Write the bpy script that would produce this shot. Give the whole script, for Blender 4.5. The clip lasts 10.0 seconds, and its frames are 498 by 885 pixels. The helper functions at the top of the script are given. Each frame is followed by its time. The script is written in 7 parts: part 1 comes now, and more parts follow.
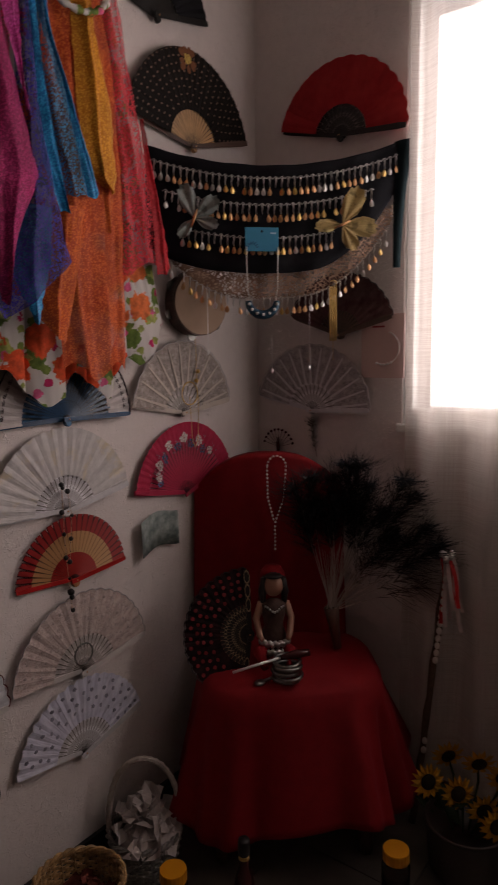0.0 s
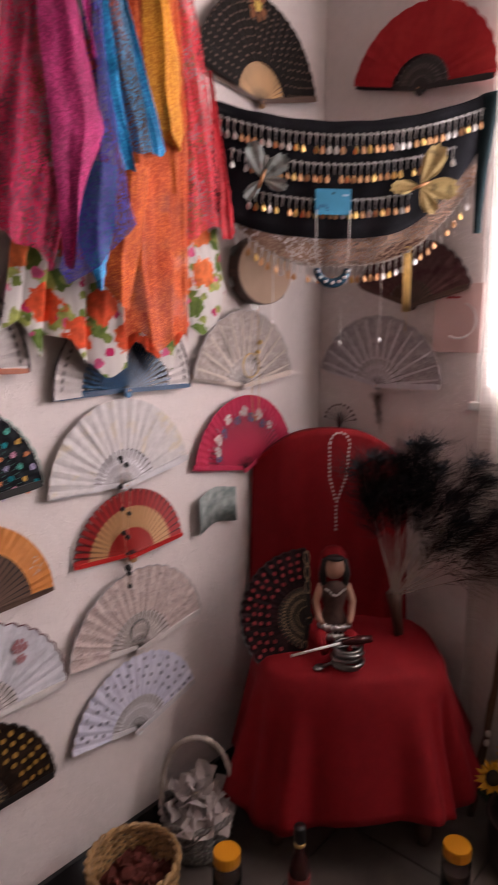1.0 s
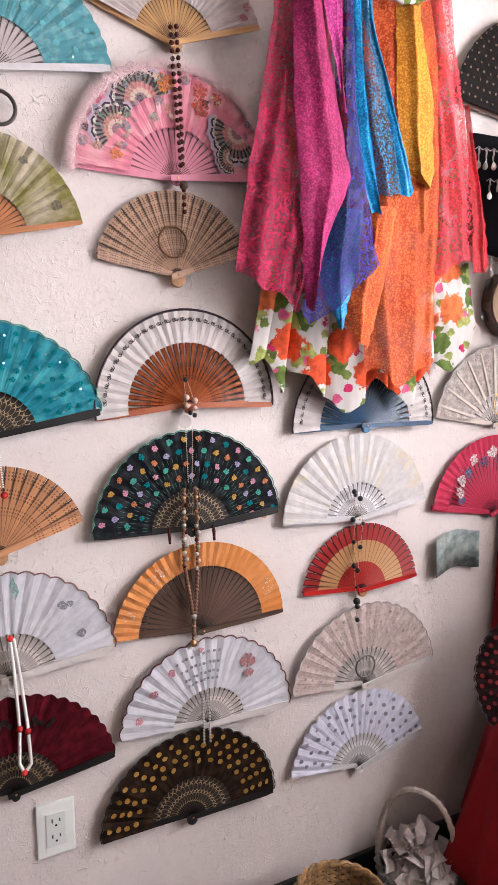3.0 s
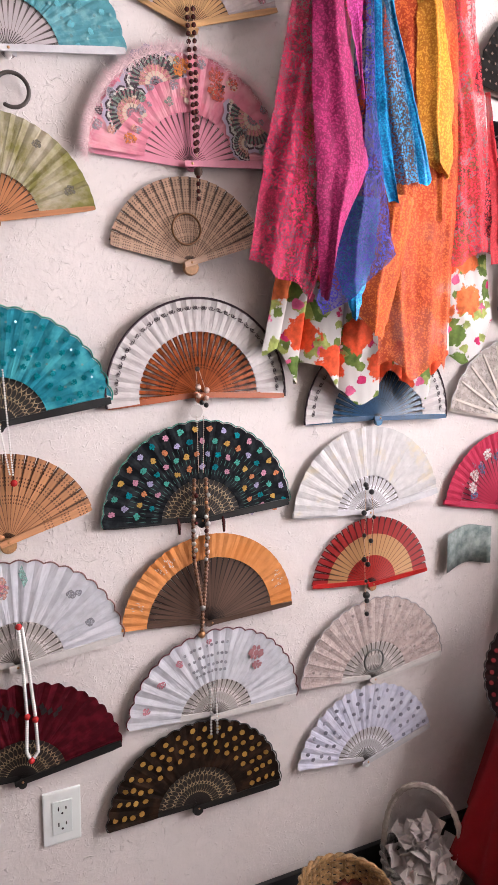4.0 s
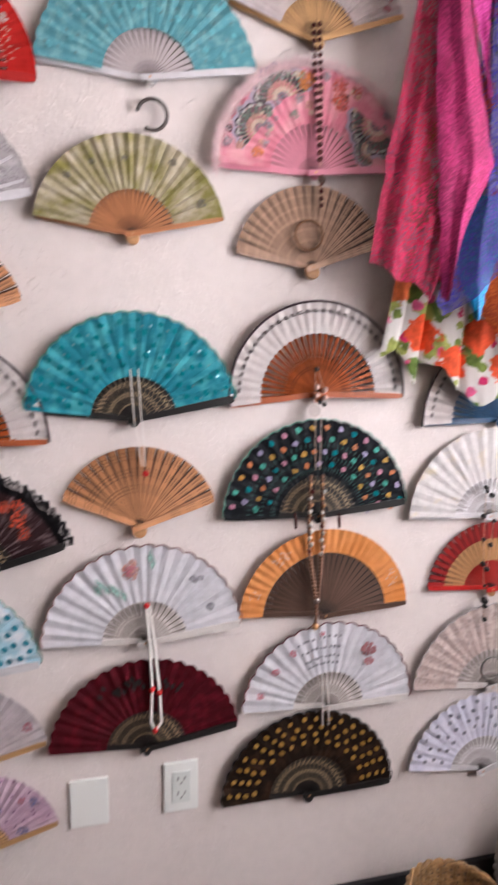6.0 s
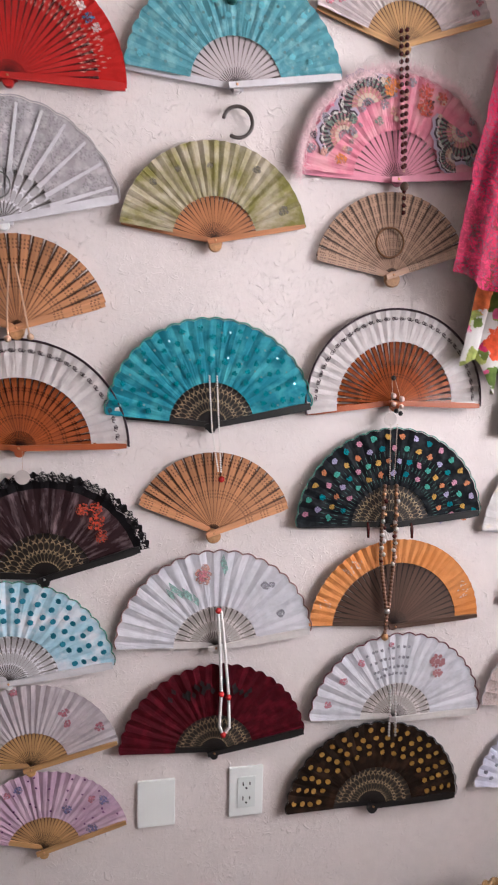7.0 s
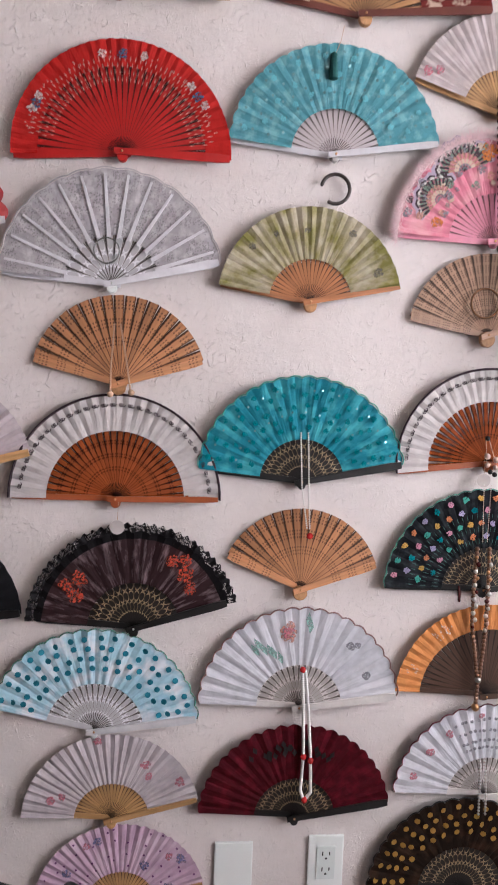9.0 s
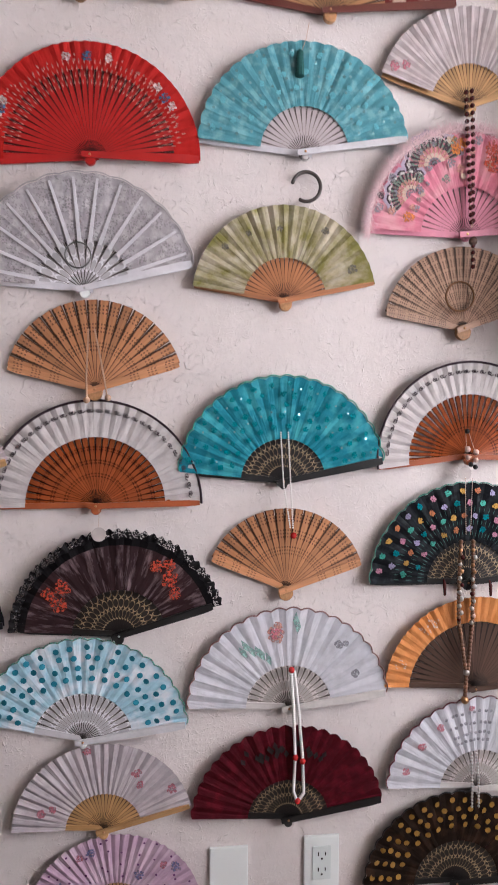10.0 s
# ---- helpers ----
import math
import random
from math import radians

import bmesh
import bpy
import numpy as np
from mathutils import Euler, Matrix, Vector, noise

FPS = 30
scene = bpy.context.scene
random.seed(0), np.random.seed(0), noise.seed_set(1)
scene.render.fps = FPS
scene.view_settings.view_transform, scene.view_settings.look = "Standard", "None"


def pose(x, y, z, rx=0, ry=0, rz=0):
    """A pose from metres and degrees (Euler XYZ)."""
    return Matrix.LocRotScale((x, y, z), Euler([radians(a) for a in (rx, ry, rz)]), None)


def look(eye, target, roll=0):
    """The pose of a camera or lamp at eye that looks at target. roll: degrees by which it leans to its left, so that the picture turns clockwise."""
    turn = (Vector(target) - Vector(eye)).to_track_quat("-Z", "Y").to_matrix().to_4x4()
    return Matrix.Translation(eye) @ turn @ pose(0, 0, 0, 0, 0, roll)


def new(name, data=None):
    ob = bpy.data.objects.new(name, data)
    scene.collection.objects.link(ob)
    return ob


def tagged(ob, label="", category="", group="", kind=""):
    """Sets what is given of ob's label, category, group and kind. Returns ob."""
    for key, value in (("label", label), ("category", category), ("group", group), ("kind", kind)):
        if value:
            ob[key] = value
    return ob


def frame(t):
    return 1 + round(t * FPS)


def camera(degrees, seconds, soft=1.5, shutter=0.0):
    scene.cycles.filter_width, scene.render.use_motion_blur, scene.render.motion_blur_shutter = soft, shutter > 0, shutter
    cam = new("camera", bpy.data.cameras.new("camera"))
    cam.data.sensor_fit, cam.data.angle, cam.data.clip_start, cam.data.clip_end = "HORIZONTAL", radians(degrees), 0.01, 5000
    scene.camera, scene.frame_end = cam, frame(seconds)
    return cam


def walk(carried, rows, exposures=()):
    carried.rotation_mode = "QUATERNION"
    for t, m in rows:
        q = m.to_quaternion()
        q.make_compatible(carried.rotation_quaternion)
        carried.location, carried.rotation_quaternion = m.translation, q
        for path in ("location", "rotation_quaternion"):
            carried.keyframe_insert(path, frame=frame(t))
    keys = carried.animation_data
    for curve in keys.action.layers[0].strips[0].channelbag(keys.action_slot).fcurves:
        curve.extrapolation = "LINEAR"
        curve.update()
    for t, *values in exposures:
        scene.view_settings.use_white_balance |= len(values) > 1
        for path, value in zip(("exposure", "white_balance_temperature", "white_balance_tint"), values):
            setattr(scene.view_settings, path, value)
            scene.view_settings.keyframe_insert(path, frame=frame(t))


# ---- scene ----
cam = camera(41.7, 10.0, 1.5, 0.5)
PATH = [
    (0, (-0.197, -1.224, 1.268), (1.382, -0.026, 1.002), -0.7),
    (0.5, (-0.18, -1.166, 1.27), (1.369, 0.066, 0.987), 0.5),
    (0.7, (-0.17, -1.162, 1.266), (1.391, 0.052, 0.967), 0.2),
    (1, (-0.173, -1.139, 1.267), (1.315, 0.15, 0.916), 0.1),
    (1.5, (-0.138, -1.187, 1.269), (1.053, 0.377, 0.899), 0.8),
    (2, (-0.113, -1.213, 1.271), (0.878, 0.499, 0.976), -0.3),
    (2.5, (-0.116, -1.202, 1.274), (0.79, 0.562, 1.012), -0.3),
    (3, (-0.124, -1.198, 1.276), (0.728, 0.594, 1.021), -0.1),
    (4.3, (-0.125, -1.182, 1.273), (0.701, 0.617, 0.988), 0.6),
    (4.5, (-0.126, -1.182, 1.273), (0.675, 0.63, 0.996), -0.3),
    (5, (-0.127, -1.189, 1.276), (0.65, 0.637, 1.026), -0.4),
    (5.5, (-0.127, -1.209, 1.282), (0.566, 0.657, 1.091), -1.4),
    (6, (-0.132, -1.233, 1.27), (0.344, 0.69, 0.995), 0.4),
    (6.2, (-0.143, -1.228, 1.274), (0.26, 0.702, 0.938), 0.7),
    (7.3, (-0.233, -1.212, 1.286), (0.118, 0.744, 1.057), 1.6),
    (7.5, (-0.245, -1.214, 1.288), (0.031, 0.757, 1.089), 2.5),
    (7.9, (-0.249, -1.211, 1.285), (-0.018, 0.766, 1.091), 2.2),
    (8, (-0.254, -1.209, 1.289), (-0.023, 0.768, 1.087), 2.7),
    (8.5, (-0.271, -1.204, 1.294), (-0.087, 0.777, 1.094), 3.1),
    (9, (-0.254, -1.214, 1.306), (-0.081, 0.773, 1.155), 2.1),
    (9.5, (-0.251, -1.223, 1.307), (-0.05, 0.764, 1.212), 1.3),
    (10, (-0.242, -1.208, 1.305), (-0.027, 0.775, 1.159), 0.1),
]
EXPOSURES = [
    (0.0, -2.45, 7500, 20), (0.2, -1.5, 7500, 22), (0.4, -0.95, 7400, 24), (0.7, -0.8, 7300, 24), (1.0, -0.85, 7000, 22), (1.5, -1.05, 6800, 20),
    (2.0, -0.6, 6800, 20), (2.5, -0.25, 6500, 11), (3.0, -0.07, 6450, 11), (4.5, -0.04, 6450, 12), (5.5, -0.03, 6500, 12), (6.2, -0.11, 6400, 12),
    (7.5, -0.15, 6250, 10), (8.5, -0.20, 6200, 10), (10.0, -0.22, 6200, 10),
]
walk(cam, [(t, look(eye, target, roll)) for t, eye, target, roll in PATH], EXPOSURES)

# ---- world and light ----
world = bpy.data.worlds.new("world")
scene.world = world
world.use_nodes = True
wn = world.node_tree.nodes
sky = wn.new("ShaderNodeTexSky")
sky.sky_type = "NISHITA"
sky.sun_disc = False
sky.sun_elevation = radians(50)
sky.sun_rotation = radians(60)
world.node_tree.links.new(sky.outputs[0], wn["Background"].inputs[0])
wn["Background"].inputs[1].default_value = 0.12
sun = new("sun", bpy.data.lights.new("sun", "SUN"))
sun.data.energy, sun.data.angle, sun.data.color = 2.0, radians(0.6), (1, 0.95, 0.88)
sun.matrix_world = look((6, 5, 9), (0, 0, 0))
WX = 1.467
window_light = new("window_light", bpy.data.lights.new("window_light", "AREA"))
window_light.data.shape = "RECTANGLE"
window_light.data.size, window_light.data.size_y = 1.85, 1.0
window_light.data.energy, window_light.data.color = 110, (0.95, 0.95, 1.0)
window_light.matrix_world = look((WX + 0.075, -1.46, 1.62), (-1.2, -1.46, 1.62))


# ---- materials ----
def mat(name, rough=0.6, metal=0.0):
    m = bpy.data.materials.new(name)
    m.use_nodes = True
    b = m.node_tree.nodes["Principled BSDF"]
    b.inputs["Roughness"].default_value = rough
    b.inputs["Metallic"].default_value = metal
    if rough > 0.5:
        b.inputs["Specular IOR Level"].default_value = 0.2
    return m, m.node_tree.nodes, m.node_tree.links, b


def ramp(nodes, stops, interp="LINEAR"):
    r = nodes.new("ShaderNodeValToRGB")
    r.color_ramp.interpolation = interp
    el = r.color_ramp.elements
    while len(el) < len(stops):
        el.new(0.5)
    for e, (p, c) in zip(el, stops):
        e.position, e.color = p, (*c, 1)
    return r


def coords(nodes, links, kind="Object", scale=(1, 1, 1)):
    tc, mp = nodes.new("ShaderNodeTexCoord"), nodes.new("ShaderNodeMapping")
    mp.inputs["Scale"].default_value = scale
    links.new(tc.outputs[kind], mp.inputs[0])
    return mp.outputs[0]


def noise_tex(nodes, links, vec, scale, detail=4, rough=0.55):
    n = nodes.new("ShaderNodeTexNoise")
    n.inputs["Scale"].default_value, n.inputs["Detail"].default_value, n.inputs["Roughness"].default_value = scale, detail, rough
    links.new(vec, n.inputs["Vector"])
    return n.outputs["Fac"]


def bump(nodes, links, b, height, strength, distance=0.002):
    bp = nodes.new("ShaderNodeBump")
    bp.inputs["Strength"].default_value, bp.inputs["Distance"].default_value = strength, distance
    links.new(height, bp.inputs["Height"])
    links.new(bp.outputs[0], b.inputs["Normal"])


def mixc(nodes, links, fac, a, b, mode="MIX"):
    m = nodes.new("ShaderNodeMix")
    m.data_type, m.blend_type = "RGBA", mode
    for sock, v in ((m.inputs[0], fac), (m.inputs[6], a), (m.inputs[7], b)):
        if isinstance(v, (int, float)):
            sock.default_value = v
        elif isinstance(v, tuple):
            sock.default_value = (*v, 1)
        else:
            links.new(v, sock)
    return m.outputs[2]


def math_node(nodes, links, op, a, b=None):
    m = nodes.new("ShaderNodeMath")
    m.operation = op
    for sock, v in zip(m.inputs, (a, b)):
        if v is None:
            continue
        if isinstance(v, (int, float)):
            sock.default_value = v
        else:
            links.new(v, sock)
    return m.outputs[0]


def shade(c, k):
    return tuple(min(1, v * k) for v in c)


def plain(name, c, rough=0.55, metal=0.0, grain=60, vary=0.2, relief=0.15):
    """Paint, plastic, cloth or metal with two scales of variation."""
    m, n, l, b = mat(name, rough, metal)
    v = coords(n, l)
    r = ramp(n, [(0.3, shade(c, 1 - vary)), (0.7, shade(c, 1 + vary * 0.6))])
    f = mixc(n, l, 0.5, noise_tex(n, l, v, grain), noise_tex(n, l, v, grain * 0.12))
    l.new(f, r.inputs[0])
    l.new(r.outputs[0], b.inputs["Base Color"])
    bump(n, l, b, noise_tex(n, l, v, grain * 6), relief)
    return m


def wood(name, c, dark=0.6, rough=0.5, scale=(140, 140, 9)):
    """Grain along local z; each slat differs a little."""
    m, n, l, b = mat(name, rough)
    v = coords(n, l, "Object", scale)
    f = noise_tex(n, l, v, 1.0, 6)
    r = ramp(n, [(0.3, shade(c, dark)), (0.65, c)])
    l.new(f, r.inputs[0])
    oi = n.new("ShaderNodeObjectInfo")
    vr = ramp(n, [(0, (0.78, 0.78, 0.78)), (1, (1.08, 1.08, 1.08))])
    l.new(oi.outputs["Random"], vr.inputs[0])
    l.new(mixc(n, l, 1.0, r.outputs[0], vr.outputs[0], "MULTIPLY"), b.inputs["Base Color"])
    bump(n, l, b, f, 0.25, 0.001)
    return m


def pierced(name, c, rough=0.5, across=3.0, along=22.0, first=0.5, last=0.93, hole=0.36, dark=0.65, rest=0.55):
    """Slat wood; rows of small slots are shade painted in dark, not holes. UV: u across a slat, v along it."""
    m, n, l, b = mat(name, rough)
    uv = n.new("ShaderNodeUVMap")
    sep = n.new("ShaderNodeSeparateXYZ")
    l.new(uv.outputs[0], sep.inputs[0])
    u, w = sep.outputs[0], sep.outputs[1]
    fu = math_node(n, l, "ABSOLUTE", math_node(n, l, "SUBTRACT", math_node(n, l, "FRACT", math_node(n, l, "MULTIPLY", u, across)), 0.5))
    fv = math_node(n, l, "ABSOLUTE", math_node(n, l, "SUBTRACT", math_node(n, l, "FRACT", math_node(n, l, "MULTIPLY", w, along)), 0.5))
    hit = math_node(n, l, "MULTIPLY", math_node(n, l, "LESS_THAN", fu, hole * 0.5), math_node(n, l, "LESS_THAN", fv, hole * 0.6))
    band = math_node(n, l, "MULTIPLY", math_node(n, l, "GREATER_THAN", w, first), math_node(n, l, "LESS_THAN", w, last))
    skip = math_node(n, l, "GREATER_THAN", math_node(n, l, "FRACT", math_node(n, l, "MULTIPLY", w, along / 5)), rest)
    cut = math_node(n, l, "MULTIPLY", math_node(n, l, "MULTIPLY", hit, band), skip)
    v = coords(n, l, "Object", (140, 140, 9))
    f = noise_tex(n, l, v, 1.0, 6)
    r = ramp(n, [(0.3, shade(c, dark)), (0.65, c)])
    l.new(f, r.inputs[0])
    oi = n.new("ShaderNodeObjectInfo")
    vr = ramp(n, [(0, (0.75, 0.75, 0.75)), (1, (1.08, 1.08, 1.08))])
    l.new(oi.outputs["Random"], vr.inputs[0])
    col = mixc(n, l, 1.0, r.outputs[0], vr.outputs[0], "MULTIPLY")
    # the dark inside each slot goes into the base colour
    l.new(mixc(n, l, cut, col, shade(c, 0.28)), b.inputs["Base Color"])
    bump(n, l, b, math_node(n, l, "SUBTRACT", f, math_node(n, l, "MULTIPLY", cut, 3.0)), 0.4, 0.001)
    return m


SHADED_EDGES = {}


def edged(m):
    """The same material with the shade between slats painted dark along its long edges."""
    if m.name not in SHADED_EDGES:
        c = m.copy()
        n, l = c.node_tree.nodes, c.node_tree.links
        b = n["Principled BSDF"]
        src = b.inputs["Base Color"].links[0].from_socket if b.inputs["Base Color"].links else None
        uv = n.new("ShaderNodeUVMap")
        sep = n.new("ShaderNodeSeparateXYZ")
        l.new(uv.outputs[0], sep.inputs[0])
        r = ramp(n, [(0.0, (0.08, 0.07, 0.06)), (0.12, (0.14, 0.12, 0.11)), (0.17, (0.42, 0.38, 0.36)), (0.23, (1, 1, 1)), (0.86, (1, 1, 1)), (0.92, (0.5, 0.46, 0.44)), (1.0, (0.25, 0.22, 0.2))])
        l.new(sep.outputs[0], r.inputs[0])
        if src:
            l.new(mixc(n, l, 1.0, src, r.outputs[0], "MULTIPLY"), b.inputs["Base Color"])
        SHADED_EDGES[m.name] = c
    return SHADED_EDGES[m.name]


def carved(name, c, line, rough=0.45, cells=2.2, start=0.4, hole=0.72):
    """Openwork sticks: arched windows beyond the plain root keep the darker base colour in place of shaded openings,
    their borders in a lighter colour.
    """
    m, n, l, b = mat(name, rough)
    uv = n.new("ShaderNodeUVMap")
    sep = n.new("ShaderNodeSeparateXYZ")
    l.new(uv.outputs[0], sep.inputs[0])
    u, w = sep.outputs[0], sep.outputs[1]
    du = math_node(n, l, "MULTIPLY", math_node(n, l, "ABSOLUTE", math_node(n, l, "SUBTRACT", u, 0.5)), 2.0)
    t = math_node(n, l, "DIVIDE", math_node(n, l, "SUBTRACT", w, start), 1.0 - start)
    dv = math_node(n, l, "MULTIPLY", math_node(n, l, "ABSOLUTE", math_node(n, l, "SUBTRACT", math_node(n, l, "FRACT", math_node(n, l, "MULTIPLY", t, cells)), 0.5)), 2.0)
    d = math_node(n, l, "SQRT", math_node(n, l, "ADD", math_node(n, l, "MULTIPLY", du, du), math_node(n, l, "MULTIPLY", dv, dv)))
    outer = math_node(n, l, "GREATER_THAN", t, 0.0)
    ring = math_node(n, l, "GREATER_THAN", d, hole)
    v = coords(n, l)
    worn = ramp(n, [(0.3, (0.35, 0.35, 0.35)), (0.55, (1, 1, 1))])
    l.new(noise_tex(n, l, v, 160, 3), worn.inputs[0])
    edge = math_node(n, l, "MULTIPLY", math_node(n, l, "MULTIPLY", math_node(n, l, "MULTIPLY", math_node(n, l, "LESS_THAN", d, 1.0), ring), outer), worn.outputs[0])
    l.new(mixc(n, l, edge, c, line), b.inputs["Base Color"])
    bump(n, l, b, d, 0.3, 0.001)
    return m


def leaf(name, c, c2=None, rim=None, rim_at=0.93, inner=None, print_scale=16.0, print_at=0.55, soft=0.08, lace=0.0, lace_scale=260, rough=0.7, weave=700, sheen=0.0, streak=0.0):
    """Fan paper or cloth. UV: u round the fan in pleats, v from 0 at its inner edge to 1 at its rim."""
    m, n, l, b = mat(name, rough)
    uv = n.new("ShaderNodeUVMap")
    sep = n.new("ShaderNodeSeparateXYZ")
    l.new(uv.outputs[0], sep.inputs[0])
    v = coords(n, l)
    fine = noise_tex(n, l, v, 55, 3)
    base = ramp(n, [(0.3, shade(c, 0.86)), (0.7, shade(c, 1.05))])
    l.new(fine, base.inputs[0])
    col = base.outputs[0]
    if c2:
        if streak:
            vec = n.new("ShaderNodeMapping")
            vec.inputs["Scale"].default_value = (streak, 1.6, 1)
            l.new(uv.outputs[0], vec.inputs[0])
            f = noise_tex(n, l, vec.outputs[0], 1.0, 5, 0.6)
        else:
            f = noise_tex(n, l, v, print_scale, 3)
        r = ramp(n, [(print_at - soft, (0, 0, 0)), (print_at + soft, (1, 1, 1))])
        l.new(f, r.inputs[0])
        col = mixc(n, l, r.outputs[0], col, c2)
    if inner:
        r = ramp(n, [(0.02, (1, 1, 1)), (0.35, (0, 0, 0))])
        l.new(sep.outputs[1], r.inputs[0])
        col = mixc(n, l, r.outputs[0], col, inner)
    if rim:
        r = ramp(n, [(rim_at, (0, 0, 0)), (min(1, rim_at + 0.012), (1, 1, 1))])
        l.new(sep.outputs[1], r.inputs[0])
        col = mixc(n, l, r.outputs[0], col, rim)
    l.new(col, b.inputs["Base Color"])
    bump(n, l, b, noise_tex(n, l, v, weave, 2), 0.25, 0.001)
    b.inputs["Sheen Weight"].default_value = sheen
    b.inputs["Specular IOR Level"].default_value = 0.1
    if lace:
        vo = n.new("ShaderNodeTexVoronoi")
        vo.inputs["Scale"].default_value = lace_scale
        l.new(v, vo.inputs["Vector"])
        flor = noise_tex(n, l, v, 38, 3)
        hole = math_node(n, l, "LESS_THAN", vo.outputs["Distance"], 0.42)
        thin = math_node(n, l, "LESS_THAN", flor, 0.52)
        l.new(math_node(n, l, "SUBTRACT", 1.0, math_node(n, l, "MULTIPLY", math_node(n, l, "MULTIPLY", hole, thin), lace)), b.inputs["Alpha"])
    return m


def cloth(name, c, c2=None, lace=0.0, scale=150, rough=0.65, sparkle=0.0, sheen=0.08, sheer=1.0, net=0.5):
    """Thin lace cloth: a dense woven flower figure on an open net; optional sequins."""
    m, n, l, b = mat(name, rough)
    v = coords(n, l)
    warp = n.new("ShaderNodeTexNoise")
    warp.inputs["Scale"].default_value = scale * 0.5
    l.new(v, warp.inputs["Vector"])
    wv = mixc(n, l, 0.010, v, warp.outputs["Color"], "ADD")
    vo = n.new("ShaderNodeTexVoronoi")
    vo.inputs["Scale"].default_value = scale
    l.new(wv, vo.inputs["Vector"])
    spray = noise_tex(n, l, v, scale * 0.36, 3)
    fine = noise_tex(n, l, v, scale * 1.6, 2)
    f = math_node(n, l, "ADD", math_node(n, l, "MULTIPLY", vo.outputs["Distance"], 0.95), math_node(n, l, "ADD", math_node(n, l, "MULTIPLY", spray, 0.6), math_node(n, l, "MULTIPLY", fine, 0.25)))
    hole = ramp(n, [(0.78, (0, 0, 0)), (0.93, (1, 1, 1))])
    l.new(math_node(n, l, "ADD", f, 0.5 * (net - 0.5)), hole.inputs[0])
    big = ramp(n, [(0.3, (0.72, 0.72, 0.72)), (0.7, (1.15, 1.15, 1.15))])
    l.new(noise_tex(n, l, v, 9, 3), big.inputs[0])
    col = mixc(n, l, hole.outputs[0], c, c2 or shade(c, 0.5))
    l.new(mixc(n, l, 1.0, col, big.outputs[0], "MULTIPLY"), b.inputs["Base Color"])
    b.inputs["Sheen Weight"].default_value = sheen
    b.inputs["Specular IOR Level"].default_value = 0.25
    bump(n, l, b, f, 0.5, 0.0015)
    if lace:
        l.new(math_node(n, l, "MULTIPLY", sheer, math_node(n, l, "SUBTRACT", 1.0, math_node(n, l, "MULTIPLY", hole.outputs[0], lace))), b.inputs["Alpha"])
    if sparkle:
        sp = n.new("ShaderNodeTexVoronoi")
        sp.inputs["Scale"].default_value = 330
        l.new(v, sp.inputs["Vector"])
        s = ramp(n, [(0.0, (0.15, 0.15, 0.15)), (0.35, (rough, rough, rough))])
        l.new(sp.outputs["Distance"], s.inputs[0])
        l.new(s.outputs[0], b.inputs["Roughness"])
        k = n.new("ShaderNodeBump")
        k.inputs["Strength"].default_value, k.inputs["Distance"].default_value = 0.8, 0.002
        l.new(sp.outputs["Color"], k.inputs["Height"])
        l.new(k.outputs[0], b.inputs["Normal"])
        b.inputs["Metallic"].default_value = sparkle
    return m


def plaster(name, c):
    """Hand-trowelled plaster: short curled ridges in scattered patches over a sandy skin."""
    m, n, l, b = mat(name, 0.85)
    v = coords(n, l)
    warp = n.new("ShaderNodeTexNoise")
    warp.inputs["Scale"].default_value = 17
    l.new(v, warp.inputs["Vector"])
    wv = mixc(n, l, 0.10, v, warp.outputs["Color"], "ADD")
    curls = []
    for scale, width, off in ((52, 0.026, 0.0), (85, 0.036, 5.3)):
        mp = n.new("ShaderNodeMapping")
        mp.inputs["Location"].default_value = (off, off, off)
        l.new(wv, mp.inputs[0])
        ns = n.new("ShaderNodeTexNoise")
        ns.inputs["Scale"].default_value, ns.inputs["Detail"].default_value = scale, 1
        l.new(mp.outputs[0], ns.inputs["Vector"])
        line = math_node(n, l, "ABSOLUTE", math_node(n, l, "SUBTRACT", ns.outputs["Fac"], 0.5))
        ridge = ramp(n, [(0.0, (1, 1, 1)), (width, (0, 0, 0))])
        l.new(line, ridge.inputs[0])
        keep = ramp(n, [(0.53, (0, 0, 0)), (0.63, (1, 1, 1))])
        l.new(noise_tex(n, l, mp.outputs[0], scale * 1.15, 3), keep.inputs[0])
        curls.append(mixc(n, l, 1.0, ridge.outputs[0], keep.outputs[0], "MULTIPLY"))
    h = math_node(n, l, "ADD", math_node(n, l, "MULTIPLY", curls[0], 0.9), math_node(n, l, "MULTIPLY", curls[1], 0.55))
    h = math_node(n, l, "ADD", h, math_node(n, l, "MULTIPLY", noise_tex(n, l, v, 130, 4), 0.55))
    h = math_node(n, l, "ADD", h, math_node(n, l, "MULTIPLY", noise_tex(n, l, v, 11, 3), 1.2))
    bump(n, l, b, h, 0.62, 0.0032)
    r = ramp(n, [(0.3, shade(c, 0.92)), (0.7, shade(c, 1.03))])
    l.new(mixc(n, l, 0.5, noise_tex(n, l, v, 3.2, 5), noise_tex(n, l, v, 40, 3)), r.inputs[0])
    l.new(r.outputs[0], b.inputs["Base Color"])
    return m


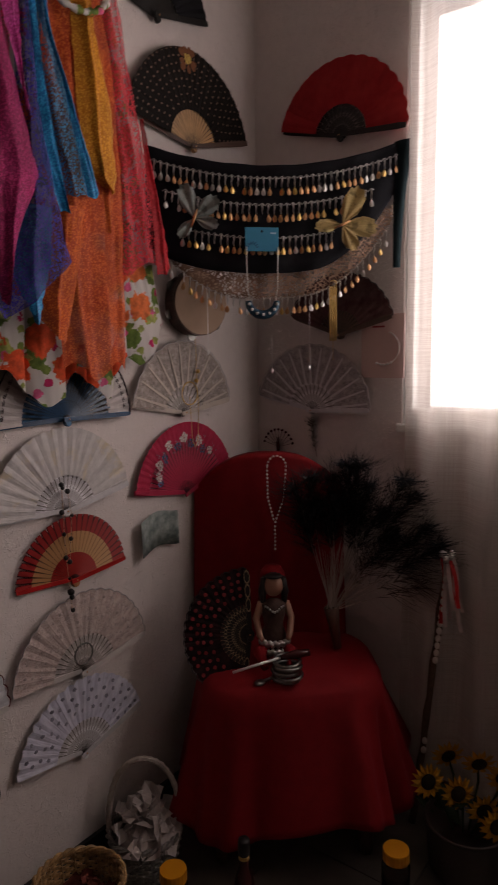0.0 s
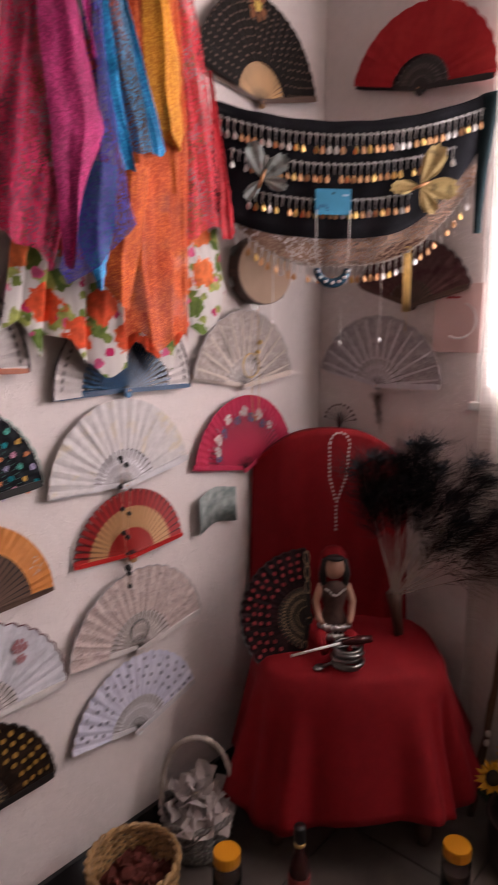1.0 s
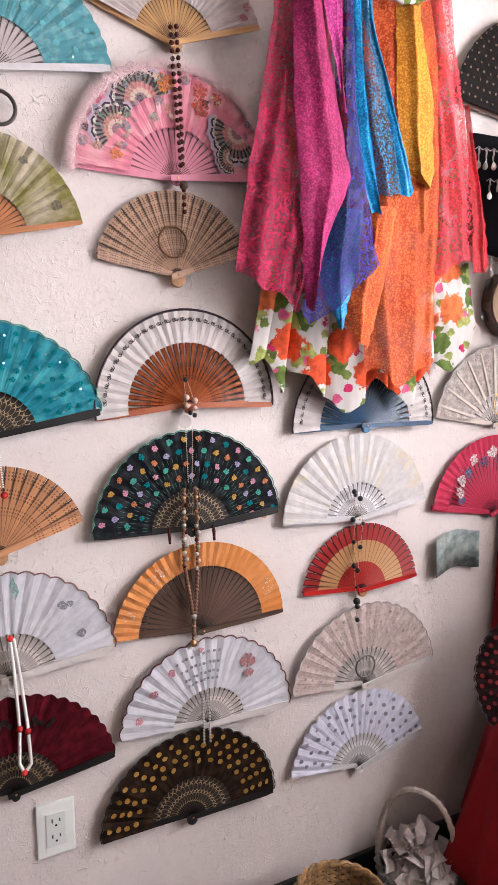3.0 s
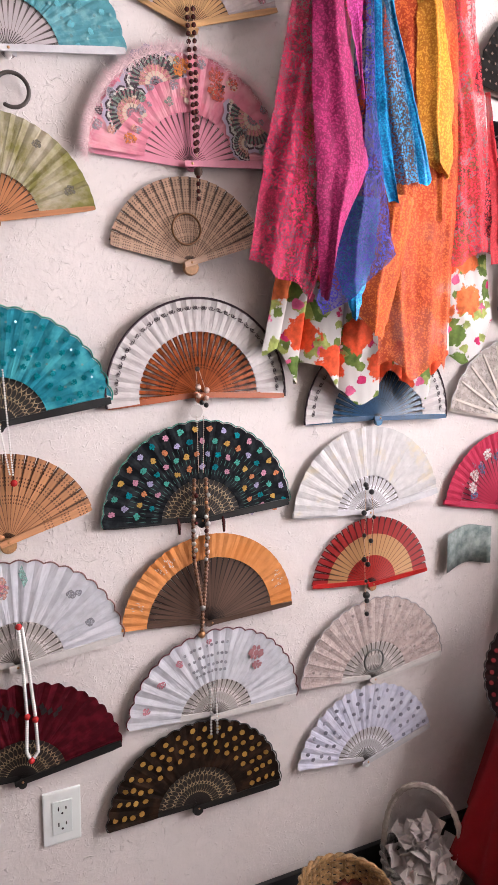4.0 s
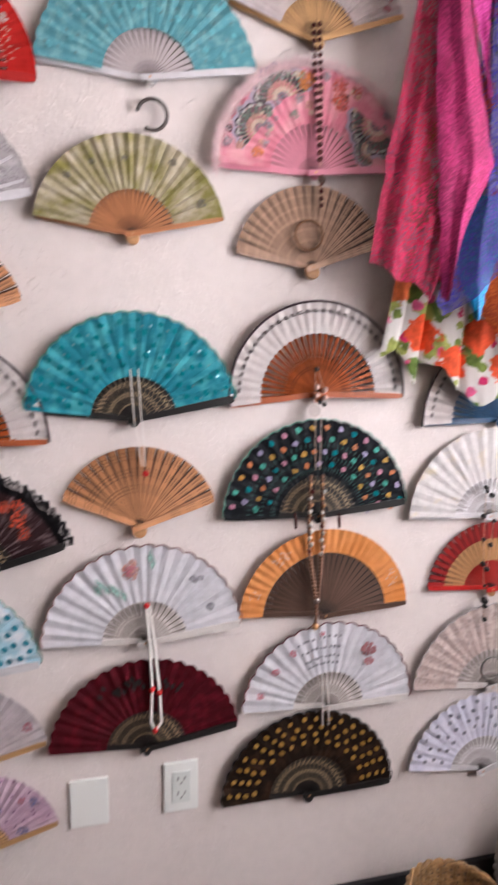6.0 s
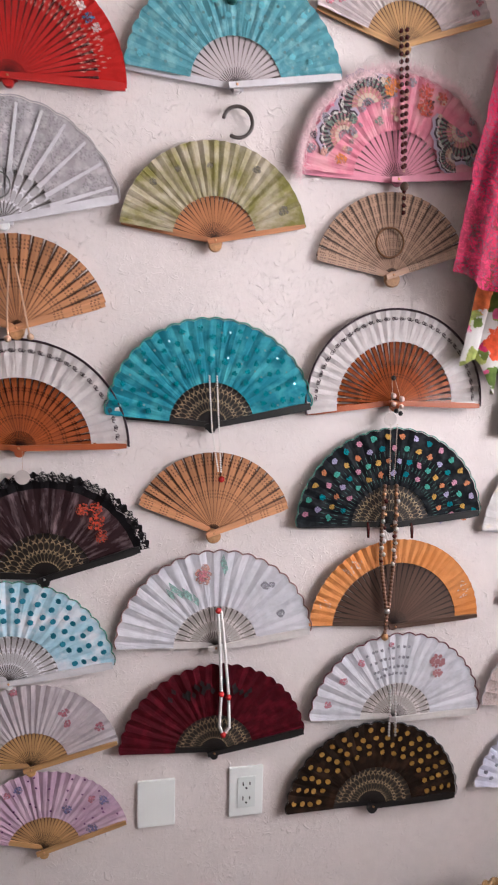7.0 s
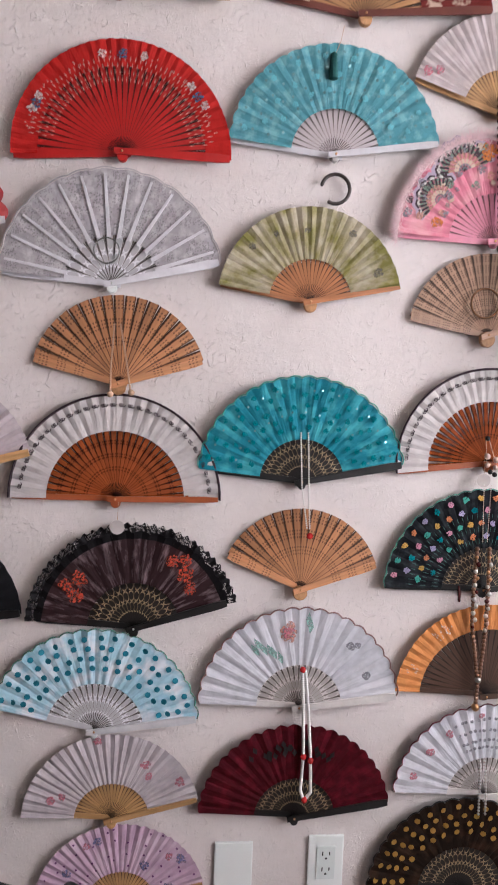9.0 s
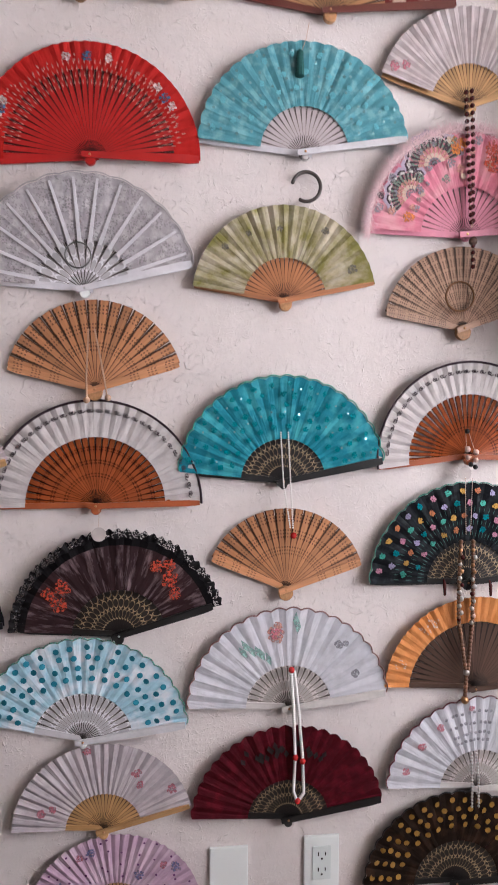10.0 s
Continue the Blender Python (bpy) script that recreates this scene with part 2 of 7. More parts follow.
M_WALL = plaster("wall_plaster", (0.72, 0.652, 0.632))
# ceiling and unseen walls, toned down to limit bounced light
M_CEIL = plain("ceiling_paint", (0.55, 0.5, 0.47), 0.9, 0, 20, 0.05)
M_WALL_DIM = plaster("low_bounce_plaster", (0.36, 0.30, 0.27))
M_BASE = plain("baseboard_black", (0.02, 0.02, 0.022), 0.35, 0, 30)
M_WHITE_PLASTIC = plain("white_plastic", (0.8, 0.82, 0.8), 0.3, 0, 15, 0.04, 0.03)
M_DARK = plain("dark_slot", (0.02, 0.02, 0.02), 0.6)
M_BRASS = plain("brass", (0.75, 0.5, 0.18), 0.28, 1.0, 80, 0.25)
M_SILVER = plain("silver", (0.72, 0.71, 0.7), 0.28, 1.0, 80, 0.25)
M_COPPER = plain("copper_coin", (0.6, 0.33, 0.17), 0.35, 1.0, 80, 0.3)
M_PEWTER = plain("dark_pewter", (0.24, 0.24, 0.23), 0.35, 1.0, 60, 0.3)
M_BLACK = plain("black_lacquer", (0.010, 0.009, 0.009), 0.45, 0, 60)
M_BLACKCLOTH = plain("black_velvet", (0.006, 0.006, 0.009), 0.9, 0, 120)
M_RED = plain("red_lacquer", (0.44, 0.012, 0.010), 0.4, 0, 40)
M_REDCLOTH = plain("red_cloth", (0.25, 0.008, 0.012), 0.75, 0, 300, 0.15, 0.3)
M_TAN = wood("tan_wood", (0.52, 0.27, 0.12))
M_YELLOWWOOD = wood("yellow_wood", (0.64, 0.36, 0.15))
M_ORANGEWOOD = wood("orange_wood", (0.55, 0.22, 0.09))
M_BROWNWOOD = wood("brown_wood", (0.13, 0.07, 0.048))
# darker first colour doubles as the painted shade inside the openings
M_IVORYSTICK = carved("ivory_sticks", (0.42, 0.38, 0.36), (0.66, 0.61, 0.59))
M_WHITESTICK = carved("white_sticks", (0.5, 0.48, 0.5), (0.8, 0.79, 0.82))
M_BLACKGOLD = carved("black_gilt_sticks", (0.010, 0.008, 0.007), (0.40, 0.29, 0.17), cells=3.0, hole=0.76)
M_GROUT = plain("grout", (0.09, 0.08, 0.075), 0.9)
M_WICKER = wood("wicker", (0.42, 0.24, 0.1), 0.5)
M_GREYWICKER = wood("grey_wicker", (0.3, 0.28, 0.26), 0.5)
M_PAPER = plain("crumpled_paper", (0.52, 0.46, 0.44), 0.8, 0, 30)
M_PEARL = plain("pearl_white", (0.8, 0.78, 0.75), 0.25, 0, 40, 0.06)
M_BEAD_DARK = plain("dark_red_beads", (0.07, 0.012, 0.012), 0.25, 0, 60)
M_BEAD_RED = plain("red_beads", (0.6, 0.03, 0.03), 0.25, 0, 60)
M_BEAD_BROWN = plain("brown_beads", (0.2, 0.1, 0.06), 0.3, 0, 60, 0.5)
M_CORD = plain("tan_cord", (0.55, 0.36, 0.25), 0.7, 0, 200)


# ---- mesh helpers ----
def thing(name, label, category, m=None, group="", kind=""):
    ob = new(name)
    ob.matrix_world = m or Matrix()
    return tagged(ob, label, category, group, kind)


def part(name, bm, material, parent=None, label="", m=None, smooth=False):
    if isinstance(bm, bmesh.types.BMesh):
        me = bpy.data.meshes.new(name)
        bm.normal_update()
        bm.to_mesh(me)
        bm.free()
        if smooth:
            me.shade_smooth()
        if not me.materials:
            me.materials.append(material)
    else:
        me = bm
    ob = new(name, me)
    if parent:
        ob.parent = parent
    if m is not None:
        ob.matrix_basis = m
    return tagged(ob, label) if label else ob


def box(bm, lo, hi, bevel=0.0):
    r = bmesh.ops.create_cube(bm, size=1)
    vs = r["verts"]
    for v in vs:
        v.co = Vector([(a + b) / 2 + c * (b - a) for a, b, c in zip(lo, hi, v.co)])
    if bevel:
        es = list({e for v in vs for e in v.link_edges})
        bmesh.ops.bevel(bm, geom=es, offset=bevel, segments=2, affect="EDGES", profile=0.7)
    return bm


def block(lo, hi, bevel=0.0):
    return box(bmesh.new(), lo, hi, bevel)


def tube(bm, pts, r, n=6, close=False):
    """A round tube along points; r a radius or one for each point."""
    pts = [Vector(p) for p in pts]
    k = len(pts)
    rs = r if isinstance(r, (list, tuple)) else [r] * k
    rings = []
    side = None
    for i, p in enumerate(pts):
        a = pts[(i - 1) % k] if (i or close) else p
        b = pts[(i + 1) % k] if (i < k - 1 or close) else p
        d = (b - a).normalized()
        if side is None:
            side = d.orthogonal().normalized()
        side = (side - d * side.dot(d)).normalized()
        up = d.cross(side)
        rings.append([bm.verts.new(p + (side * math.cos(t) + up * math.sin(t)) * rs[i]) for t in (2 * math.pi * j / n for j in range(n))])
    for i in range(k if close else k - 1):
        a, b = rings[i], rings[(i + 1) % k]
        for j in range(n):
            bm.faces.new((a[j], a[(j + 1) % n], b[(j + 1) % n], b[j]))
    if not close:
        bm.faces.new(rings[0][::-1])
        bm.faces.new(rings[-1])
    return bm


def lathe(bm, profile, n=24, at=(0, 0, 0)):
    """Turned shape round z; profile of (radius, height)."""
    at = Vector(at)
    rings = [[bm.verts.new(at + Vector((r * math.cos(2 * math.pi * j / n), r * math.sin(2 * math.pi * j / n), h))) for j in range(n)] for r, h in profile]
    for a, b in zip(rings, rings[1:]):
        for j in range(n):
            bm.faces.new((a[j], a[(j + 1) % n], b[(j + 1) % n], b[j]))
    if profile[0][0] > 1e-5:
        bm.faces.new(rings[0][::-1])
    if profile[-1][0] > 1e-5:
        bm.faces.new(rings[-1])
    return bm


def ball(bm, at, r, squash=(1, 1, 1), n=8):
    res = bmesh.ops.create_uvsphere(bm, u_segments=n, v_segments=max(4, n - 2), radius=r)
    for v in res["verts"]:
        v.co = Vector(at) + Vector([c * s for c, s in zip(v.co, squash)])
    return bm


def bead_mesh(name, material, r, squash=(1, 1, 1)):
    bm = ball(bmesh.new(), (0, 0, 0), r, squash, 6)
    me = bpy.data.meshes.new(name)
    bm.to_mesh(me)
    bm.free()
    me.shade_smooth()
    me.materials.append(material)
    return me


def along(pts, step):
    """Points at even steps along a polyline."""
    pts = [Vector(p) for p in pts]
    out, carry = [], 0.0
    for a, b in zip(pts, pts[1:]):
        d = (b - a).length
        s = carry
        while s < d:
            out.append(a.lerp(b, s / d))
            s += step
        carry = s - d
    return out


def arc(cx, cz, r, a0, a1, n, y=0.0):
    return [(cx + r * math.cos(radians(a0 + (a1 - a0) * i / (n - 1))), y, cz + r * math.sin(radians(a0 + (a1 - a0) * i / (n - 1)))) for i in range(n)]


# ---- the room ----
H = 2.55
X0, Y0 = -2.3, -3.2
T = 0.16


def structure(name, bm, material, label, category):
    return tagged(part(name, bm, material), label, category, "", "structure")


structure("wall_north", block((X0 - T, 0, 0), (WX + T, T, H)), M_WALL, "white trowelled plaster wall covered with hand fans", "wall")
WY0, WY1, WZ0, WZ1 = -0.485, -2.45, 1.075, 2.28
bm = bmesh.new()
box(bm, (WX, WY0, 0), (WX + T, 0, H))
box(bm, (WX, Y0, 0), (WX + T, WY1, H))
box(bm, (WX, WY1, 0), (WX + T, WY0, WZ0))
box(bm, (WX, WY1, WZ1), (WX + T, WY0, H))
structure("wall_east", bm, M_WALL, "white plaster wall with a bright curtained window", "wall")
# walls out of view, darkened so they send back less light
structure("wall_south", block((X0 - T, Y0 - T, 0), (WX + T, Y0, H)), M_WALL_DIM, "unseen wall of darkened plaster, set to limit bounced light", "wall")
structure("wall_west", block((X0 - T, Y0, 0), (X0, 0, H)), M_WALL_DIM, "unseen wall of darkened plaster, set to limit bounced light", "wall")
structure("ceiling", block((X0 - T, Y0 - T, H), (WX + T, T, H + 0.1)), M_CEIL, "plain pale painted ceiling", "ceiling")
floor = structure("floor", block((X0 - T, Y0 - T, -0.12), (WX + T, T, -0.004)), M_GROUT, "dark brown tiled floor", "floor")
structure("ground", block((-200, -200, -0.6), (200, 200, -0.4)), plain("dry_earth", (0.3, 0.25, 0.2), 0.95, 0, 2), "pale dry ground outside", "ground")
bm = block((-1.6, -0.012, 0), (WX - 0.012, 0, 0.085), 0.003)
structure("baseboard", bm, M_BASE, "black skirting along the foot of the wall", "baseboard")
structure("baseboard.001", block((WX - 0.012, -2.6, 0), (WX, 0, 0.085), 0.003), M_BASE, "black skirting along the foot of the wall", "baseboard")

win = thing("window_1", "white framed window glaring with daylight", "window", None, "", "structure")
bm = bmesh.new()
for lo, hi in (((WX + 0.004, WY0 - 0.028, WZ0), (WX + 0.04, WY0, WZ1)), ((WX + 0.004, WY1, WZ0), (WX + 0.04, WY1 + 0.045, WZ1)),
               ((WX + 0.004, WY1 + 0.045, WZ0), (WX + 0.04, WY0 - 0.028, WZ0 + 0.045)), ((WX + 0.004, WY1 + 0.045, WZ1 - 0.045), (WX + 0.04, WY0 - 0.028, WZ1)),
               ((WX + 0.008, -1.49, WZ0 + 0.045), (WX + 0.036, -1.445, WZ1 - 0.045))):
    box(bm, lo, hi, 0.004)
part("window_frame", bm, M_WHITE_PLASTIC, win)
part("window_sill", block((WX - 0.012, WY1, WZ0 - 0.02), (WX + 0.004, WY0 + 0.012, WZ0 + 0.002), 0.004), M_WHITE_PLASTIC, win)
gm, gn, gl, gb = mat("window_glass", 0.02)
gb.inputs["Transmission Weight"].default_value = 1
gb.inputs["IOR"].default_value = 1.45
for y0, y1 in ((WY1 + 0.045, -1.49), (-1.445, WY0 - 0.028)):
    g = part("pane", block((WX + 0.018, y0, WZ0 + 0.045), (WX + 0.024, y1, WZ1 - 0.045)), gm, win)
    g.visible_shadow = False


def curtain():
    """Sheer gathered curtain in front of the window, hanging below the sill."""
    t = thing("curtain", "sheer off-white gathered curtain hanging before the window", "curtain")
    m, n, l, b = mat("sheer_cloth", 0.8)
    v = coords(n, l)
    mp = n.new("ShaderNodeMapping")
    mp.inputs["Scale"].default_value = (8, 8, 900)
    l.new(v, mp.inputs[0])
    f = noise_tex(n, l, mp.outputs[0], 1.0, 2)
    mp2 = n.new("ShaderNodeMapping")
    mp2.inputs["Scale"].default_value = (8, 900, 8)
    l.new(v, mp2.inputs[0])
    f2 = noise_tex(n, l, mp2.outputs[0], 1.0, 2)
    r = ramp(n, [(0.4, (0.62, 0.55, 0.5)), (0.6, (0.8, 0.74, 0.7))])
    l.new(mixc(n, l, 0.5, f, f2), r.inputs[0])
    l.new(r.outputs[0], b.inputs["Base Color"])
    tr = n.new("ShaderNodeBsdfTranslucent")
    l.new(r.outputs[0], tr.inputs[0])
    tp = n.new("ShaderNodeBsdfTransparent")
    mx = n.new("ShaderNodeMixShader")
    mx.inputs[0].default_value = 0.5
    l.new(b.outputs[0], mx.inputs[1])
    l.new(tr.outputs[0], mx.inputs[2])
    mx2 = n.new("ShaderNodeMixShader")
    mx2.inputs[0].default_value = 0.38
    l.new(mx.outputs[0], mx2.inputs[1])
    l.new(tp.outputs[0], mx2.inputs[2])
    l.new(mx2.outputs[0], n["Material Output"].inputs[0])
    bm = bmesh.new()
    nu, nv = 220, 30
    grid = []
    for j in range(nv + 1):
        z = 2.42 - 2.3 * j / nv
        row = []
        for i in range(nu + 1):
            u = i / nu
            amp = 0.012 + 0.012 * (j / nv)
            row.append(bm.verts.new((WX - 0.055 + amp * math.sin(u * 92 + 0.5 * math.sin(u * 9 + j * 0.05)) + 0.008 * math.sin(u * 23 + j * 0.1), -0.512 - 2.0 * u, z)))
        grid.append(row)
    for a, b2 in zip(grid, grid[1:]):
        for i in range(nu):
            bm.faces.new((a[i], a[i + 1], b2[i + 1], b2[i]))
    part("cloth", bm, m, t, smooth=True)
    rod = tube(bmesh.new(), [(WX - 0.05, -0.46, 2.43), (WX - 0.05, -2.6, 2.43)], 0.011, 10)
    part("rod", rod, M_BROWNWOOD, t, smooth=True)


curtain()


# ---- hand fans ----
def wall_pose(x, z, wall="A", off=0.006):
    """On the north wall x is along it; on the east wall it is the way from the corner."""
    if wall == "A":
        return pose(x, -off, z)
    return pose(WX - off, -x, z, 0, 0, -90)


def stick_mesh(name, material, r0, r1, w0, w1, thick=0.0012, wave=0.0, tip=0.0, n=10):
    """One slat from the rivet outwards along local z, with a shaped outline and an UV along it."""
    bm = bmesh.new()
    uvl = bm.loops.layers.uv.new("UVMap")
    rows = []
    for i in range(n + 1):
        s = i / n
        r = r0 + (r1 - r0) * s
        w = w0 + (w1 - w0) * s
        if wave and 0.35 < s < 0.97:
            w *= 1 - wave * (0.5 + 0.5 * math.cos((s - 0.35) * 6 * math.pi / 0.62 * 1.0))
        if tip and i == n:
            w *= 1 - tip
        rows.append([bm.verts.new((x, y, r)) for x, y in ((-w / 2, -thick / 2), (w / 2, -thick / 2), (w / 2, thick / 2), (-w / 2, thick / 2))])
    for i in range(n):
        a, b = rows[i], rows[i + 1]
        for j in range(4):
            f = bm.faces.new((a[j], a[(j + 1) % 4], b[(j + 1) % 4], b[j]))
            for lp, (u, v) in zip(f.loops, ((0, i), (1, i), (1, i + 1), (0, i + 1))):
                lp[uvl].uv = (u if j in (0, 2) else 0.02, v / n)
    bm.faces.new(rows[0][::-1])
    bm.faces.new(rows[-1])
    bm.normal_update()
    me = bpy.data.meshes.new(name)
    bm.to_mesh(me)
    bm.free()
    me.materials.append(material)
    return me


def leaf_mesh(rin, R, a0, a1, pleats, depth, scallop=0.0, drop=0.0, nr=7):
    """Pleated leaf: sharp folds that grow towards the rim; local x right, z up, front towards -y."""
    bm = bmesh.new()
    uvl = bm.loops.layers.uv.new("UVMap")
    sub = 4
    k = pleats * 2
    grid = []
    for i in range(k * sub + 1):
        f = i / sub
        a = radians(a0 + (a1 - a0) * f / k)
        tri = abs((f % 2) - 1)
        ph = (f % 2) / 2
        vary = 0.80 + 0.55 * noise.noise((int(f) * 3.7 + R * 50, a0, 1.5))
        row = []
        for j in range(nr + 1):
            s = j / nr
            r = rin + (R - rin) * s
            if j == nr and scallop:
                r += scallop * (math.sin(math.pi * ph) - 0.5)
            wob = 0.0013 * noise.noise((f * 0.9 + R * 71, s * 2.0, a0)) + 0.0005 * noise.noise((f * 2.6, s * 7.0, R * 40))
            y = -depth * vary * (0.35 + 0.65 * s) * (tri - 0.5) * 2 + wob - drop * s
            row.append((bm.verts.new((r * math.cos(a), y, r * math.sin(a))), f, s))
        grid.append(row)
    for p, q in zip(grid, grid[1:]):
        for j in range(nr):
            quad = (p[j], q[j], q[j + 1], p[j + 1])
            fc = bm.faces.new([c[0] for c in quad])
            for lp, c in zip(fc.loops, quad):
                lp[uvl].uv = (c[1], c[2])
    return bm


def ruffle(R, a0, a1, width, waves, amp):
    """Gathered trim round the rim."""
    bm = bmesh.new()
    n = waves * 6
    rows = []
    for i in range(n + 1):
        a = radians(a0 + (a1 - a0) * i / n)
        rows.append([bm.verts.new(((R + width * s * (1 + 0.12 * math.sin(i * 1.047))) * math.cos(a), amp * s * math.sin(i * 1.047) - 0.004 * s, (R + width * s * (1 + 0.12 * math.sin(i * 1.047))) * math.sin(a))) for s in (-0.5, 0.2, 1.0)])
    for p, q in zip(rows, rows[1:]):
        for j in range(2):
            bm.faces.new((p[j], q[j], q[j + 1], p[j + 1]))
    return bm


def marabou(R, a0, a1, count, length, rnd):
    """Fluffy trim of many fine barbs."""
    bm = bmesh.new()
    for _ in range(count):
        a = radians(rnd.uniform(a0, a1))
        p = Vector((R * math.cos(a), rnd.uniform(-0.008, 0.0), R * math.sin(a)))
        b = a + rnd.gauss(0, 1.1)
        d = Vector((math.cos(b), rnd.uniform(-0.5, 0.25), math.sin(b))) * length * rnd.uniform(0.4, 1.15)
        s = Vector((-math.sin(b), 0, math.cos(b))) * 0.00024
        m = p + d * 0.5 + Vector((0, rnd.uniform(-0.004, 0.002), 0))
        q = [bm.verts.new(c) for c in (p - s, p + s, m + s, m - s)]
        e = bm.verts.new(p + d)
        bm.faces.new(q)
        bm.faces.new((q[3], q[2], e))
    return bm


def blossom(bm, x, z, r, petals, y, rnd, inner=0.35):
    """A flat flower of separate petals."""
    t0 = rnd.uniform(0, 6.28)
    for k in range(petals):
        a = t0 + 2 * math.pi * k / petals
        a += rnd.uniform(-0.18, 0.18)
        w = math.pi / petals * rnd.uniform(0.9, 1.5)
        k2 = rnd.uniform(0.72, 1.12)
        pts = [(inner * r, a - w * 0.5), (0.62 * r * k2, a - w), (0.88 * r * k2, a - w * 0.7), (r * k2, a - w * 0.1), (0.92 * r * k2, a + w * 0.5), (0.66 * r * k2, a + w), (inner * r, a + w * 0.5)]
        vs = [bm.verts.new((x + q * math.cos(b), y - 0.0002 - 0.00012 * k, z + q * math.sin(b))) for q, b in pts]
        bm.faces.new(vs)
    vs = [bm.verts.new((x + inner * r * math.cos(2 * math.pi * k / 7), y - 0.001, z + inner * r * math.sin(2 * math.pi * k / 7))) for k in range(7)]
    bm.faces.new(vs)


def disc_mesh(name, material, r, sides=8):
    bm = bmesh.new()
    vs = [bm.verts.new((r * math.cos(2 * math.pi * k / sides), 0, r * math.sin(2 * math.pi * k / sides))) for k in range(sides)]
    top = bm.verts.new((0, -r * 0.1, 0))
    for k in range(sides):
        bm.faces.new((vs[k], vs[(k + 1) % sides], top))
    me = bpy.data.meshes.new(name)
    bm.to_mesh(me)
    bm.free()
    me.materials.append(material)
    return me


FAN_SEED = [0]


def hand_fan(label, x, z, R, aL, aR, n, sticks, leaf_mat=None, rin=0.45, guard=None, wall="A", depth=0.0019, scallop=0.0, wave=0.0, ribs=None, head=None,
             trim=None, trim_mat=None, full=0.0, m=None, tilt=0.0, tip=0.0, guard_w=0.016, head_r=0.009, rivet=None, pleats=None, share=0.9):
    """An opened hand fan pinned to a wall, rivet at the local origin."""
    FAN_SEED[0] += 1
    rnd = random.Random(FAN_SEED[0])
    if m is None:
        m = wall_pose(x, z, wall) @ pose(0, -0.008, 0, rnd.uniform(-1.0, 1.0) + tilt, 0, 0)
    t = thing("hand_fan", label, "fan", m, "hand fans on the wall")
    span = radians(aL - aR)
    plain_sticks = sticks
    r1 = R * (full or (rin + 0.03 if leaf_mat else 1.0))
    w1 = span * r1 / n * (0.95 if not leaf_mat else share)
    # gap shade between neighbouring slats is painted into their edge colour
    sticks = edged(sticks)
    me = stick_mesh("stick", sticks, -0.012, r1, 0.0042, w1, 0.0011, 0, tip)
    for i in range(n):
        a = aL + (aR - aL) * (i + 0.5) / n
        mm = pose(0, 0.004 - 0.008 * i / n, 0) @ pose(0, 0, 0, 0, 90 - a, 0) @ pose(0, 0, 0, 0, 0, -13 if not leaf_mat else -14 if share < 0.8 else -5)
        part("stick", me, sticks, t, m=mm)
    if ribs:
        rm = stick_mesh("rib", ribs, R * rin * 0.95, R * 0.965, 0.0072, 0.0042, 0.0012)
        for i in range(n):
            a = aL + (aR - aL) * (i + 0.5) / n
            part("rib", rm, ribs, t, m=pose(0, -0.0072, 0) @ pose(0, 0, 0, 0, 90 - a, 0))
    gm = guard or plain_sticks
    gl = stick_mesh("guard", gm, -0.014, R * 0.985, 0.010, guard_w, 0.003, 0, 0.25)
    part("guard", gl, gm, t, m=pose(0, 0.003, 0, 0, 90 - aL, 0))
    part("guard", gl, gm, t, m=pose(0, -0.0095, 0, 0, 90 - aR, 0))
    if leaf_mat:
        part("leaf", leaf_mesh(R * rin, R, aL + 0.5, aR - 0.5, pleats or n, depth, scallop, 0.001), leaf_mat, t, m=pose(0, -0.0052, 0))
    if trim == "edge":
        pts = arc(0, 0, R + 0.001, aL + 0.5, aR - 0.5, 70, -0.007)
        part("trim", tube(bmesh.new(), pts, 0.0017, 5), trim_mat, t)
    elif trim == "scallop":
        k = (pleats or n)
        pts = []
        for i in range(k * 6 + 1):
            a = radians(aL + (aR - aL) * i / (k * 6))
            r = R + scallop * (abs(math.sin(math.pi * i / 6)) - 0.4) + 0.0015
            pts.append((r * math.cos(a), -0.008, r * math.sin(a)))
        part("trim", tube(bmesh.new(), pts, 0.0013, 4), trim_mat, t)
    elif trim == "ruffle":
        part("trim", ruffle(R, aL + 1, aR - 1, 0.016, 34, 0.005), trim_mat, t, "gathered lace edging", m=pose(0, -0.005, 0))
    elif trim == "marabou":
        part("trim", marabou(R * 0.985, aL + 4, aR - 4, 5600, 0.021, rnd), trim_mat, t, "fluffy pink down edging", m=pose(0, -0.004, 0))
    if head:
        part("head", lathe(bmesh.new(), [(0.0, -0.006), (head_r * 0.9, -0.0055), (head_r, -0.003), (head_r, 0.003), (head_r * 0.9, 0.0055), (0, 0.006)], 18), head, t,
             m=pose(0, -0.003, -0.008, 90, 0, 0))
    part("rivet", ball(bmesh.new(), (0, -0.0115, 0), 0.0023, (1, 0.6, 1)), rivet or M_COPPER, t, smooth=True)
    return t, rnd


def add_spots(fan, rnd, R, rows, aL, aR, size, material, name="spangle", y=-0.0086, jitter=1.0, sides=8):
    """Round spangles in rings, each a part: rows of (share of R, count)."""
    me = disc_mesh(name, material, size, sides)
    for s, n in rows:
        for i in range(n):
            a = radians(aL + (aR - aL) * (i + 0.5) / n + rnd.uniform(-jitter, jitter))
            r = R * (s + rnd.uniform(-1, 1) * jitter * 0.006)
            part(name, me, material, fan, m=pose(r * math.cos(a), y, r * math.sin(a), rnd.uniform(-12, 12), rnd.uniform(0, 90), rnd.uniform(-16, 16)))


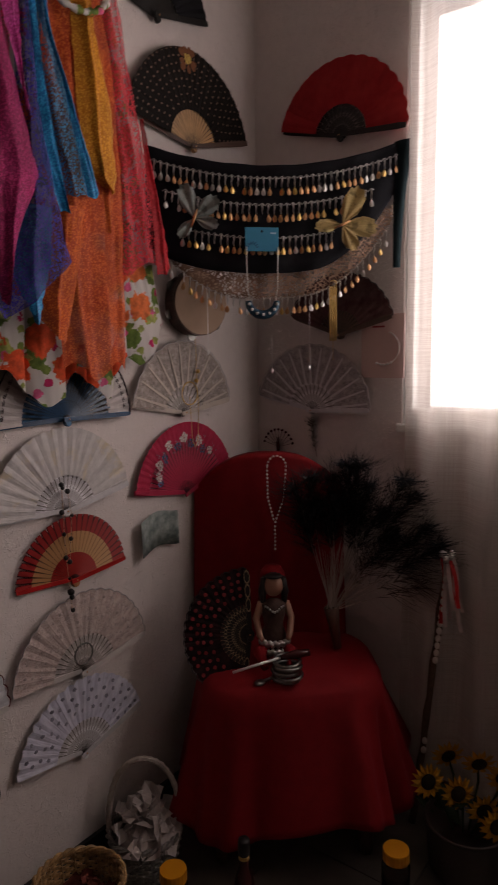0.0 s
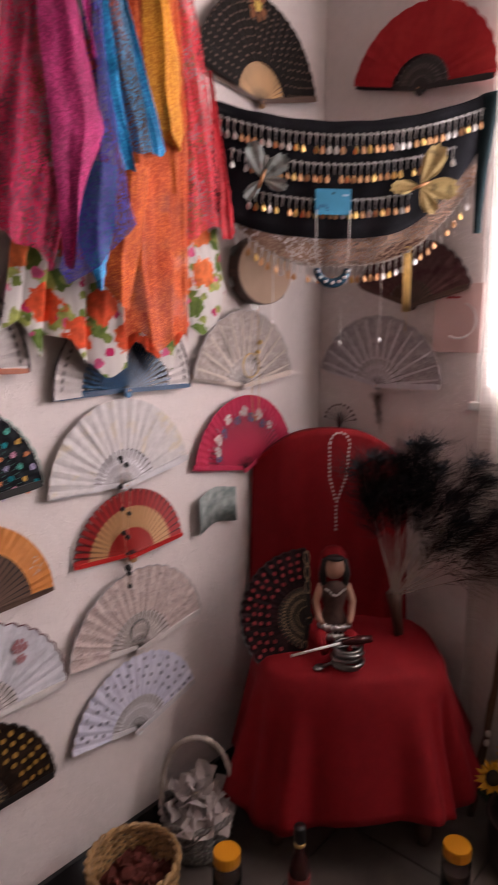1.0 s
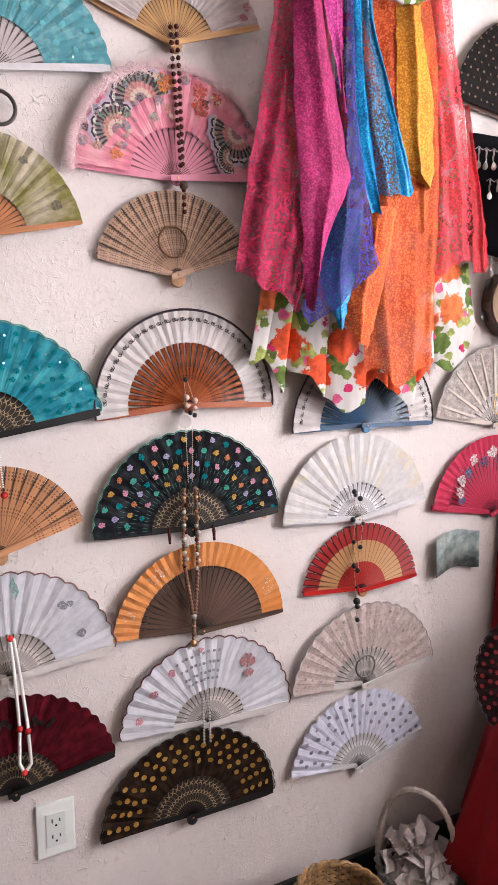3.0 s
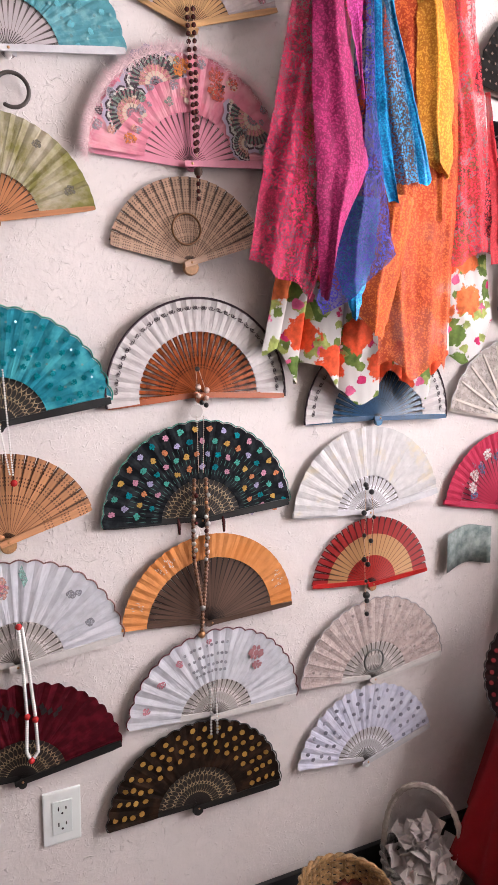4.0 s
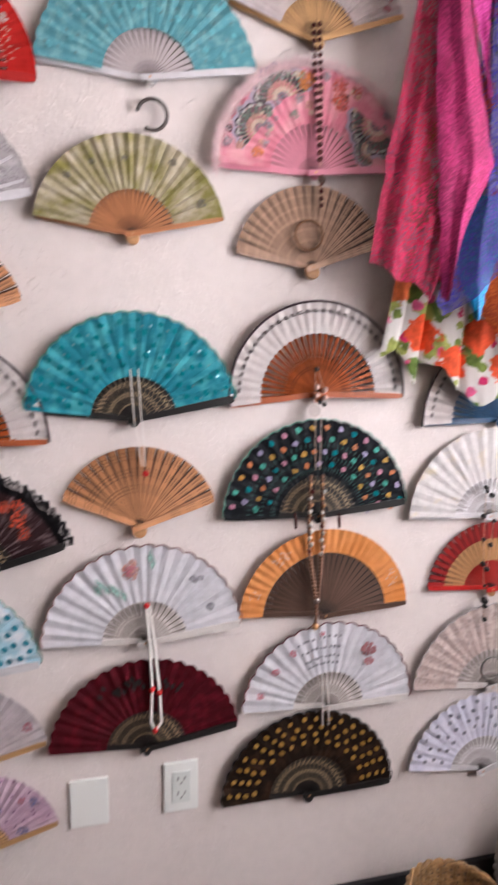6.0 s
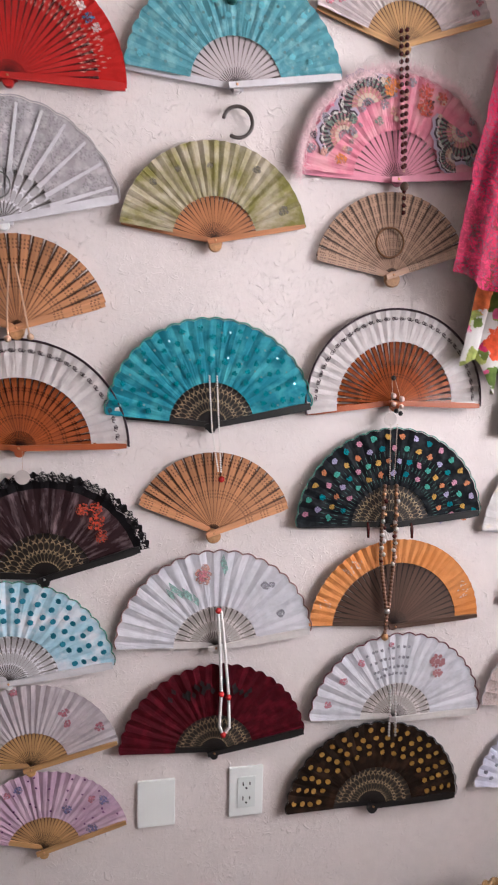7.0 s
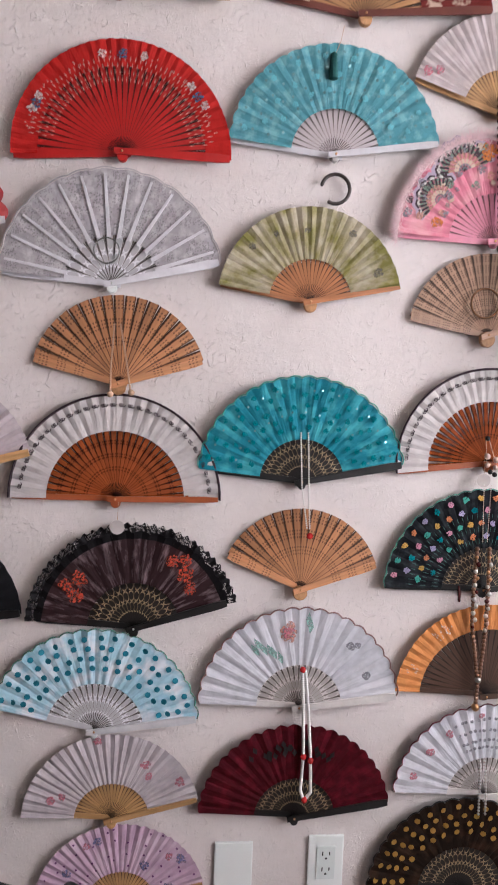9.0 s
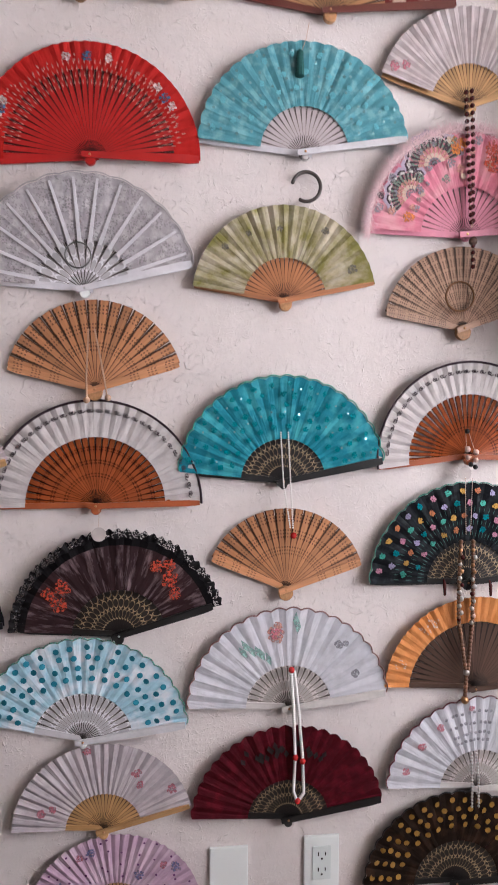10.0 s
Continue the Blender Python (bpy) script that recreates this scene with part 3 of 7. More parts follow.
def add_flowers(fan, rnd, R, items, material, petals=7, name="flower", y=-0.0088):
    """One painted or sewn flower a part: items of (share of R, angle, radius)."""
    for s, a, r in items:
        bm = bmesh.new()
        blossom(bm, R * s * math.cos(radians(a)), R * s * math.sin(radians(a)), r, petals, y, rnd)
        part(name, bm, material, fan)


def add_strokes(fan, rnd, R, items, width, length, material, name="painted_stroke", y=-0.0087):
    """Short painted dashes pointing outwards, each a part: items of (share of R, angle)."""
    bm = bmesh.new()
    vs = [bm.verts.new(c) for c in ((0, 0, -length / 2), (width / 2, -0.0004, 0), (0, 0, length / 2), (-width / 2, -0.0004, 0))]
    bm.faces.new(vs)
    me = bpy.data.meshes.new(name)
    bm.to_mesh(me)
    bm.free()
    me.materials.append(material)
    for s, a in items:
        part(name, me, material, fan, m=pose(R * s * math.cos(radians(a)), y, R * s * math.sin(radians(a)), 0, 90 - a, 0))


def add_scrolls(fan, rnd, R, count, aL, aR, s=0.905):
    """A printed border of small curled scrolls, each a part."""
    pts = [(0.0085 * (k / 9 - 0.5) + 0.0028 * math.cos(k * 1.4), 0, 0.0035 * math.sin(k * 1.4)) for k in range(10)]
    bm = tube(bmesh.new(), pts, 0.00075, 4)
    me = bpy.data.meshes.new("border_scroll")
    bm.to_mesh(me)
    bm.free()
    me.materials.append(P_DARK)
    for i in range(count):
        a = aL + (aR - aL) * (i + 0.5) / count
        part("border_scroll", me, P_DARK, fan, m=pose(R * s * math.cos(radians(a)), -0.0082, R * s * math.sin(radians(a)), 0, 90 - a + rnd.uniform(-10, 10), 0))


def printed_shell(fan, x, z, r, turn, y=-0.0084):
    """A printed half-round shell figure: scalloped outer lobes, a pale band, dark ribs on green, and warm inner arcs; each piece a part."""
    rings = ((0.80, 0.95, P_LILAC, 7, 0.09, 0.0), (0.78, 0.86, P_DARK, 7, 0.06, 0.12), (0.74, 0.80, P_WHITE, 7, 0.05, 0.12), (0.50, 0.74, P_GREYGREEN, 7, 0.0, 0.0),
             (0.48, 0.76, P_DARK, 15, 0.0, 0.55), (0.32, 0.50, P_SALMON, 10, 0.02, 0.25), (0.20, 0.32, P_CREAM, 7, 0.02, 0.15), (0.04, 0.20, P_GREY, 5, 0.0, 0.1))
    for level, (r0, r1, material, steps, lobe, gap) in enumerate(rings):
        half = radians(175.0 * (1 - gap) / steps / 2)
        bm = bmesh.new()
        bm.faces.new([bm.verts.new((r * q * math.sin(b), 0, r * q * math.cos(b))) for q, b in ((r0, -half), (r1, -half), (r1 + lobe, 0), (r1, half), (r0, half))])
        me = bpy.data.meshes.new("printed_shell")
        bm.to_mesh(me)
        bm.free()
        me.materials.append(material)
        for i in range(steps):
            part("printed_shell", me, material, fan, m=pose(x, y - 0.00025 * level, z, 0, 90 - turn - 175.0 * (i + 0.5) / steps, 0))


def painted(name, c, rough=0.6, cover=0.62):
    """Thin paint that lets the cloth show through where it is worn."""
    m = plain(name, c, rough, 0.0, 160, 0.35)
    n, l = m.node_tree.nodes, m.node_tree.links
    a = ramp(n, [(0.36, (0.25, 0.25, 0.25)), (cover, (0.95, 0.95, 0.95))])
    l.new(noise_tex(n, l, coords(n, l), 210, 3), a.inputs[0])
    l.new(a.outputs[0], n["Principled BSDF"].inputs["Alpha"])
    return m


P_WHITE = painted("paint_white", (0.75, 0.7, 0.66), 0.5)
P_BLUE = painted("paint_blue", (0.05, 0.16, 0.3), 0.5)
P_PINK = painted("paint_pink", (0.6, 0.2, 0.25), 0.6)
P_RED = painted("paint_red", (0.5, 0.075, 0.04), 0.6)
P_GREEN = painted("paint_green", (0.14, 0.4, 0.32), 0.6)
P_GREY = painted("paint_grey", (0.3, 0.29, 0.33), 0.6)
P_DARK = plain("paint_dark", (0.05, 0.03, 0.04), 0.6)
P_ORANGE = painted("paint_orange", (0.7, 0.22, 0.05), 0.6)
P_YELLOW = plain("paint_yellow", (0.6, 0.42, 0.08), 0.5)
P_RIB = plain("pale_rib", (0.6, 0.58, 0.6), 0.5)
P_LIGHTRIB = plain("white_rib", (0.66, 0.64, 0.67), 0.5)
P_IVORYRIB = plain("ivory_rib", (0.60, 0.52, 0.46), 0.5)
M_TERRA = plain("terracotta_lacquer", (0.36, 0.085, 0.025), 0.4)
P_GREYLACE = plain("grey_lace_edge", (0.45, 0.42, 0.43), 0.8)
P_LILAC = plain("paint_lilac", (0.42, 0.34, 0.44), 0.6)
P_CREAM = plain("paint_cream", (0.55, 0.42, 0.33), 0.6)
P_GREYGREEN = painted("paint_grey_green", (0.22, 0.30, 0.24), 0.6)
P_MINT = painted("paint_mint", (0.30, 0.52, 0.46), 0.6)
P_SALMON = painted("paint_salmon", (0.65, 0.33, 0.27), 0.6)
S_TEAL = plain("teal_sequin", (0.0, 0.36, 0.43), 0.2, 0.35, 900, 0.6, 0.9)
S_AQUA = plain("aqua_sequin", (0.35, 0.7, 0.75), 0.2, 0.6, 90, 0.4)
S_GOLD = plain("gold_sequin", (0.58, 0.33, 0.07), 0.35, 0.6, 90, 0.3)
S_BLUE = plain("blue_sequin", (0.02, 0.25, 0.36), 0.4, 0.3, 90, 0.3)
S_PINK = plain("pink_sequin", (0.6, 0.25, 0.35), 0.3, 0.4, 90, 0.3)
S_GREEN = plain("green_sequin", (0.06, 0.38, 0.3), 0.3, 0.5, 90, 0.3)
S_ORANGE = plain("orange_sequin", (0.6, 0.2, 0.08), 0.3, 0.4, 90, 0.3)
S_LILAC = plain("lilac_sequin", (0.4, 0.35, 0.55), 0.3, 0.4, 90, 0.3)


def build_fans():
    # red painted wooden fan
    R, a, b = 0.1909, 184.0, -0.5
    f, q = hand_fan("opened red wooden fan painted with white and blue flowers", -0.391, 1.718, R, a, b, 34, M_RED, leaf("red_paper", (0.44, 0.018, 0.015), None), 0.76, head=M_RED, full=0.8, depth=0.0015)
    add_flowers(f, q, R, [(0.87, x, 0.009) for x in (158, 150, 103, 78, 45, 32)], P_WHITE, 9)
    add_flowers(f, q, R, [(0.86, x, 0.010) for x in (154, 91, 38)], P_BLUE, 9)
    add_strokes(f, q, R, [(s, 8 + 166 * (i + 0.5 * (k % 2)) / 50) for i in range(50) for k, s in enumerate((0.64, 0.70, 0.76, 0.82))], 0.0028, 0.0105, P_SALMON)
    add_strokes(f, q, R, [(0.86 + q.uniform(-0.03, 0.03), q.uniform(8, 172)) for i in range(60)], 0.003, 0.006, P_SALMON)
    # grey lace fan with white ribs
    lace_grey = leaf("grey_lace", (0.37, 0.34, 0.355), (0.50, 0.47, 0.485), lace=0.3, print_scale=60, soft=0.10)
    lace_ivory = leaf("ivory_lace", (0.36, 0.31, 0.285), (0.50, 0.44, 0.41), lace=0.3, print_scale=70, soft=0.10)
    f, q = hand_fan("opened white fan with sheer grey lace leaf and white ribs", -0.404, 1.491, 0.196, 176, 13.5, 13, M_WHITESTICK, lace_grey, 0.43, ribs=P_LIGHTRIB, guard=P_LIGHTRIB, depth=0.0008,
                    scallop=0.003, trim="scallop", trim_mat=P_GREYLACE, wave=0.35, head=M_WHITE_PLASTIC, rivet=M_SILVER)
    # pierced sandalwood fans
    pierce_tan = pierced("pierced_tan_wood", (0.66, 0.31, 0.15), 0.5, 3.0, 26, 0.42, 0.97, 0.42, rest=0.35)
    hand_fan("opened pierced tan sandalwood fan with a cord loop", -0.389, 1.314, 0.158, 165.2, 17.2, 19, pierce_tan, None, head=M_TAN, head_r=0.013, tip=0.03)
    hand_fan("opened pierced tan sandalwood fan", -0.043, 0.941, 0.152, 156.1, 19.3, 19, pierce_tan, None, head=M_TAN, head_r=0.014, tip=0.03)
    pierce_brown = pierced("pierced_brown_wood", (0.56, 0.35, 0.24), 0.5, 3.0, 40, 0.28, 0.98, 0.5, rest=0.25)
    hand_fan("opened pierced brown sandalwood fan", 0.291, 1.430, 0.151, 168.8, 20, 21, pierce_brown, None, head=M_TAN, head_r=0.015, tip=0.03)
    hand_fan("opened pierced yellow sandalwood fan", -0.404, 1.994, 0.195, 181, -1, 21, pierced("pierced_yellow_wood", (0.62, 0.38, 0.12)), None, head=M_TAN, head_r=0.013)
    hand_fan("opened pierced tan sandalwood fan", -0.755, 1.36, 0.17, 158, 22, 19, pierce_tan, None, head=M_TAN, head_r=0.013)
    # white paper over terracotta pierced sticks
    white_rim = leaf("white_paper_dark_rim", (0.55, 0.51, 0.50), (0.50, 0.46, 0.455), rim=(0.07, 0.05, 0.05), rim_at=0.965)
    terra = pierced("pierced_terracotta", (0.38, 0.085, 0.022), 0.24, 2.0, 30, 0.35, 0.92, 0.5)
    f, q = hand_fan("opened white paper fan on pierced terracotta sticks", -0.390, 1.105, 0.189, 180, 0.9, 30, terra, white_rim, 0.655, head=M_TERRA, guard=M_TERRA, trim="edge", trim_mat=P_DARK, full=0.7, pleats=26, guard_w=0.011)
    add_scrolls(f, q, 0.189, 32, 176, 4)
    f, q = hand_fan("opened white paper fan on pierced orange-brown sticks", 0.309, 1.188, 0.179, 186.7, -1.4, 30, terra, white_rim, 0.66, head=M_TERRA, guard=M_TERRA, trim="edge", trim_mat=P_DARK, full=0.72, pleats=28, guard_w=0.011, share=0.66)
    add_scrolls(f, q, 0.179, 32, 180, 2)
    blue_st = pierced("pierced_blue", (0.02, 0.085, 0.19), 0.4, 2.0, 24, 0.35, 0.9, 0.45)
    f, q = hand_fan("opened white paper fan on pierced blue sticks", 0.721, 1.130, 0.184, 181.9, -0.3, 28, blue_st, white_rim, 0.64, head=plain("blue_lacquer", (0.04, 0.16, 0.3), 0.4), guard=blue_st, trim="edge", trim_mat=P_DARK, full=0.68, guard_w=0.011, share=0.66)
    add_scrolls(f, q, 0.184, 32, 178, 4)
    # black lace with red flowers
    bl = leaf("black_floral_voile", (0.032, 0.015, 0.017), (0.24, 0.17, 0.18), rim=(0.006, 0.005, 0.006), rim_at=0.86, print_at=0.62, soft=0.12, streak=0.9)
    f, q = hand_fan("opened black lace fan printed with red flowers", -0.352, 0.864, 0.181, 175.2, 16.3, 17, M_BLACKGOLD, bl, 0.47, guard=M_BLACK, wave=0.45, scallop=0.004, trim="ruffle", trim_mat=leaf("black_lace", (0.02, 0.018, 0.02), lace=0.9, lace_scale=330), head=M_BLACK, rivet=M_SILVER)
    add_flowers(f, q, 0.181, [(0.80, 62, 0.014), (0.76, 48, 0.018), (0.88, 54, 0.014), (0.70, 37, 0.014), (0.76, 137, 0.017), (0.68, 150, 0.016), (0.82, 147, 0.013)], P_RED, 9, y=-0.0092)
    # white with teal dots
    f, q = hand_fan("opened white fan with teal sequin dots", -0.420, 0.667, 0.192, 166, 6.9, 20, M_WHITESTICK, leaf("pale_blue_silk", (0.38, 0.60, 0.70), (0.68, 0.72, 0.77), print_scale=22), 0.47, wave=0.3, scallop=0.004, trim="scallop", trim_mat=P_GREEN, guard=P_RIB, head=M_WHITE_PLASTIC, head_r=0.006)
    add_spots(f, q, 0.192, [(0.93, 17), (0.83, 17), (0.73, 16), (0.63, 14)], 164, 10, 0.0058, S_BLUE, jitter=1.8, sides=7)
    # grey silk with pink flowers on yellow wood
    gp = leaf("grey_silk", (0.46, 0.405, 0.425), (0.54, 0.49, 0.51), print_scale=12)
    f, q = hand_fan("opened grey silk fan with pink flowers on wooden sticks", -0.385, 0.492, 0.167, 176.4, 13.6, 26, M_YELLOWWOOD, gp, 0.42, head=M_YELLOWWOOD, depth=0.0022, guard_w=0.010)
    add_flowers(f, q, 0.167, [(0.75, 60, 0.011), (0.66, 52, 0.008), (0.72, 160, 0.011), (0.62, 152, 0.008), (0.95, 100, 0.009), (0.88, 30, 0.012)], P_PINK, 6)
    f, q = hand_fan("opened lilac silk fan with blue and purple blossoms", -0.365, 0.317, 0.164, 164, 15.5, 24, M_YELLOWWOOD, leaf("lilac_silk", (0.50, 0.34, 0.44), (0.62, 0.47, 0.55), print_scale=10), 0.42, head=M_YELLOWWOOD, depth=0.0022, guard_w=0.010)
    add_flowers(f, q, 0.164, [(0.86, 108, 0.010), (0.58, 62, 0.012), (0.9, 40, 0.012), (0.6, 22, 0.012), (0.75, 145, 0.010)], painted("paint_violet", (0.2, 0.2, 0.38), 0.6), 9)
    add_flowers(f, q, 0.164, [(0.85, 118, 0.008), (0.82, 48, 0.008)], P_PINK, 6)
    add_spots(f, q, 0.164, [(0.95, 9), (0.82, 10), (0.66, 8), (0.55, 8)], 160, 20, 0.0022, plain("paint_purple", (0.14, 0.04, 0.14), 0.6), "printed_dot", jitter=6)
    f, q = hand_fan("opened pale lilac silk fan on wooden sticks", -0.715, 1.14, 0.18, 165, 15, 24, M_YELLOWWOOD, leaf("pale_lilac_silk", (0.58, 0.5, 0.52), (0.5, 0.42, 0.45), print_scale=14), 0.42, depth=0.0022)
    f, q = hand_fan("opened ivory silk fan with pink flowers on wooden sticks", 0.294, 1.833, 0.175, 163, 19.3, 26, M_YELLOWWOOD, leaf("ivory_silk", (0.48, 0.415, 0.41), (0.55, 0.49, 0.49), print_scale=14), 0.43, head=M_YELLOWWOOD, depth=0.0022, guard_w=0.010)
    add_flowers(f, q, 0.175, [(0.9, 157, 0.011), (0.8, 152, 0.010), (0.85, 27, 0.009), (0.93, 32, 0.008)], P_PINK, 6)
    hand_fan("opened pale pink silk fan on wooden sticks", -0.79, 1.80, 0.192, 168, 8, 24, M_YELLOWWOOD, leaf("pale_pink_silk", (0.62, 0.4, 0.4), (0.6, 0.5, 0.5)), 0.42)
    # aqua sequin
    aq = leaf("aqua_voile", (0.085, 0.28, 0.325), (0.17, 0.38, 0.42), print_scale=48, sheen=0.15)
    f, q = hand_fan("opened aqua sequined fan on pale grey sticks", -0.013, 1.738, 0.192, 174.7, 9, 21, plain("grey_stick", (0.5, 0.44, 0.45), 0.5), aq, 0.42, guard=P_RIB, scallop=0.004, head=M_SILVER, head_r=0.006, guard_w=0.013)
    add_spots(f, q, 0.192, [(0.93, 18), (0.80, 17), (0.67, 14), (0.55, 11)], 170, 15, 0.0028, S_AQUA, jitter=4)
    add_flowers(f, q, 0.192, [(s, 168 - 156 * (i + 0.5 * k) / 9, 0.006) for k, s in enumerate((0.88, 0.72, 0.58)) for i in range(9)], plain("aqua_thread", (0.12, 0.42, 0.5), 0.35, 0.3), 5, "sequin_flower")
    # olive silk
    f, q = hand_fan("opened olive green streaked silk fan on orange wooden sticks", -0.047, 1.476, 0.169, 171.9, 11.3, 24, M_ORANGEWOOD, leaf("olive_silk", (0.46, 0.40, 0.30), (0.20, 0.18, 0.055), print_at=0.50, soft=0.12, streak=0.22), 0.45, head=M_TAN, head_r=0.012, depth=0.0022, guard_w=0.008)
    add_flowers(f, q, 0.169, [(0.75, 95, 0.007), (0.85, 60, 0.008), (0.8, 25, 0.010), (0.85, 140, 0.008), (0.8, 120, 0.006)], painted("paint_olive_grey", (0.2, 0.18, 0.15), 0.6), 6)
    # teal sequin, black and gilt sticks
    f, q = hand_fan("opened teal sequined fan on black and gilt carved sticks", -0.049, 1.145, 0.193, 173.6, 11.1, 20, M_BLACKGOLD, leaf("teal_voile", (0.010, 0.20, 0.265), (0.05, 0.32, 0.37), print_scale=26, sheen=0.2), 0.41, guard=M_BLACK, scallop=0.004, trim="scallop", trim_mat=S_GREEN, wave=0.3, head=M_BLACK, head_r=0.007)
    add_flowers(f, q, 0.193, [(rr + q.uniform(-0.015, 0.015), 171 - 157 * (i + 0.5) / n2 + q.uniform(-2, 2), q.uniform(0.005, 0.0066)) for rr, n2 in ((0.93, 14), (0.83, 15), (0.73, 14), (0.62, 13), (0.53, 10)) for i in range(n2)], S_TEAL, 8, "sequin_flower")
    add_spots(f, q, 0.193, [(0.89, 16), (0.66, 14)], 171, 14, 0.0022, S_AQUA, "sequin", jitter=3)
    # white with green and pink painting
    iv = leaf("white_silk", (0.55, 0.55, 0.59), (0.61, 0.60, 0.64), print_scale=14)
    br = plain("brown_braid", (0.25, 0.13, 0.12), 0.7)
    ivs = plain("ivory_mother_of_pearl", (0.62, 0.58, 0.56), 0.3)
    f, q = hand_fan("opened white silk fan painted with a pink rose and green leaves", -0.036, 0.711, 0.191, 177.1, 6.7, 20, M_IVORYSTICK, iv, 0.43, guard=ivs, scallop=0.005, trim="scallop", trim_mat=br, wave=0.3, head=ivs, head_r=0.006)
    add_flowers(f, q, 0.191, [(0.78, 100, 0.023)], P_SALMON, 9)
    add_flowers(f, q, 0.191, [(0.78, 100, 0.013)], P_PINK, 7, y=-0.0094)
    add_strokes(f, q, 0.191, [(s, ang) for s, ang in ((0.7, 122), (0.78, 124), (0.62, 116), (0.55, 112), (0.66, 118), (0.74, 128), (0.9, 86), (0.83, 84))], 0.011, 0.030, P_MINT)
    add_flowers(f, q, 0.191, [(0.80, 52, 0.010), (0.75, 26, 0.010), (0.85, 48, 0.007)], P_GREY, 4)
    f, q = hand_fan("opened white silk fan embroidered with pink butterflies", 0.345, 0.528, 0.186, 176.2, 0.9, 20, M_IVORYSTICK, iv, 0.42, guard=ivs, scallop=0.005, trim="scallop", trim_mat=plain("maroon_braid", (0.14, 0.03, 0.04), 0.7), wave=0.3, head=ivs, head_r=0.006)
    add_flowers(f, q, 0.186, [(0.84, 163, 0.009), (0.80, 142, 0.010), (0.83, 122, 0.010), (0.9, 97, 0.007)], P_PINK, 4)
    add_spots(f, q, 0.186, [(0.86, 9), (0.74, 9), (0.63, 9), (0.55, 8)], 118, 80, 0.0035, P_GREY, "embroidery", jitter=1)
    add_flowers(f, q, 0.186, [(0.80, 55, 0.020), (0.7, 48, 0.012)], plain("maroon_thread", (0.35, 0.16, 0.17), 0.7), 9)
    # burgundy
    f, q = hand_fan("opened burgundy silk fan on dark brass carved sticks", -0.036, 0.490, 0.187, 175.3, 9.3, 21, M_BLACKGOLD, leaf("burgundy_silk", (0.060, 0.003, 0.007), (0.10, 0.005, 0.012), print_scale=40, weave=300), 0.42, guard=M_BLACK, scallop=0.004, wave=0.35, head=M_BLACK, head_r=0.008)
    add_strokes(f, q, 0.187, [(0.78 + q.uniform(-0.08, 0.08), q.uniform(60, 128)) for i in range(26)], 0.010, 0.016, M_BLACK)
    # pink with floral print and down trim
    pk = leaf("pink_floral_silk", (0.62, 0.2, 0.27), (0.66, 0.32, 0.36), print_scale=18)
    f, q = hand_fan("opened pink floral fan edged with fluffy pink down", 0.292, 1.602, 0.188, 177.9, 6, 22, plain("pink_lacquer", (0.66, 0.23, 0.32), 0.35), pk, 0.46, trim="marabou", trim_mat=plain("pink_down", (0.78, 0.58, 0.6), 0.9), scallop=0.003, rivet=M_BRASS)
    for cx, ang, rad, turn in ((0.74, 118, 0.062, 20), (0.68, 148, 0.052, 55), (0.80, 38, 0.060, 150), (0.62, 24, 0.034, 110)):
        printed_shell(f, 0.188 * cx * math.cos(radians(ang)), 0.188 * cx * math.sin(radians(ang)), rad, turn)
    add_flowers(f, q, 0.188, [(0.86, 98, 0.018), (0.62, 166, 0.012)], P_ORANGE, 9)
    add_flowers(f, q, 0.188, [(0.93, 112, 0.009), (0.9, 84, 0.010), (0.7, 105, 0.010), (0.92, 166, 0.010), (0.93, 146, 0.008), (0.65, 140, 0.01), (0.66, 35, 0.012)], P_GREY, 6)
    add_flowers(f, q, 0.188, [(0.85, 74, 0.016), (0.72, 70, 0.018), (0.88, 62, 0.012)], P_RED, 11)
    for k, mm in enumerate((P_GREY, P_SALMON, P_GREYGREEN, P_CREAM, P_DARK)):
        add_flowers(f, q, 0.188, [(q.uniform(0.55, 0.96), q.uniform(14, 168), q.uniform(0.005, 0.010)) for i in range(9)], mm, 7, "printed_blossom", -0.0085)
    # black with coloured sequin flowers
    f, q = hand_fan("opened black fan with multicoloured sequin flowers", 0.312, 0.944, 0.193, 178.6, 6.4, 22, M_BLACKGOLD, leaf("black_net", (0.008, 0.009, 0.012), (0.022, 0.026, 0.03), print_scale=40), 0.42, guard=M_BLACK, scallop=0.003, trim="scallop", trim_mat=P_GREEN, wave=0.4, head=M_BLACK, head_r=0.008)
    for k, mm in enumerate((S_PINK, S_GREEN, S_GOLD, S_ORANGE, S_LILAC, S_TEAL)):
        add_flowers(f, q, 0.193, [(s, 176 - 172 * ((i * 6 + k + 2.5 * j) % n2 + 0.5) / n2, 0.0066) for j, (s, n2) in enumerate(((0.93, 18), (0.81, 18), (0.68, 18), (0.55, 12))) for i in range(n2 // 6)], mm, 7, "sequin_flower")
    add_strokes(f, q, 0.193, [(s, 176 - 172 * i / 44) for i in range(45) for s in (0.50, 0.62, 0.75)], 0.0013, 0.014, plain("dark_green_thread_stem", (0.03, 0.13, 0.11), 0.5), "stem")
    # orange paper over brown sticks
    f, q = hand_fan("opened orange paper fan on dark brown wooden sticks", 0.333, 0.732, 0.183, 176.1, 4.1, 30, M_BROWNWOOD, leaf("orange_paper", (0.62, 0.25, 0.085), (0.57, 0.21, 0.06), print_scale=9), 0.73, full=0.76, depth=0.0018, guard_w=0.010)
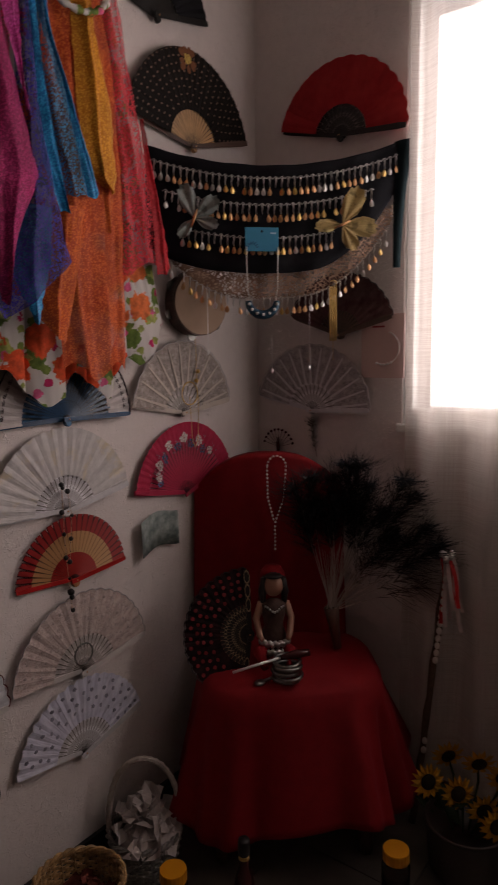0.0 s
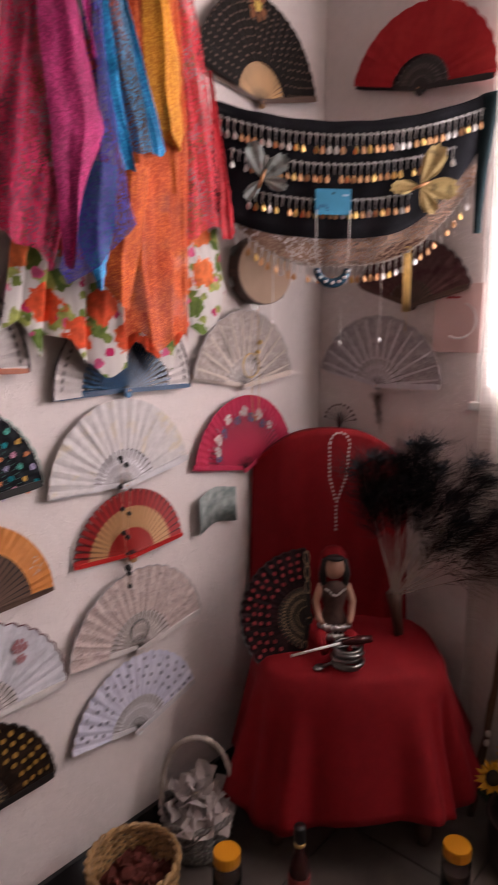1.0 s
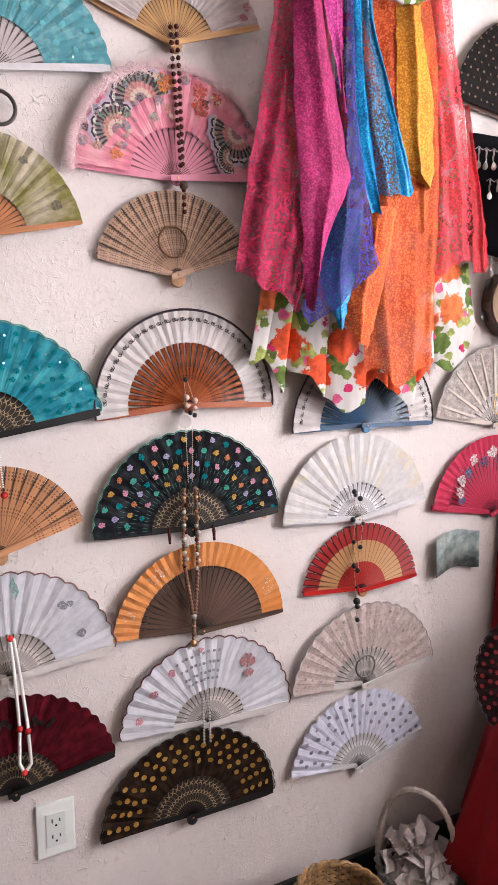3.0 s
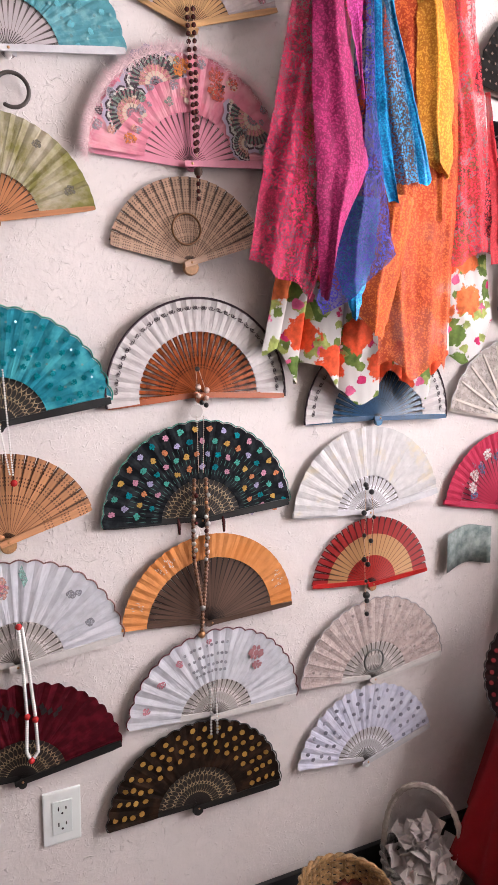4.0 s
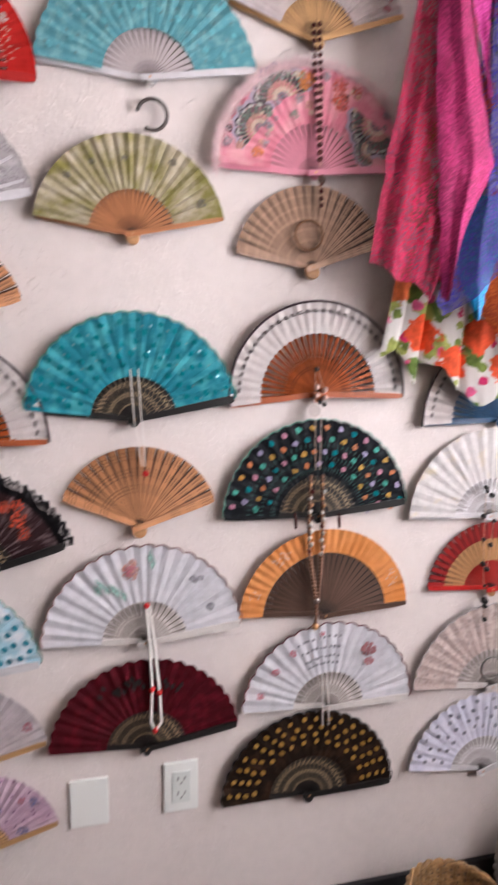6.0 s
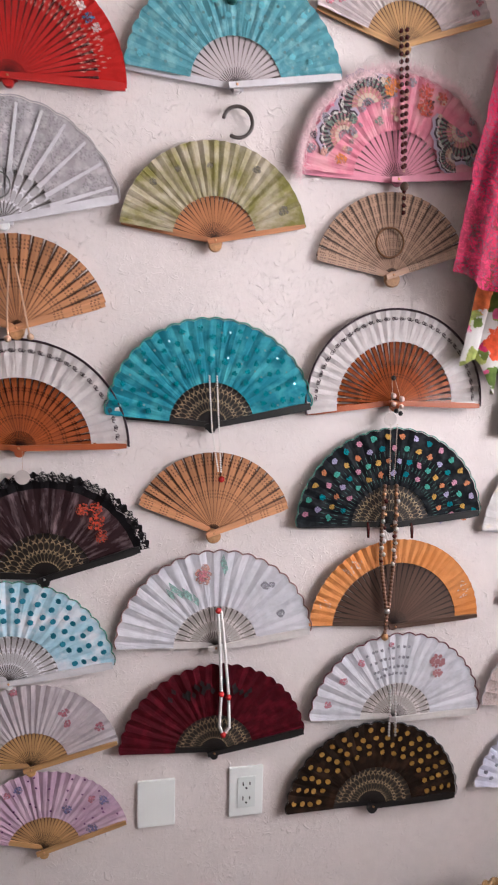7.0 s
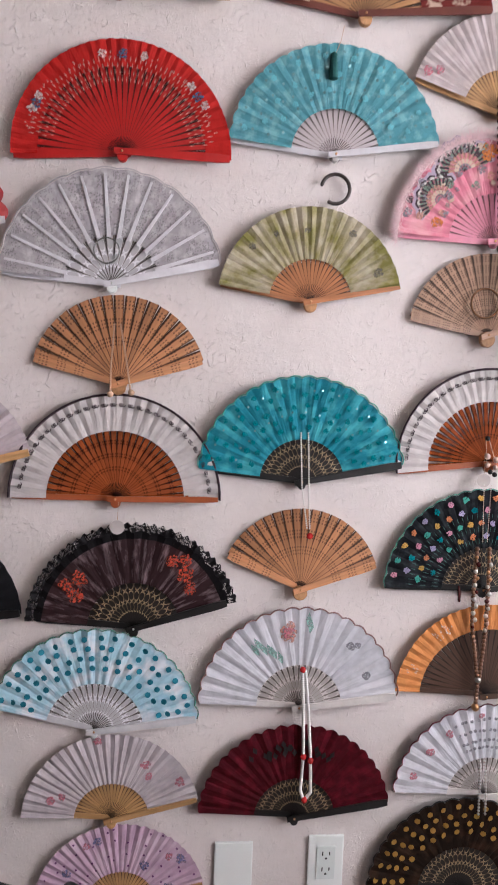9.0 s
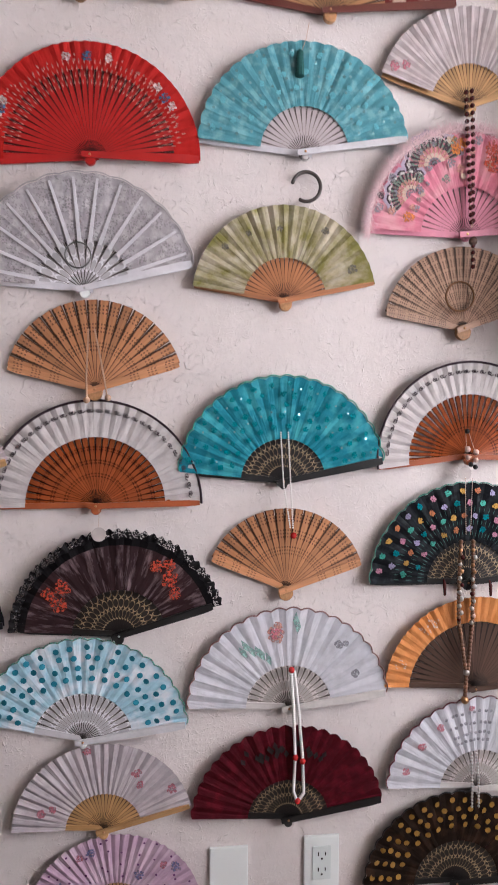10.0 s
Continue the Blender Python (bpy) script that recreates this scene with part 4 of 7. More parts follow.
    add_strokes(f, q, 0.183, [(0.82 + q.uniform(0, 0.12), ang + q.uniform(-3, 3)) for ang in (130, 126, 122, 160, 30, 24) for i in range(8)], 0.0018, 0.007, P_WHITE)
    # dark brown with gold dots
    f, q = hand_fan("opened dark brown fan with gold sequin dots", 0.305, 0.333, 0.189, 178.8, 1.5, 21, M_BLACKGOLD, leaf("dark_brown_net", (0.016, 0.009, 0.006), (0.035, 0.018, 0.011), print_scale=30), 0.46, guard=M_BLACK, scallop=0.004, trim="scallop", trim_mat=M_BLACK, wave=0.5, head=M_BLACK, head_r=0.011)
    add_spots(f, q, 0.189, [(0.92, 18), (0.83, 17), (0.74, 16), (0.65, 14)], 176, 5, 0.0059, S_GOLD, jitter=1.2)
    # white and cream
    f, q = hand_fan("opened white silk fan with cream gilt streaks", 0.705, 0.922, 0.190, 177.8, 10.9, 19, M_WHITESTICK, leaf("white_cream_silk", (0.58, 0.555, 0.55), (0.62, 0.53, 0.38), print_at=0.62, soft=0.08, streak=0.3), 0.43, guard=P_RIB, wave=0.15, head=M_WHITE_PLASTIC, head_r=0.006)
    # small red and natural wooden fan
    mr, nr_, lr, br_ = mat("red_and_natural_slats", 0.45)
    uv = nr_.new("ShaderNodeUVMap")
    sp = nr_.new("ShaderNodeSeparateXYZ")
    lr.new(uv.outputs[0], sp.inputs[0])
    rr = ramp(nr_, [(0.0, (0.36, 0.02, 0.015)), (0.46, (0.5, 0.27, 0.12)), (0.76, (0.33, 0.02, 0.02))], "CONSTANT")
    lr.new(sp.outputs[1], rr.inputs[0])
    lr.new(rr.outputs[0], br_.inputs["Base Color"])
    hand_fan("small opened wooden fan in red and natural bands", 0.721, 0.757, 0.152, 176.4, 5.5, 26, mr, None, head=M_TAN, head_r=0.010, guard=M_RED, tip=0.2, guard_w=0.010)
    # brown lace
    f, q = hand_fan("opened beige lace fan on pale openwork sticks", 0.736, 0.526, 0.194, 174.9, 8.4, 19, M_IVORYSTICK, leaf("beige_lace", (0.50, 0.40, 0.37), (0.58, 0.49, 0.46), lace=0.25, print_scale=60, lace_scale=300), 0.46, guard=ivs, scallop=0.004, wave=0.35, trim="scallop", trim_mat=P_GREYLACE, head=ivs, head_r=0.006)
    add_spots(f, q, 0.194, [(0.9, 14), (0.78, 13), (0.66, 11)], 170, 22, 0.004, plain("lace_motif", (0.36, 0.30, 0.29), 0.8), "lace_motif", jitter=3, sides=5)
    # lavender white with grey motifs
    f, q = hand_fan("opened lavender white fan with grey sequin motifs", 0.725, 0.323, 0.187, 171.5, 15, 19, M_WHITESTICK, leaf("lavender_silk", (0.62, 0.62, 0.74), (0.68, 0.68, 0.78), print_scale=20), 0.44, guard=P_RIB, scallop=0.003, wave=0.35, head=M_WHITE_PLASTIC, head_r=0.007)
    add_spots(f, q, 0.187, [(0.92, 12), (0.82, 13), (0.71, 12), (0.6, 11)], 168, 14, 0.0056, plain("grey_sequin", (0.25, 0.25, 0.32), 0.4), jitter=2, sides=5)
    # magenta
    f, q = hand_fan("opened magenta wooden fan painted with white and blue flowers", 1.111, 0.893, 0.196, 171, 21, 28, plain("magenta_lacquer", (0.46, 0.03, 0.075), 0.4), leaf("magenta_paper", (0.46, 0.035, 0.08)), 0.76, full=0.8, depth=0.0015)
    add_flowers(f, q, 0.196, [(0.72, 140, 0.016), (0.8, 118, 0.016), (0.8, 95, 0.016), (0.76, 72, 0.016), (0.66, 152, 0.014), (0.72, 50, 0.014)], P_WHITE, 9)
    add_flowers(f, q, 0.196, [(0.70, 130, 0.014), (0.70, 106, 0.014), (0.70, 84, 0.014), (0.66, 62, 0.014), (0.60, 158, 0.012)], P_BLUE, 9)
    add_strokes(f, q, 0.196, [(0.62 + q.uniform(0, 0.24), q.uniform(40, 160)) for i in range(50)], 0.003, 0.008, P_GREY)
    # grey lace fans near the corner
    hand_fan("opened grey lace fan with pale ribs", 1.106, 1.115, 0.190, 170.5, 7.8, 12, M_IVORYSTICK, lace_ivory, 0.4, ribs=P_IVORYRIB, guard=P_IVORYRIB, depth=0.0008, scallop=0.004, wave=0.35, trim="scallop", trim_mat=P_GREYLACE)
    hand_fan("opened white lace fan with pale ribs", 0.208, 1.103, 0.191, 167.5, 2.1, 14, M_WHITESTICK, lace_grey, 0.42, wall="B", ribs=P_LIGHTRIB, guard=P_LIGHTRIB, depth=0.0008, scallop=0.004, wave=0.35, trim="scallop", trim_mat=P_GREYLACE)
    # black dotted fan with orange flower
    f, q = hand_fan("opened black dotted fabric fan on natural wooden sticks", 1.169, 1.815, 0.235, 172, 14.8, 22, M_YELLOWWOOD, leaf("black_cotton", (0.014, 0.011, 0.010)), 0.38, guard=M_BROWNWOOD, depth=0.002, head=M_TAN, head_r=0.008)
    add_spots(f, q, 0.235, [(0.46 + 0.075 * k, 12 + 3 * k) for k in range(8)], 171, 14, 0.0034, plain("dot_tan", (0.2, 0.13, 0.1), 0.7), "printed_dot", jitter=0.3, sides=4)
    add_flowers(f, q, 0.235, [(0.88, 97, 0.034)], plain("dull_orange", (0.22, 0.085, 0.04), 0.7), 9)
    add_flowers(f, q, 0.235, [(0.88, 97, 0.016)], P_YELLOW, 7, y=-0.0105)
    hand_fan("opened black fabric fan", 1.045, 2.09, 0.19, 172, 14, 20, M_BLACK, leaf("black_silk", (0.015, 0.015, 0.018)), 0.4, head=M_BLACK)
    hand_fan("opened black fabric fan", -0.745, 0.872, 0.192, 168, 6, 20, M_BLACK, leaf("black_silk_plain", (0.012, 0.012, 0.014)), 0.4, guard=M_BLACK)
    # east wall red fans
    rd = leaf("red_silk", (0.42, 0.025, 0.03), (0.48, 0.04, 0.04), print_scale=7)
    hand_fan("opened red silk fan on black carved sticks", 0.298, 1.856, 0.197, 166, -4.1, 15, carved("black_carved", (0.02, 0.018, 0.018), (0.12, 0.1, 0.1)), rd, 0.4, wall="B", guard=M_BLACK, scallop=0.004, wave=0.4, head=M_BLACK)
    hand_fan("opened dusky red lace fan hung askew", 0.30, 1.32, 0.17, 160, 16, 15, M_BROWNWOOD, leaf("dusky_red_lace", (0.15, 0.075, 0.075), (0.10, 0.04, 0.045), print_scale=30), 0.4, wall="B", scallop=0.004, trim="scallop", trim_mat=M_BLACK)
    # fans high up and at the margin
    f, q = hand_fan("opened maroon printed fan on scalloped wooden sticks", 0.03, 1.983, 0.233, 172, 6, 17, M_TAN, leaf("maroon_print", (0.14, 0.02, 0.018), (0.5, 0.38, 0.3), print_scale=26, print_at=0.56, soft=0.03), 0.44, guard=plain("maroon_lacquer", (0.13, 0.03, 0.02), 0.4), head=M_TAN, head_r=0.012, wave=0.2)
    hand_fan("opened red scalloped fan with a white guard", -0.775, 1.57, 0.19, 170, 6, 16, M_WHITESTICK, leaf("coral_silk", (0.45, 0.06, 0.06), (0.5, 0.1, 0.1)), 0.42, guard=P_RIB, scallop=0.008)


build_fans()


# ---- the hanging dress and scarves ----
def sample(poly, v):
    """A point at share v of a polyline's height."""
    z = poly[0][1] + (poly[-1][1] - poly[0][1]) * v
    for (x0, z0), (x1, z1) in zip(poly, poly[1:]):
        if z >= z1 - 1e-9:
            k = (z0 - z) / (z0 - z1)
            return Vector((x0 + (x1 - x0) * k, 0, z))
    return Vector((poly[-1][0], 0, poly[-1][1]))


def draped(name, label, left, right, y0, folds, amp, material, hem=0.0, hem_waves=3, seed=0, bulge=0.02, category="scarf", nu=110, nv=80, sag=0.0):
    """A hanging cloth lofted between its two side edges: sharp pinched folds that wander and fan out downwards, with a crumpled skin."""
    bm = bmesh.new()
    rows = []
    for j in range(nv + 1):
        v = j / nv
        a, b = sample(left, v), sample(right, v)
        row = []
        for i in range(nu + 1):
            u = i / nu
            p = a.lerp(b, u)
            wander = 0.35 * noise.noise((u * 2.2, v * 1.6, seed)) + 0.10 * math.sin(3 * v + seed)
            ph = 2 * math.pi * (folds * u + wander) + seed
            crest = 1 - abs(math.sin(ph * 0.5)) ** 1.5 * 2
            second = math.sin(2.3 * ph + 1.3 * seed) * noise.noise((u * 3, v * 2.5, seed + 4))
            y = y0 - 0.42 * amp * (0.45 + 0.55 * v) * (crest + 0.5 * second) - bulge * math.sin(math.pi * u) + 0.004 * noise.noise((p.x * 22, p.z * 14, seed)) + 0.0018 * noise.noise((p.x * 60, p.z * 45, seed))
            edge = 0.004 * noise.noise((v * 16, seed, 3.0)) * (abs(u - 0.5) * 2) ** 4
            z = p.z + hem * v ** 6 * math.sin(2 * math.pi * hem_waves * u + seed) - sag * v ** 5 * math.sin(math.pi * u)
            row.append(bm.verts.new((p.x + edge + 0.006 * v * math.sin(ph * 0.5), min(y, -0.022), z)))
        rows.append(row)
    for r, s in zip(rows, rows[1:]):
        for i in range(nu):
            bm.faces.new((r[i], r[i + 1], s[i + 1], s[i]))
    t = thing(name, label, category)
    part("cloth", bm, material, t, smooth=True)
    return t


def floral_cloth():
    """White cotton printed with large red and orange blooms, small magenta ones and green leaves."""
    m, n, l, b = mat("floral_cotton", 0.75)
    v = coords(n, l)
    frill = noise_tex(n, l, v, 55, 3)
    vein = noise_tex(n, l, v, 70, 4)
    col = (0.52, 0.495, 0.48)
    for scale, at, off, stops in ((13, 0.30, 3.7, ((0.0, (0.10, 0.16, 0.03)), (0.6, (0.30, 0.34, 0.09)))), (20, 0.20, 9.1, ((0.0, (0.26, 0.30, 0.08)), (0.6, (0.13, 0.18, 0.035)))),
                                  (17, 0.16, 6.2, ((0.0, (0.42, 0.015, 0.09)), (0.6, (0.60, 0.10, 0.22)))), (10, 0.33, 0.6, ((0.0, (0.62, 0.075, 0.022)), (0.55, (0.62, 0.14, 0.04)), (0.85, (0.50, 0.03, 0.05))))):
        mp = n.new("ShaderNodeMapping")
        mp.inputs["Location"].default_value = (off, off * 0.3, off)
        mp.inputs["Scale"].default_value = (1, 0.25, 1)
        l.new(v, mp.inputs[0])
        sep, comb = n.new("ShaderNodeSeparateXYZ"), n.new("ShaderNodeCombineXYZ")
        l.new(mp.outputs[0], sep.inputs[0])
        l.new(sep.outputs[0], comb.inputs[0])
        l.new(sep.outputs[2], comb.inputs[1])
        vo = n.new("ShaderNodeTexVoronoi")
        vo.voronoi_dimensions = "2D"
        vo.inputs["Scale"].default_value = scale
        l.new(comb.outputs[0], vo.inputs["Vector"])
        d = math_node(n, l, "ADD", vo.outputs["Distance"], math_node(n, l, "MULTIPLY", math_node(n, l, "SUBTRACT", frill, 0.5), 0.55))
        r = ramp(n, [(at - 0.015, (1, 1, 1)), (at + 0.015, (0, 0, 0))])
        l.new(d, r.inputs[0])
        pick = ramp(n, list(stops), "CONSTANT")
        l.new(vo.outputs["Color"], pick.inputs[0])
        tone = ramp(n, [(0.35, (0.68, 0.68, 0.68)), (0.65, (1.2, 1.2, 1.2))])
        l.new(vein, tone.inputs[0])
        col = mixc(n, l, r.outputs[0], col, mixc(n, l, 1.0, pick.outputs[0], tone.outputs[0], "MULTIPLY"))
    l.new(col, b.inputs["Base Color"])
    bump(n, l, b, noise_tex(n, l, v, 800, 2), 0.2, 0.001)
    return m


def hem_drop(u):
    """How far the pointed hem of the dress hangs below its mean line."""
    drops = ((0.0, 0.0), (0.065, -0.015), (0.145, 0.055), (0.16, 0.012), (0.22, 0.018), (0.30, 0.065), (0.375, 0.098), (0.455, 0.080), (0.51, 0.028), (0.57, 0.05), (0.67, 0.09), (0.715, 0.04), (0.79, -0.008), (0.86, 0.016), (0.935, -0.008), (1.0, -0.085))
    for (a, p), (b, q) in zip(drops, drops[1:]):
        if u <= b:
            k = (u - a) / (b - a)
            return p + (q - p) * k * k * (3 - 2 * k)
    return drops[-1][1]


def floral_dress():
    fl = floral_cloth()
    t = thing("dress", "white floral cotton dress with red and orange blossoms, on a hanger", "dress")
    left, right = [(0.58, 2.1), (0.55, 1.95), (0.475, 1.55), (0.42, 1.262)], [(0.845, 2.1), (0.88, 1.95), (0.945, 1.6), (0.996, 1.262)]
    creases = (0.075, 0.155, 0.30, 0.46, 0.555, 0.70, 0.80)
    bm = bmesh.new()
    rows = []
    nu, nv = 180, 70
    for j in range(nv + 1):
        v = j / nv
        a, b = sample(left, v), sample(right, v)
        row = []
        for i in range(nu + 1):
            u = i / nu
            p = a.lerp(b, u)
            y = -0.052 - 0.020 * math.sin(math.pi * u)
            for k, c in enumerate(creases):
                w = u - c - 0.012 * math.sin(4 * v + k)
                y += (0.030 if w > 0 else 0.012) * (0.35 + 0.65 * v) * math.exp(-abs(w) / (0.045 if w > 0 else 0.012)) * (1 if k % 2 else 0.8)
            y += 0.004 * noise.noise((u * 14, v * 9, 2.0)) + 0.0025 * noise.noise((u * 34, v * 22, 5.0))
            row.append(bm.verts.new((p.x, min(y, -0.022), p.z - hem_drop(u) * v ** 5)))
        rows.append(row)
    for r, q in zip(rows, rows[1:]):
        for i in range(nu):
            bm.faces.new((r[i], r[i + 1], q[i + 1], q[i]))
    part("cloth", bm, fl, t, smooth=True)
    neck = [(0.70 + 0.10 * math.cos(a), -0.118 - 0.012 * math.sin(-a), 2.03 + 0.088 * math.sin(a)) for a in [math.pi + math.pi * i / 30 for i in range(31)]]
    part("collar", tube(bmesh.new(), neck, [0.007 + 0.0025 * math.sin(i * 2.1) for i in range(31)], 8), fl, t, "gathered floral neckband", smooth=True)
    part("hanger", tube(bmesh.new(), [(0.50, -0.06, 2.10), (0.6, -0.055, 2.145), (0.68, -0.05, 2.17), (0.68, -0.045, 2.21), (0.695, -0.03, 2.235), (0.71, -0.006, 2.22)], 0.003, 6), M_SILVER, t)
    part("hanger", tube(bmesh.new(), [(0.86, -0.06, 2.10), (0.77, -0.055, 2.145), (0.682, -0.05, 2.172)], 0.003, 6), M_SILVER, t)


def scarves():
    draped("scarf", "sheer orange lace skirt layer hung over the dress", [(0.64, 2.05), (0.65, 1.9), (0.655, 1.65), (0.655, 1.42), (0.665, 1.235)], [(0.80, 2.05), (0.84, 1.9), (0.855, 1.65), (0.85, 1.42), (0.842, 1.235)], -0.082, 3, 0.009, cloth("orange_lace", (0.68, 0.13, 0.022), (0.54, 0.06, 0.012), 0.22, 230, sheer=0.86), 0.02, 1.5, 0.4)
    draped("scarf", "bright orange lace scarf tip", [(0.648, 1.57), (0.640, 1.50), (0.602, 1.405), (0.60, 1.335)], [(0.725, 1.57), (0.715, 1.50), (0.675, 1.34), (0.660, 1.288)], -0.100, 2.0, 0.006, cloth("bright_orange_lace", (0.68, 0.15, 0.018), (0.48, 0.06, 0.01), 0.1, 230), 0.008, 1, 2.0)
    draped("scarf", "sheer coral red lace shawl", [(0.755, 2.1), (0.77, 1.93), (0.812, 1.74), (0.812, 1.45)], [(0.86, 2.1), (0.888, 1.93), (0.948, 1.70), (0.99, 1.49)], -0.070, 3.2, 0.010, cloth("coral_lace", (0.66, 0.05, 0.075), (0.52, 0.025, 0.04), 0.30, 220, sheer=0.84), 0.010, 1.5, 2.2)
    draped("scarf", "crimson lace scarf end over the coral shawl", [(0.905, 1.80), (0.925, 1.68), (0.938, 1.58), (0.945, 1.455)], [(0.918, 1.80), (0.955, 1.68), (0.982, 1.58), (1.002, 1.475)], -0.085, 1.4, 0.006, cloth("crimson_lace", (0.52, 0.010, 0.022), (0.40, 0.006, 0.014), 0.15, 220, sheer=0.95), 0.004, 1, 1.1, 0.006)
    draped("scarf", "amber orange lace scarf end", [(0.735, 1.9), (0.745, 1.7), (0.752, 1.60), (0.765, 1.535)], [(0.795, 1.9), (0.812, 1.72), (0.815, 1.62), (0.803, 1.53)], -0.099, 1.2, 0.005, cloth("amber_lace", (0.62, 0.14, 0.015), (0.48, 0.07, 0.008), 0.15, 220, sheer=0.92), 0.0, 1, 0.7, 0.008)
    draped("scarf", "golden yellow lace scarf", [(0.70, 2.08), (0.708, 1.93), (0.716, 1.73), (0.735, 1.64), (0.783, 1.618)], [(0.75, 2.08), (0.768, 1.93), (0.804, 1.79), (0.811, 1.65), (0.80, 1.612)], -0.104, 2.0, 0.008, cloth("yellow_lace", (0.74, 0.33, 0.03), (0.58, 0.20, 0.012), 0.10, 240, sheer=0.97), 0.004, 1, 0.9)
    sequin = cloth("blue_sequin_lace", (0.0, 0.33, 0.62), (0.0, 0.16, 0.40), 0.0, 240, 0.35, 0.08)
    draped("scarf", "sheer sky blue net scarf", [(0.60, 2.0), (0.608, 1.88), (0.618, 1.74), (0.650, 1.585)], [(0.64, 2.0), (0.66, 1.88), (0.71, 1.73), (0.735, 1.595)], -0.104, 2.4, 0.008, cloth("sheer_blue_net", (0.06, 0.20, 0.33), (0.03, 0.11, 0.2), 0.3, 230, sheer=0.80), 0.004, 1.5, 0.2)
    draped("scarf", "sky blue sequined scarf edge", [(0.592, 2.0), (0.602, 1.83), (0.614, 1.64), (0.653, 1.552)], [(0.615, 2.0), (0.632, 1.81), (0.662, 1.66), (0.682, 1.558)], -0.116, 1.3, 0.006, sequin, 0.004, 1, 0.5, 0.008)
    draped("scarf", "sky blue sequined scarf edge", [(0.612, 2.0), (0.626, 1.90), (0.690, 1.717), (0.718, 1.592)], [(0.638, 2.0), (0.652, 1.90), (0.712, 1.73), (0.755, 1.602)], -0.116, 1.0, 0.006, sequin, 0.004, 1, 1.9, 0.008)
    draped("scarf", "indigo purple sheer lace scarf", [(0.552, 2.05), (0.56, 1.89), (0.562, 1.70), (0.545, 1.52), (0.492, 1.36), (0.508, 1.334)], [(0.588, 2.05), (0.598, 1.89), (0.612, 1.71), (0.640, 1.57), (0.668, 1.455), (0.655, 1.440)], -0.122, 2.2, 0.009, cloth("indigo_lace", (0.036, 0.024, 0.22), (0.018, 0.012, 0.12), 0.22, 230, sheer=0.88), 0.004, 1, 1.7)
    draped("scarf", "blue sequined lace end beneath the indigo scarf", [(0.535, 1.56), (0.535, 1.46), (0.55, 1.40), (0.585, 1.335)], [(0.64, 1.56), (0.632, 1.46), (0.612, 1.39), (0.60, 1.33)], -0.106, 1.4, 0.005, sequin, 0.003, 1, 2.6, 0.006)
    draped("scarf", "raspberry red lace shawl", [(0.462, 2.1), (0.44, 1.87), (0.417, 1.73), (0.393, 1.614), (0.364, 1.43)], [(0.56, 2.1), (0.565, 1.87), (0.575, 1.70), (0.57, 1.56), (0.498, 1.364)], -0.108, 3.4, 0.010, cloth("raspberry_lace", (0.50, 0.016, 0.085), (0.35, 0.009, 0.058), 0.25, 240, sheer=0.90), 0.004, 2, 0.0)
    draped("scarf", "magenta lace scarf with a pointed end", [(0.475, 2.1), (0.464, 1.87), (0.470, 1.69), (0.487, 1.50), (0.493, 1.366)], [(0.515, 2.1), (0.532, 1.876), (0.572, 1.706), (0.598, 1.607), (0.550, 1.50), (0.507, 1.366)], -0.138, 1.4, 0.008, cloth("magenta_lace", (0.46, 0.022, 0.145), (0.27, 0.009, 0.085), 0.08, 235), 0.004, 2, 1.4)
    draped("scarf", "narrow violet pink lace scarf end", [(0.512, 2.08), (0.517, 1.88), (0.545, 1.785), (0.562, 1.715)], [(0.552, 2.08), (0.560, 1.887), (0.564, 1.80), (0.568, 1.712)], -0.152, 1.4, 0.005, cloth("violet_lace", (0.60, 0.05, 0.30), (0.36, 0.02, 0.16), 0.05, 220), 0.0, 1, 0.3, 0.0)


def dress():
    floral_dress()
    scarves()


dress()


# ---- sockets ----
def wall_plate(x0, x1, z0, z1, socket):
    t = thing("power_outlet" if socket else "blank_plate", "white plastic double power outlet on the wall" if socket else "blank white plastic cover plate on the wall", "outlet")
    part("plate", block((x0, -0.0065, z0), (x1, -0.0005, z1), 0.003), M_WHITE_PLASTIC, t)
    if not socket:
        return
    cx, cz = (x0 + x1) / 2, (z0 + z1) / 2
    part("insert", block((cx - 0.0185, -0.0085, cz - 0.034), (cx + 0.0185, -0.006, cz + 0.034), 0.001), plain("insert_plastic", (0.68, 0.72, 0.70), 0.35, 0, 15, 0.04), t)
    for dz in (-0.016, 0.016):
        for dx, h in ((-0.007, 0.008), (0.007, 0.0065)):
            part("slot", block((cx + dx - 0.0011, -0.0092, cz + dz - h / 2 + 0.003), (cx + dx + 0.0011, -0.0082, cz + dz + h / 2 + 0.003)), M_DARK, t)
        part("slot", lathe(bmesh.new(), [(0.0, 0), (0.0022, 0), (0.0022, 0.001), (0, 0.001)], 10), M_DARK, t, m=pose(cx, -0.0082, cz + dz - 0.007, 90, 0, 0))


wall_plate(-0.002, 0.069, 0.332, 0.441, True)
wall_plate(-0.187, -0.112, 0.330, 0.431, False)


# ---- jewellery hung on the fans ----
def strand(name, label, lines, material, r, step, cord=None, extra=(), category="necklace", squash=(1, 1, 1)):
    """Beads threaded along lines; extra: (place, radius, material, part name)."""
    t = thing(name, label, category)
    me = bead_mesh("bead", material, r, squash)
    for line in lines:
        part("cord", tube(bmesh.new(), line, 0.0006, 4), cord or M_CORD, t)
        for p in along(line, step):
            part("bead", me, material, t, m=Matrix.Translation(p))
    for p, rad, mm, nm in extra:
        part(nm, ball(bmesh.new(), (0, 0, 0), rad), mm, t, m=Matrix.Translation(p), smooth=True)
    return t


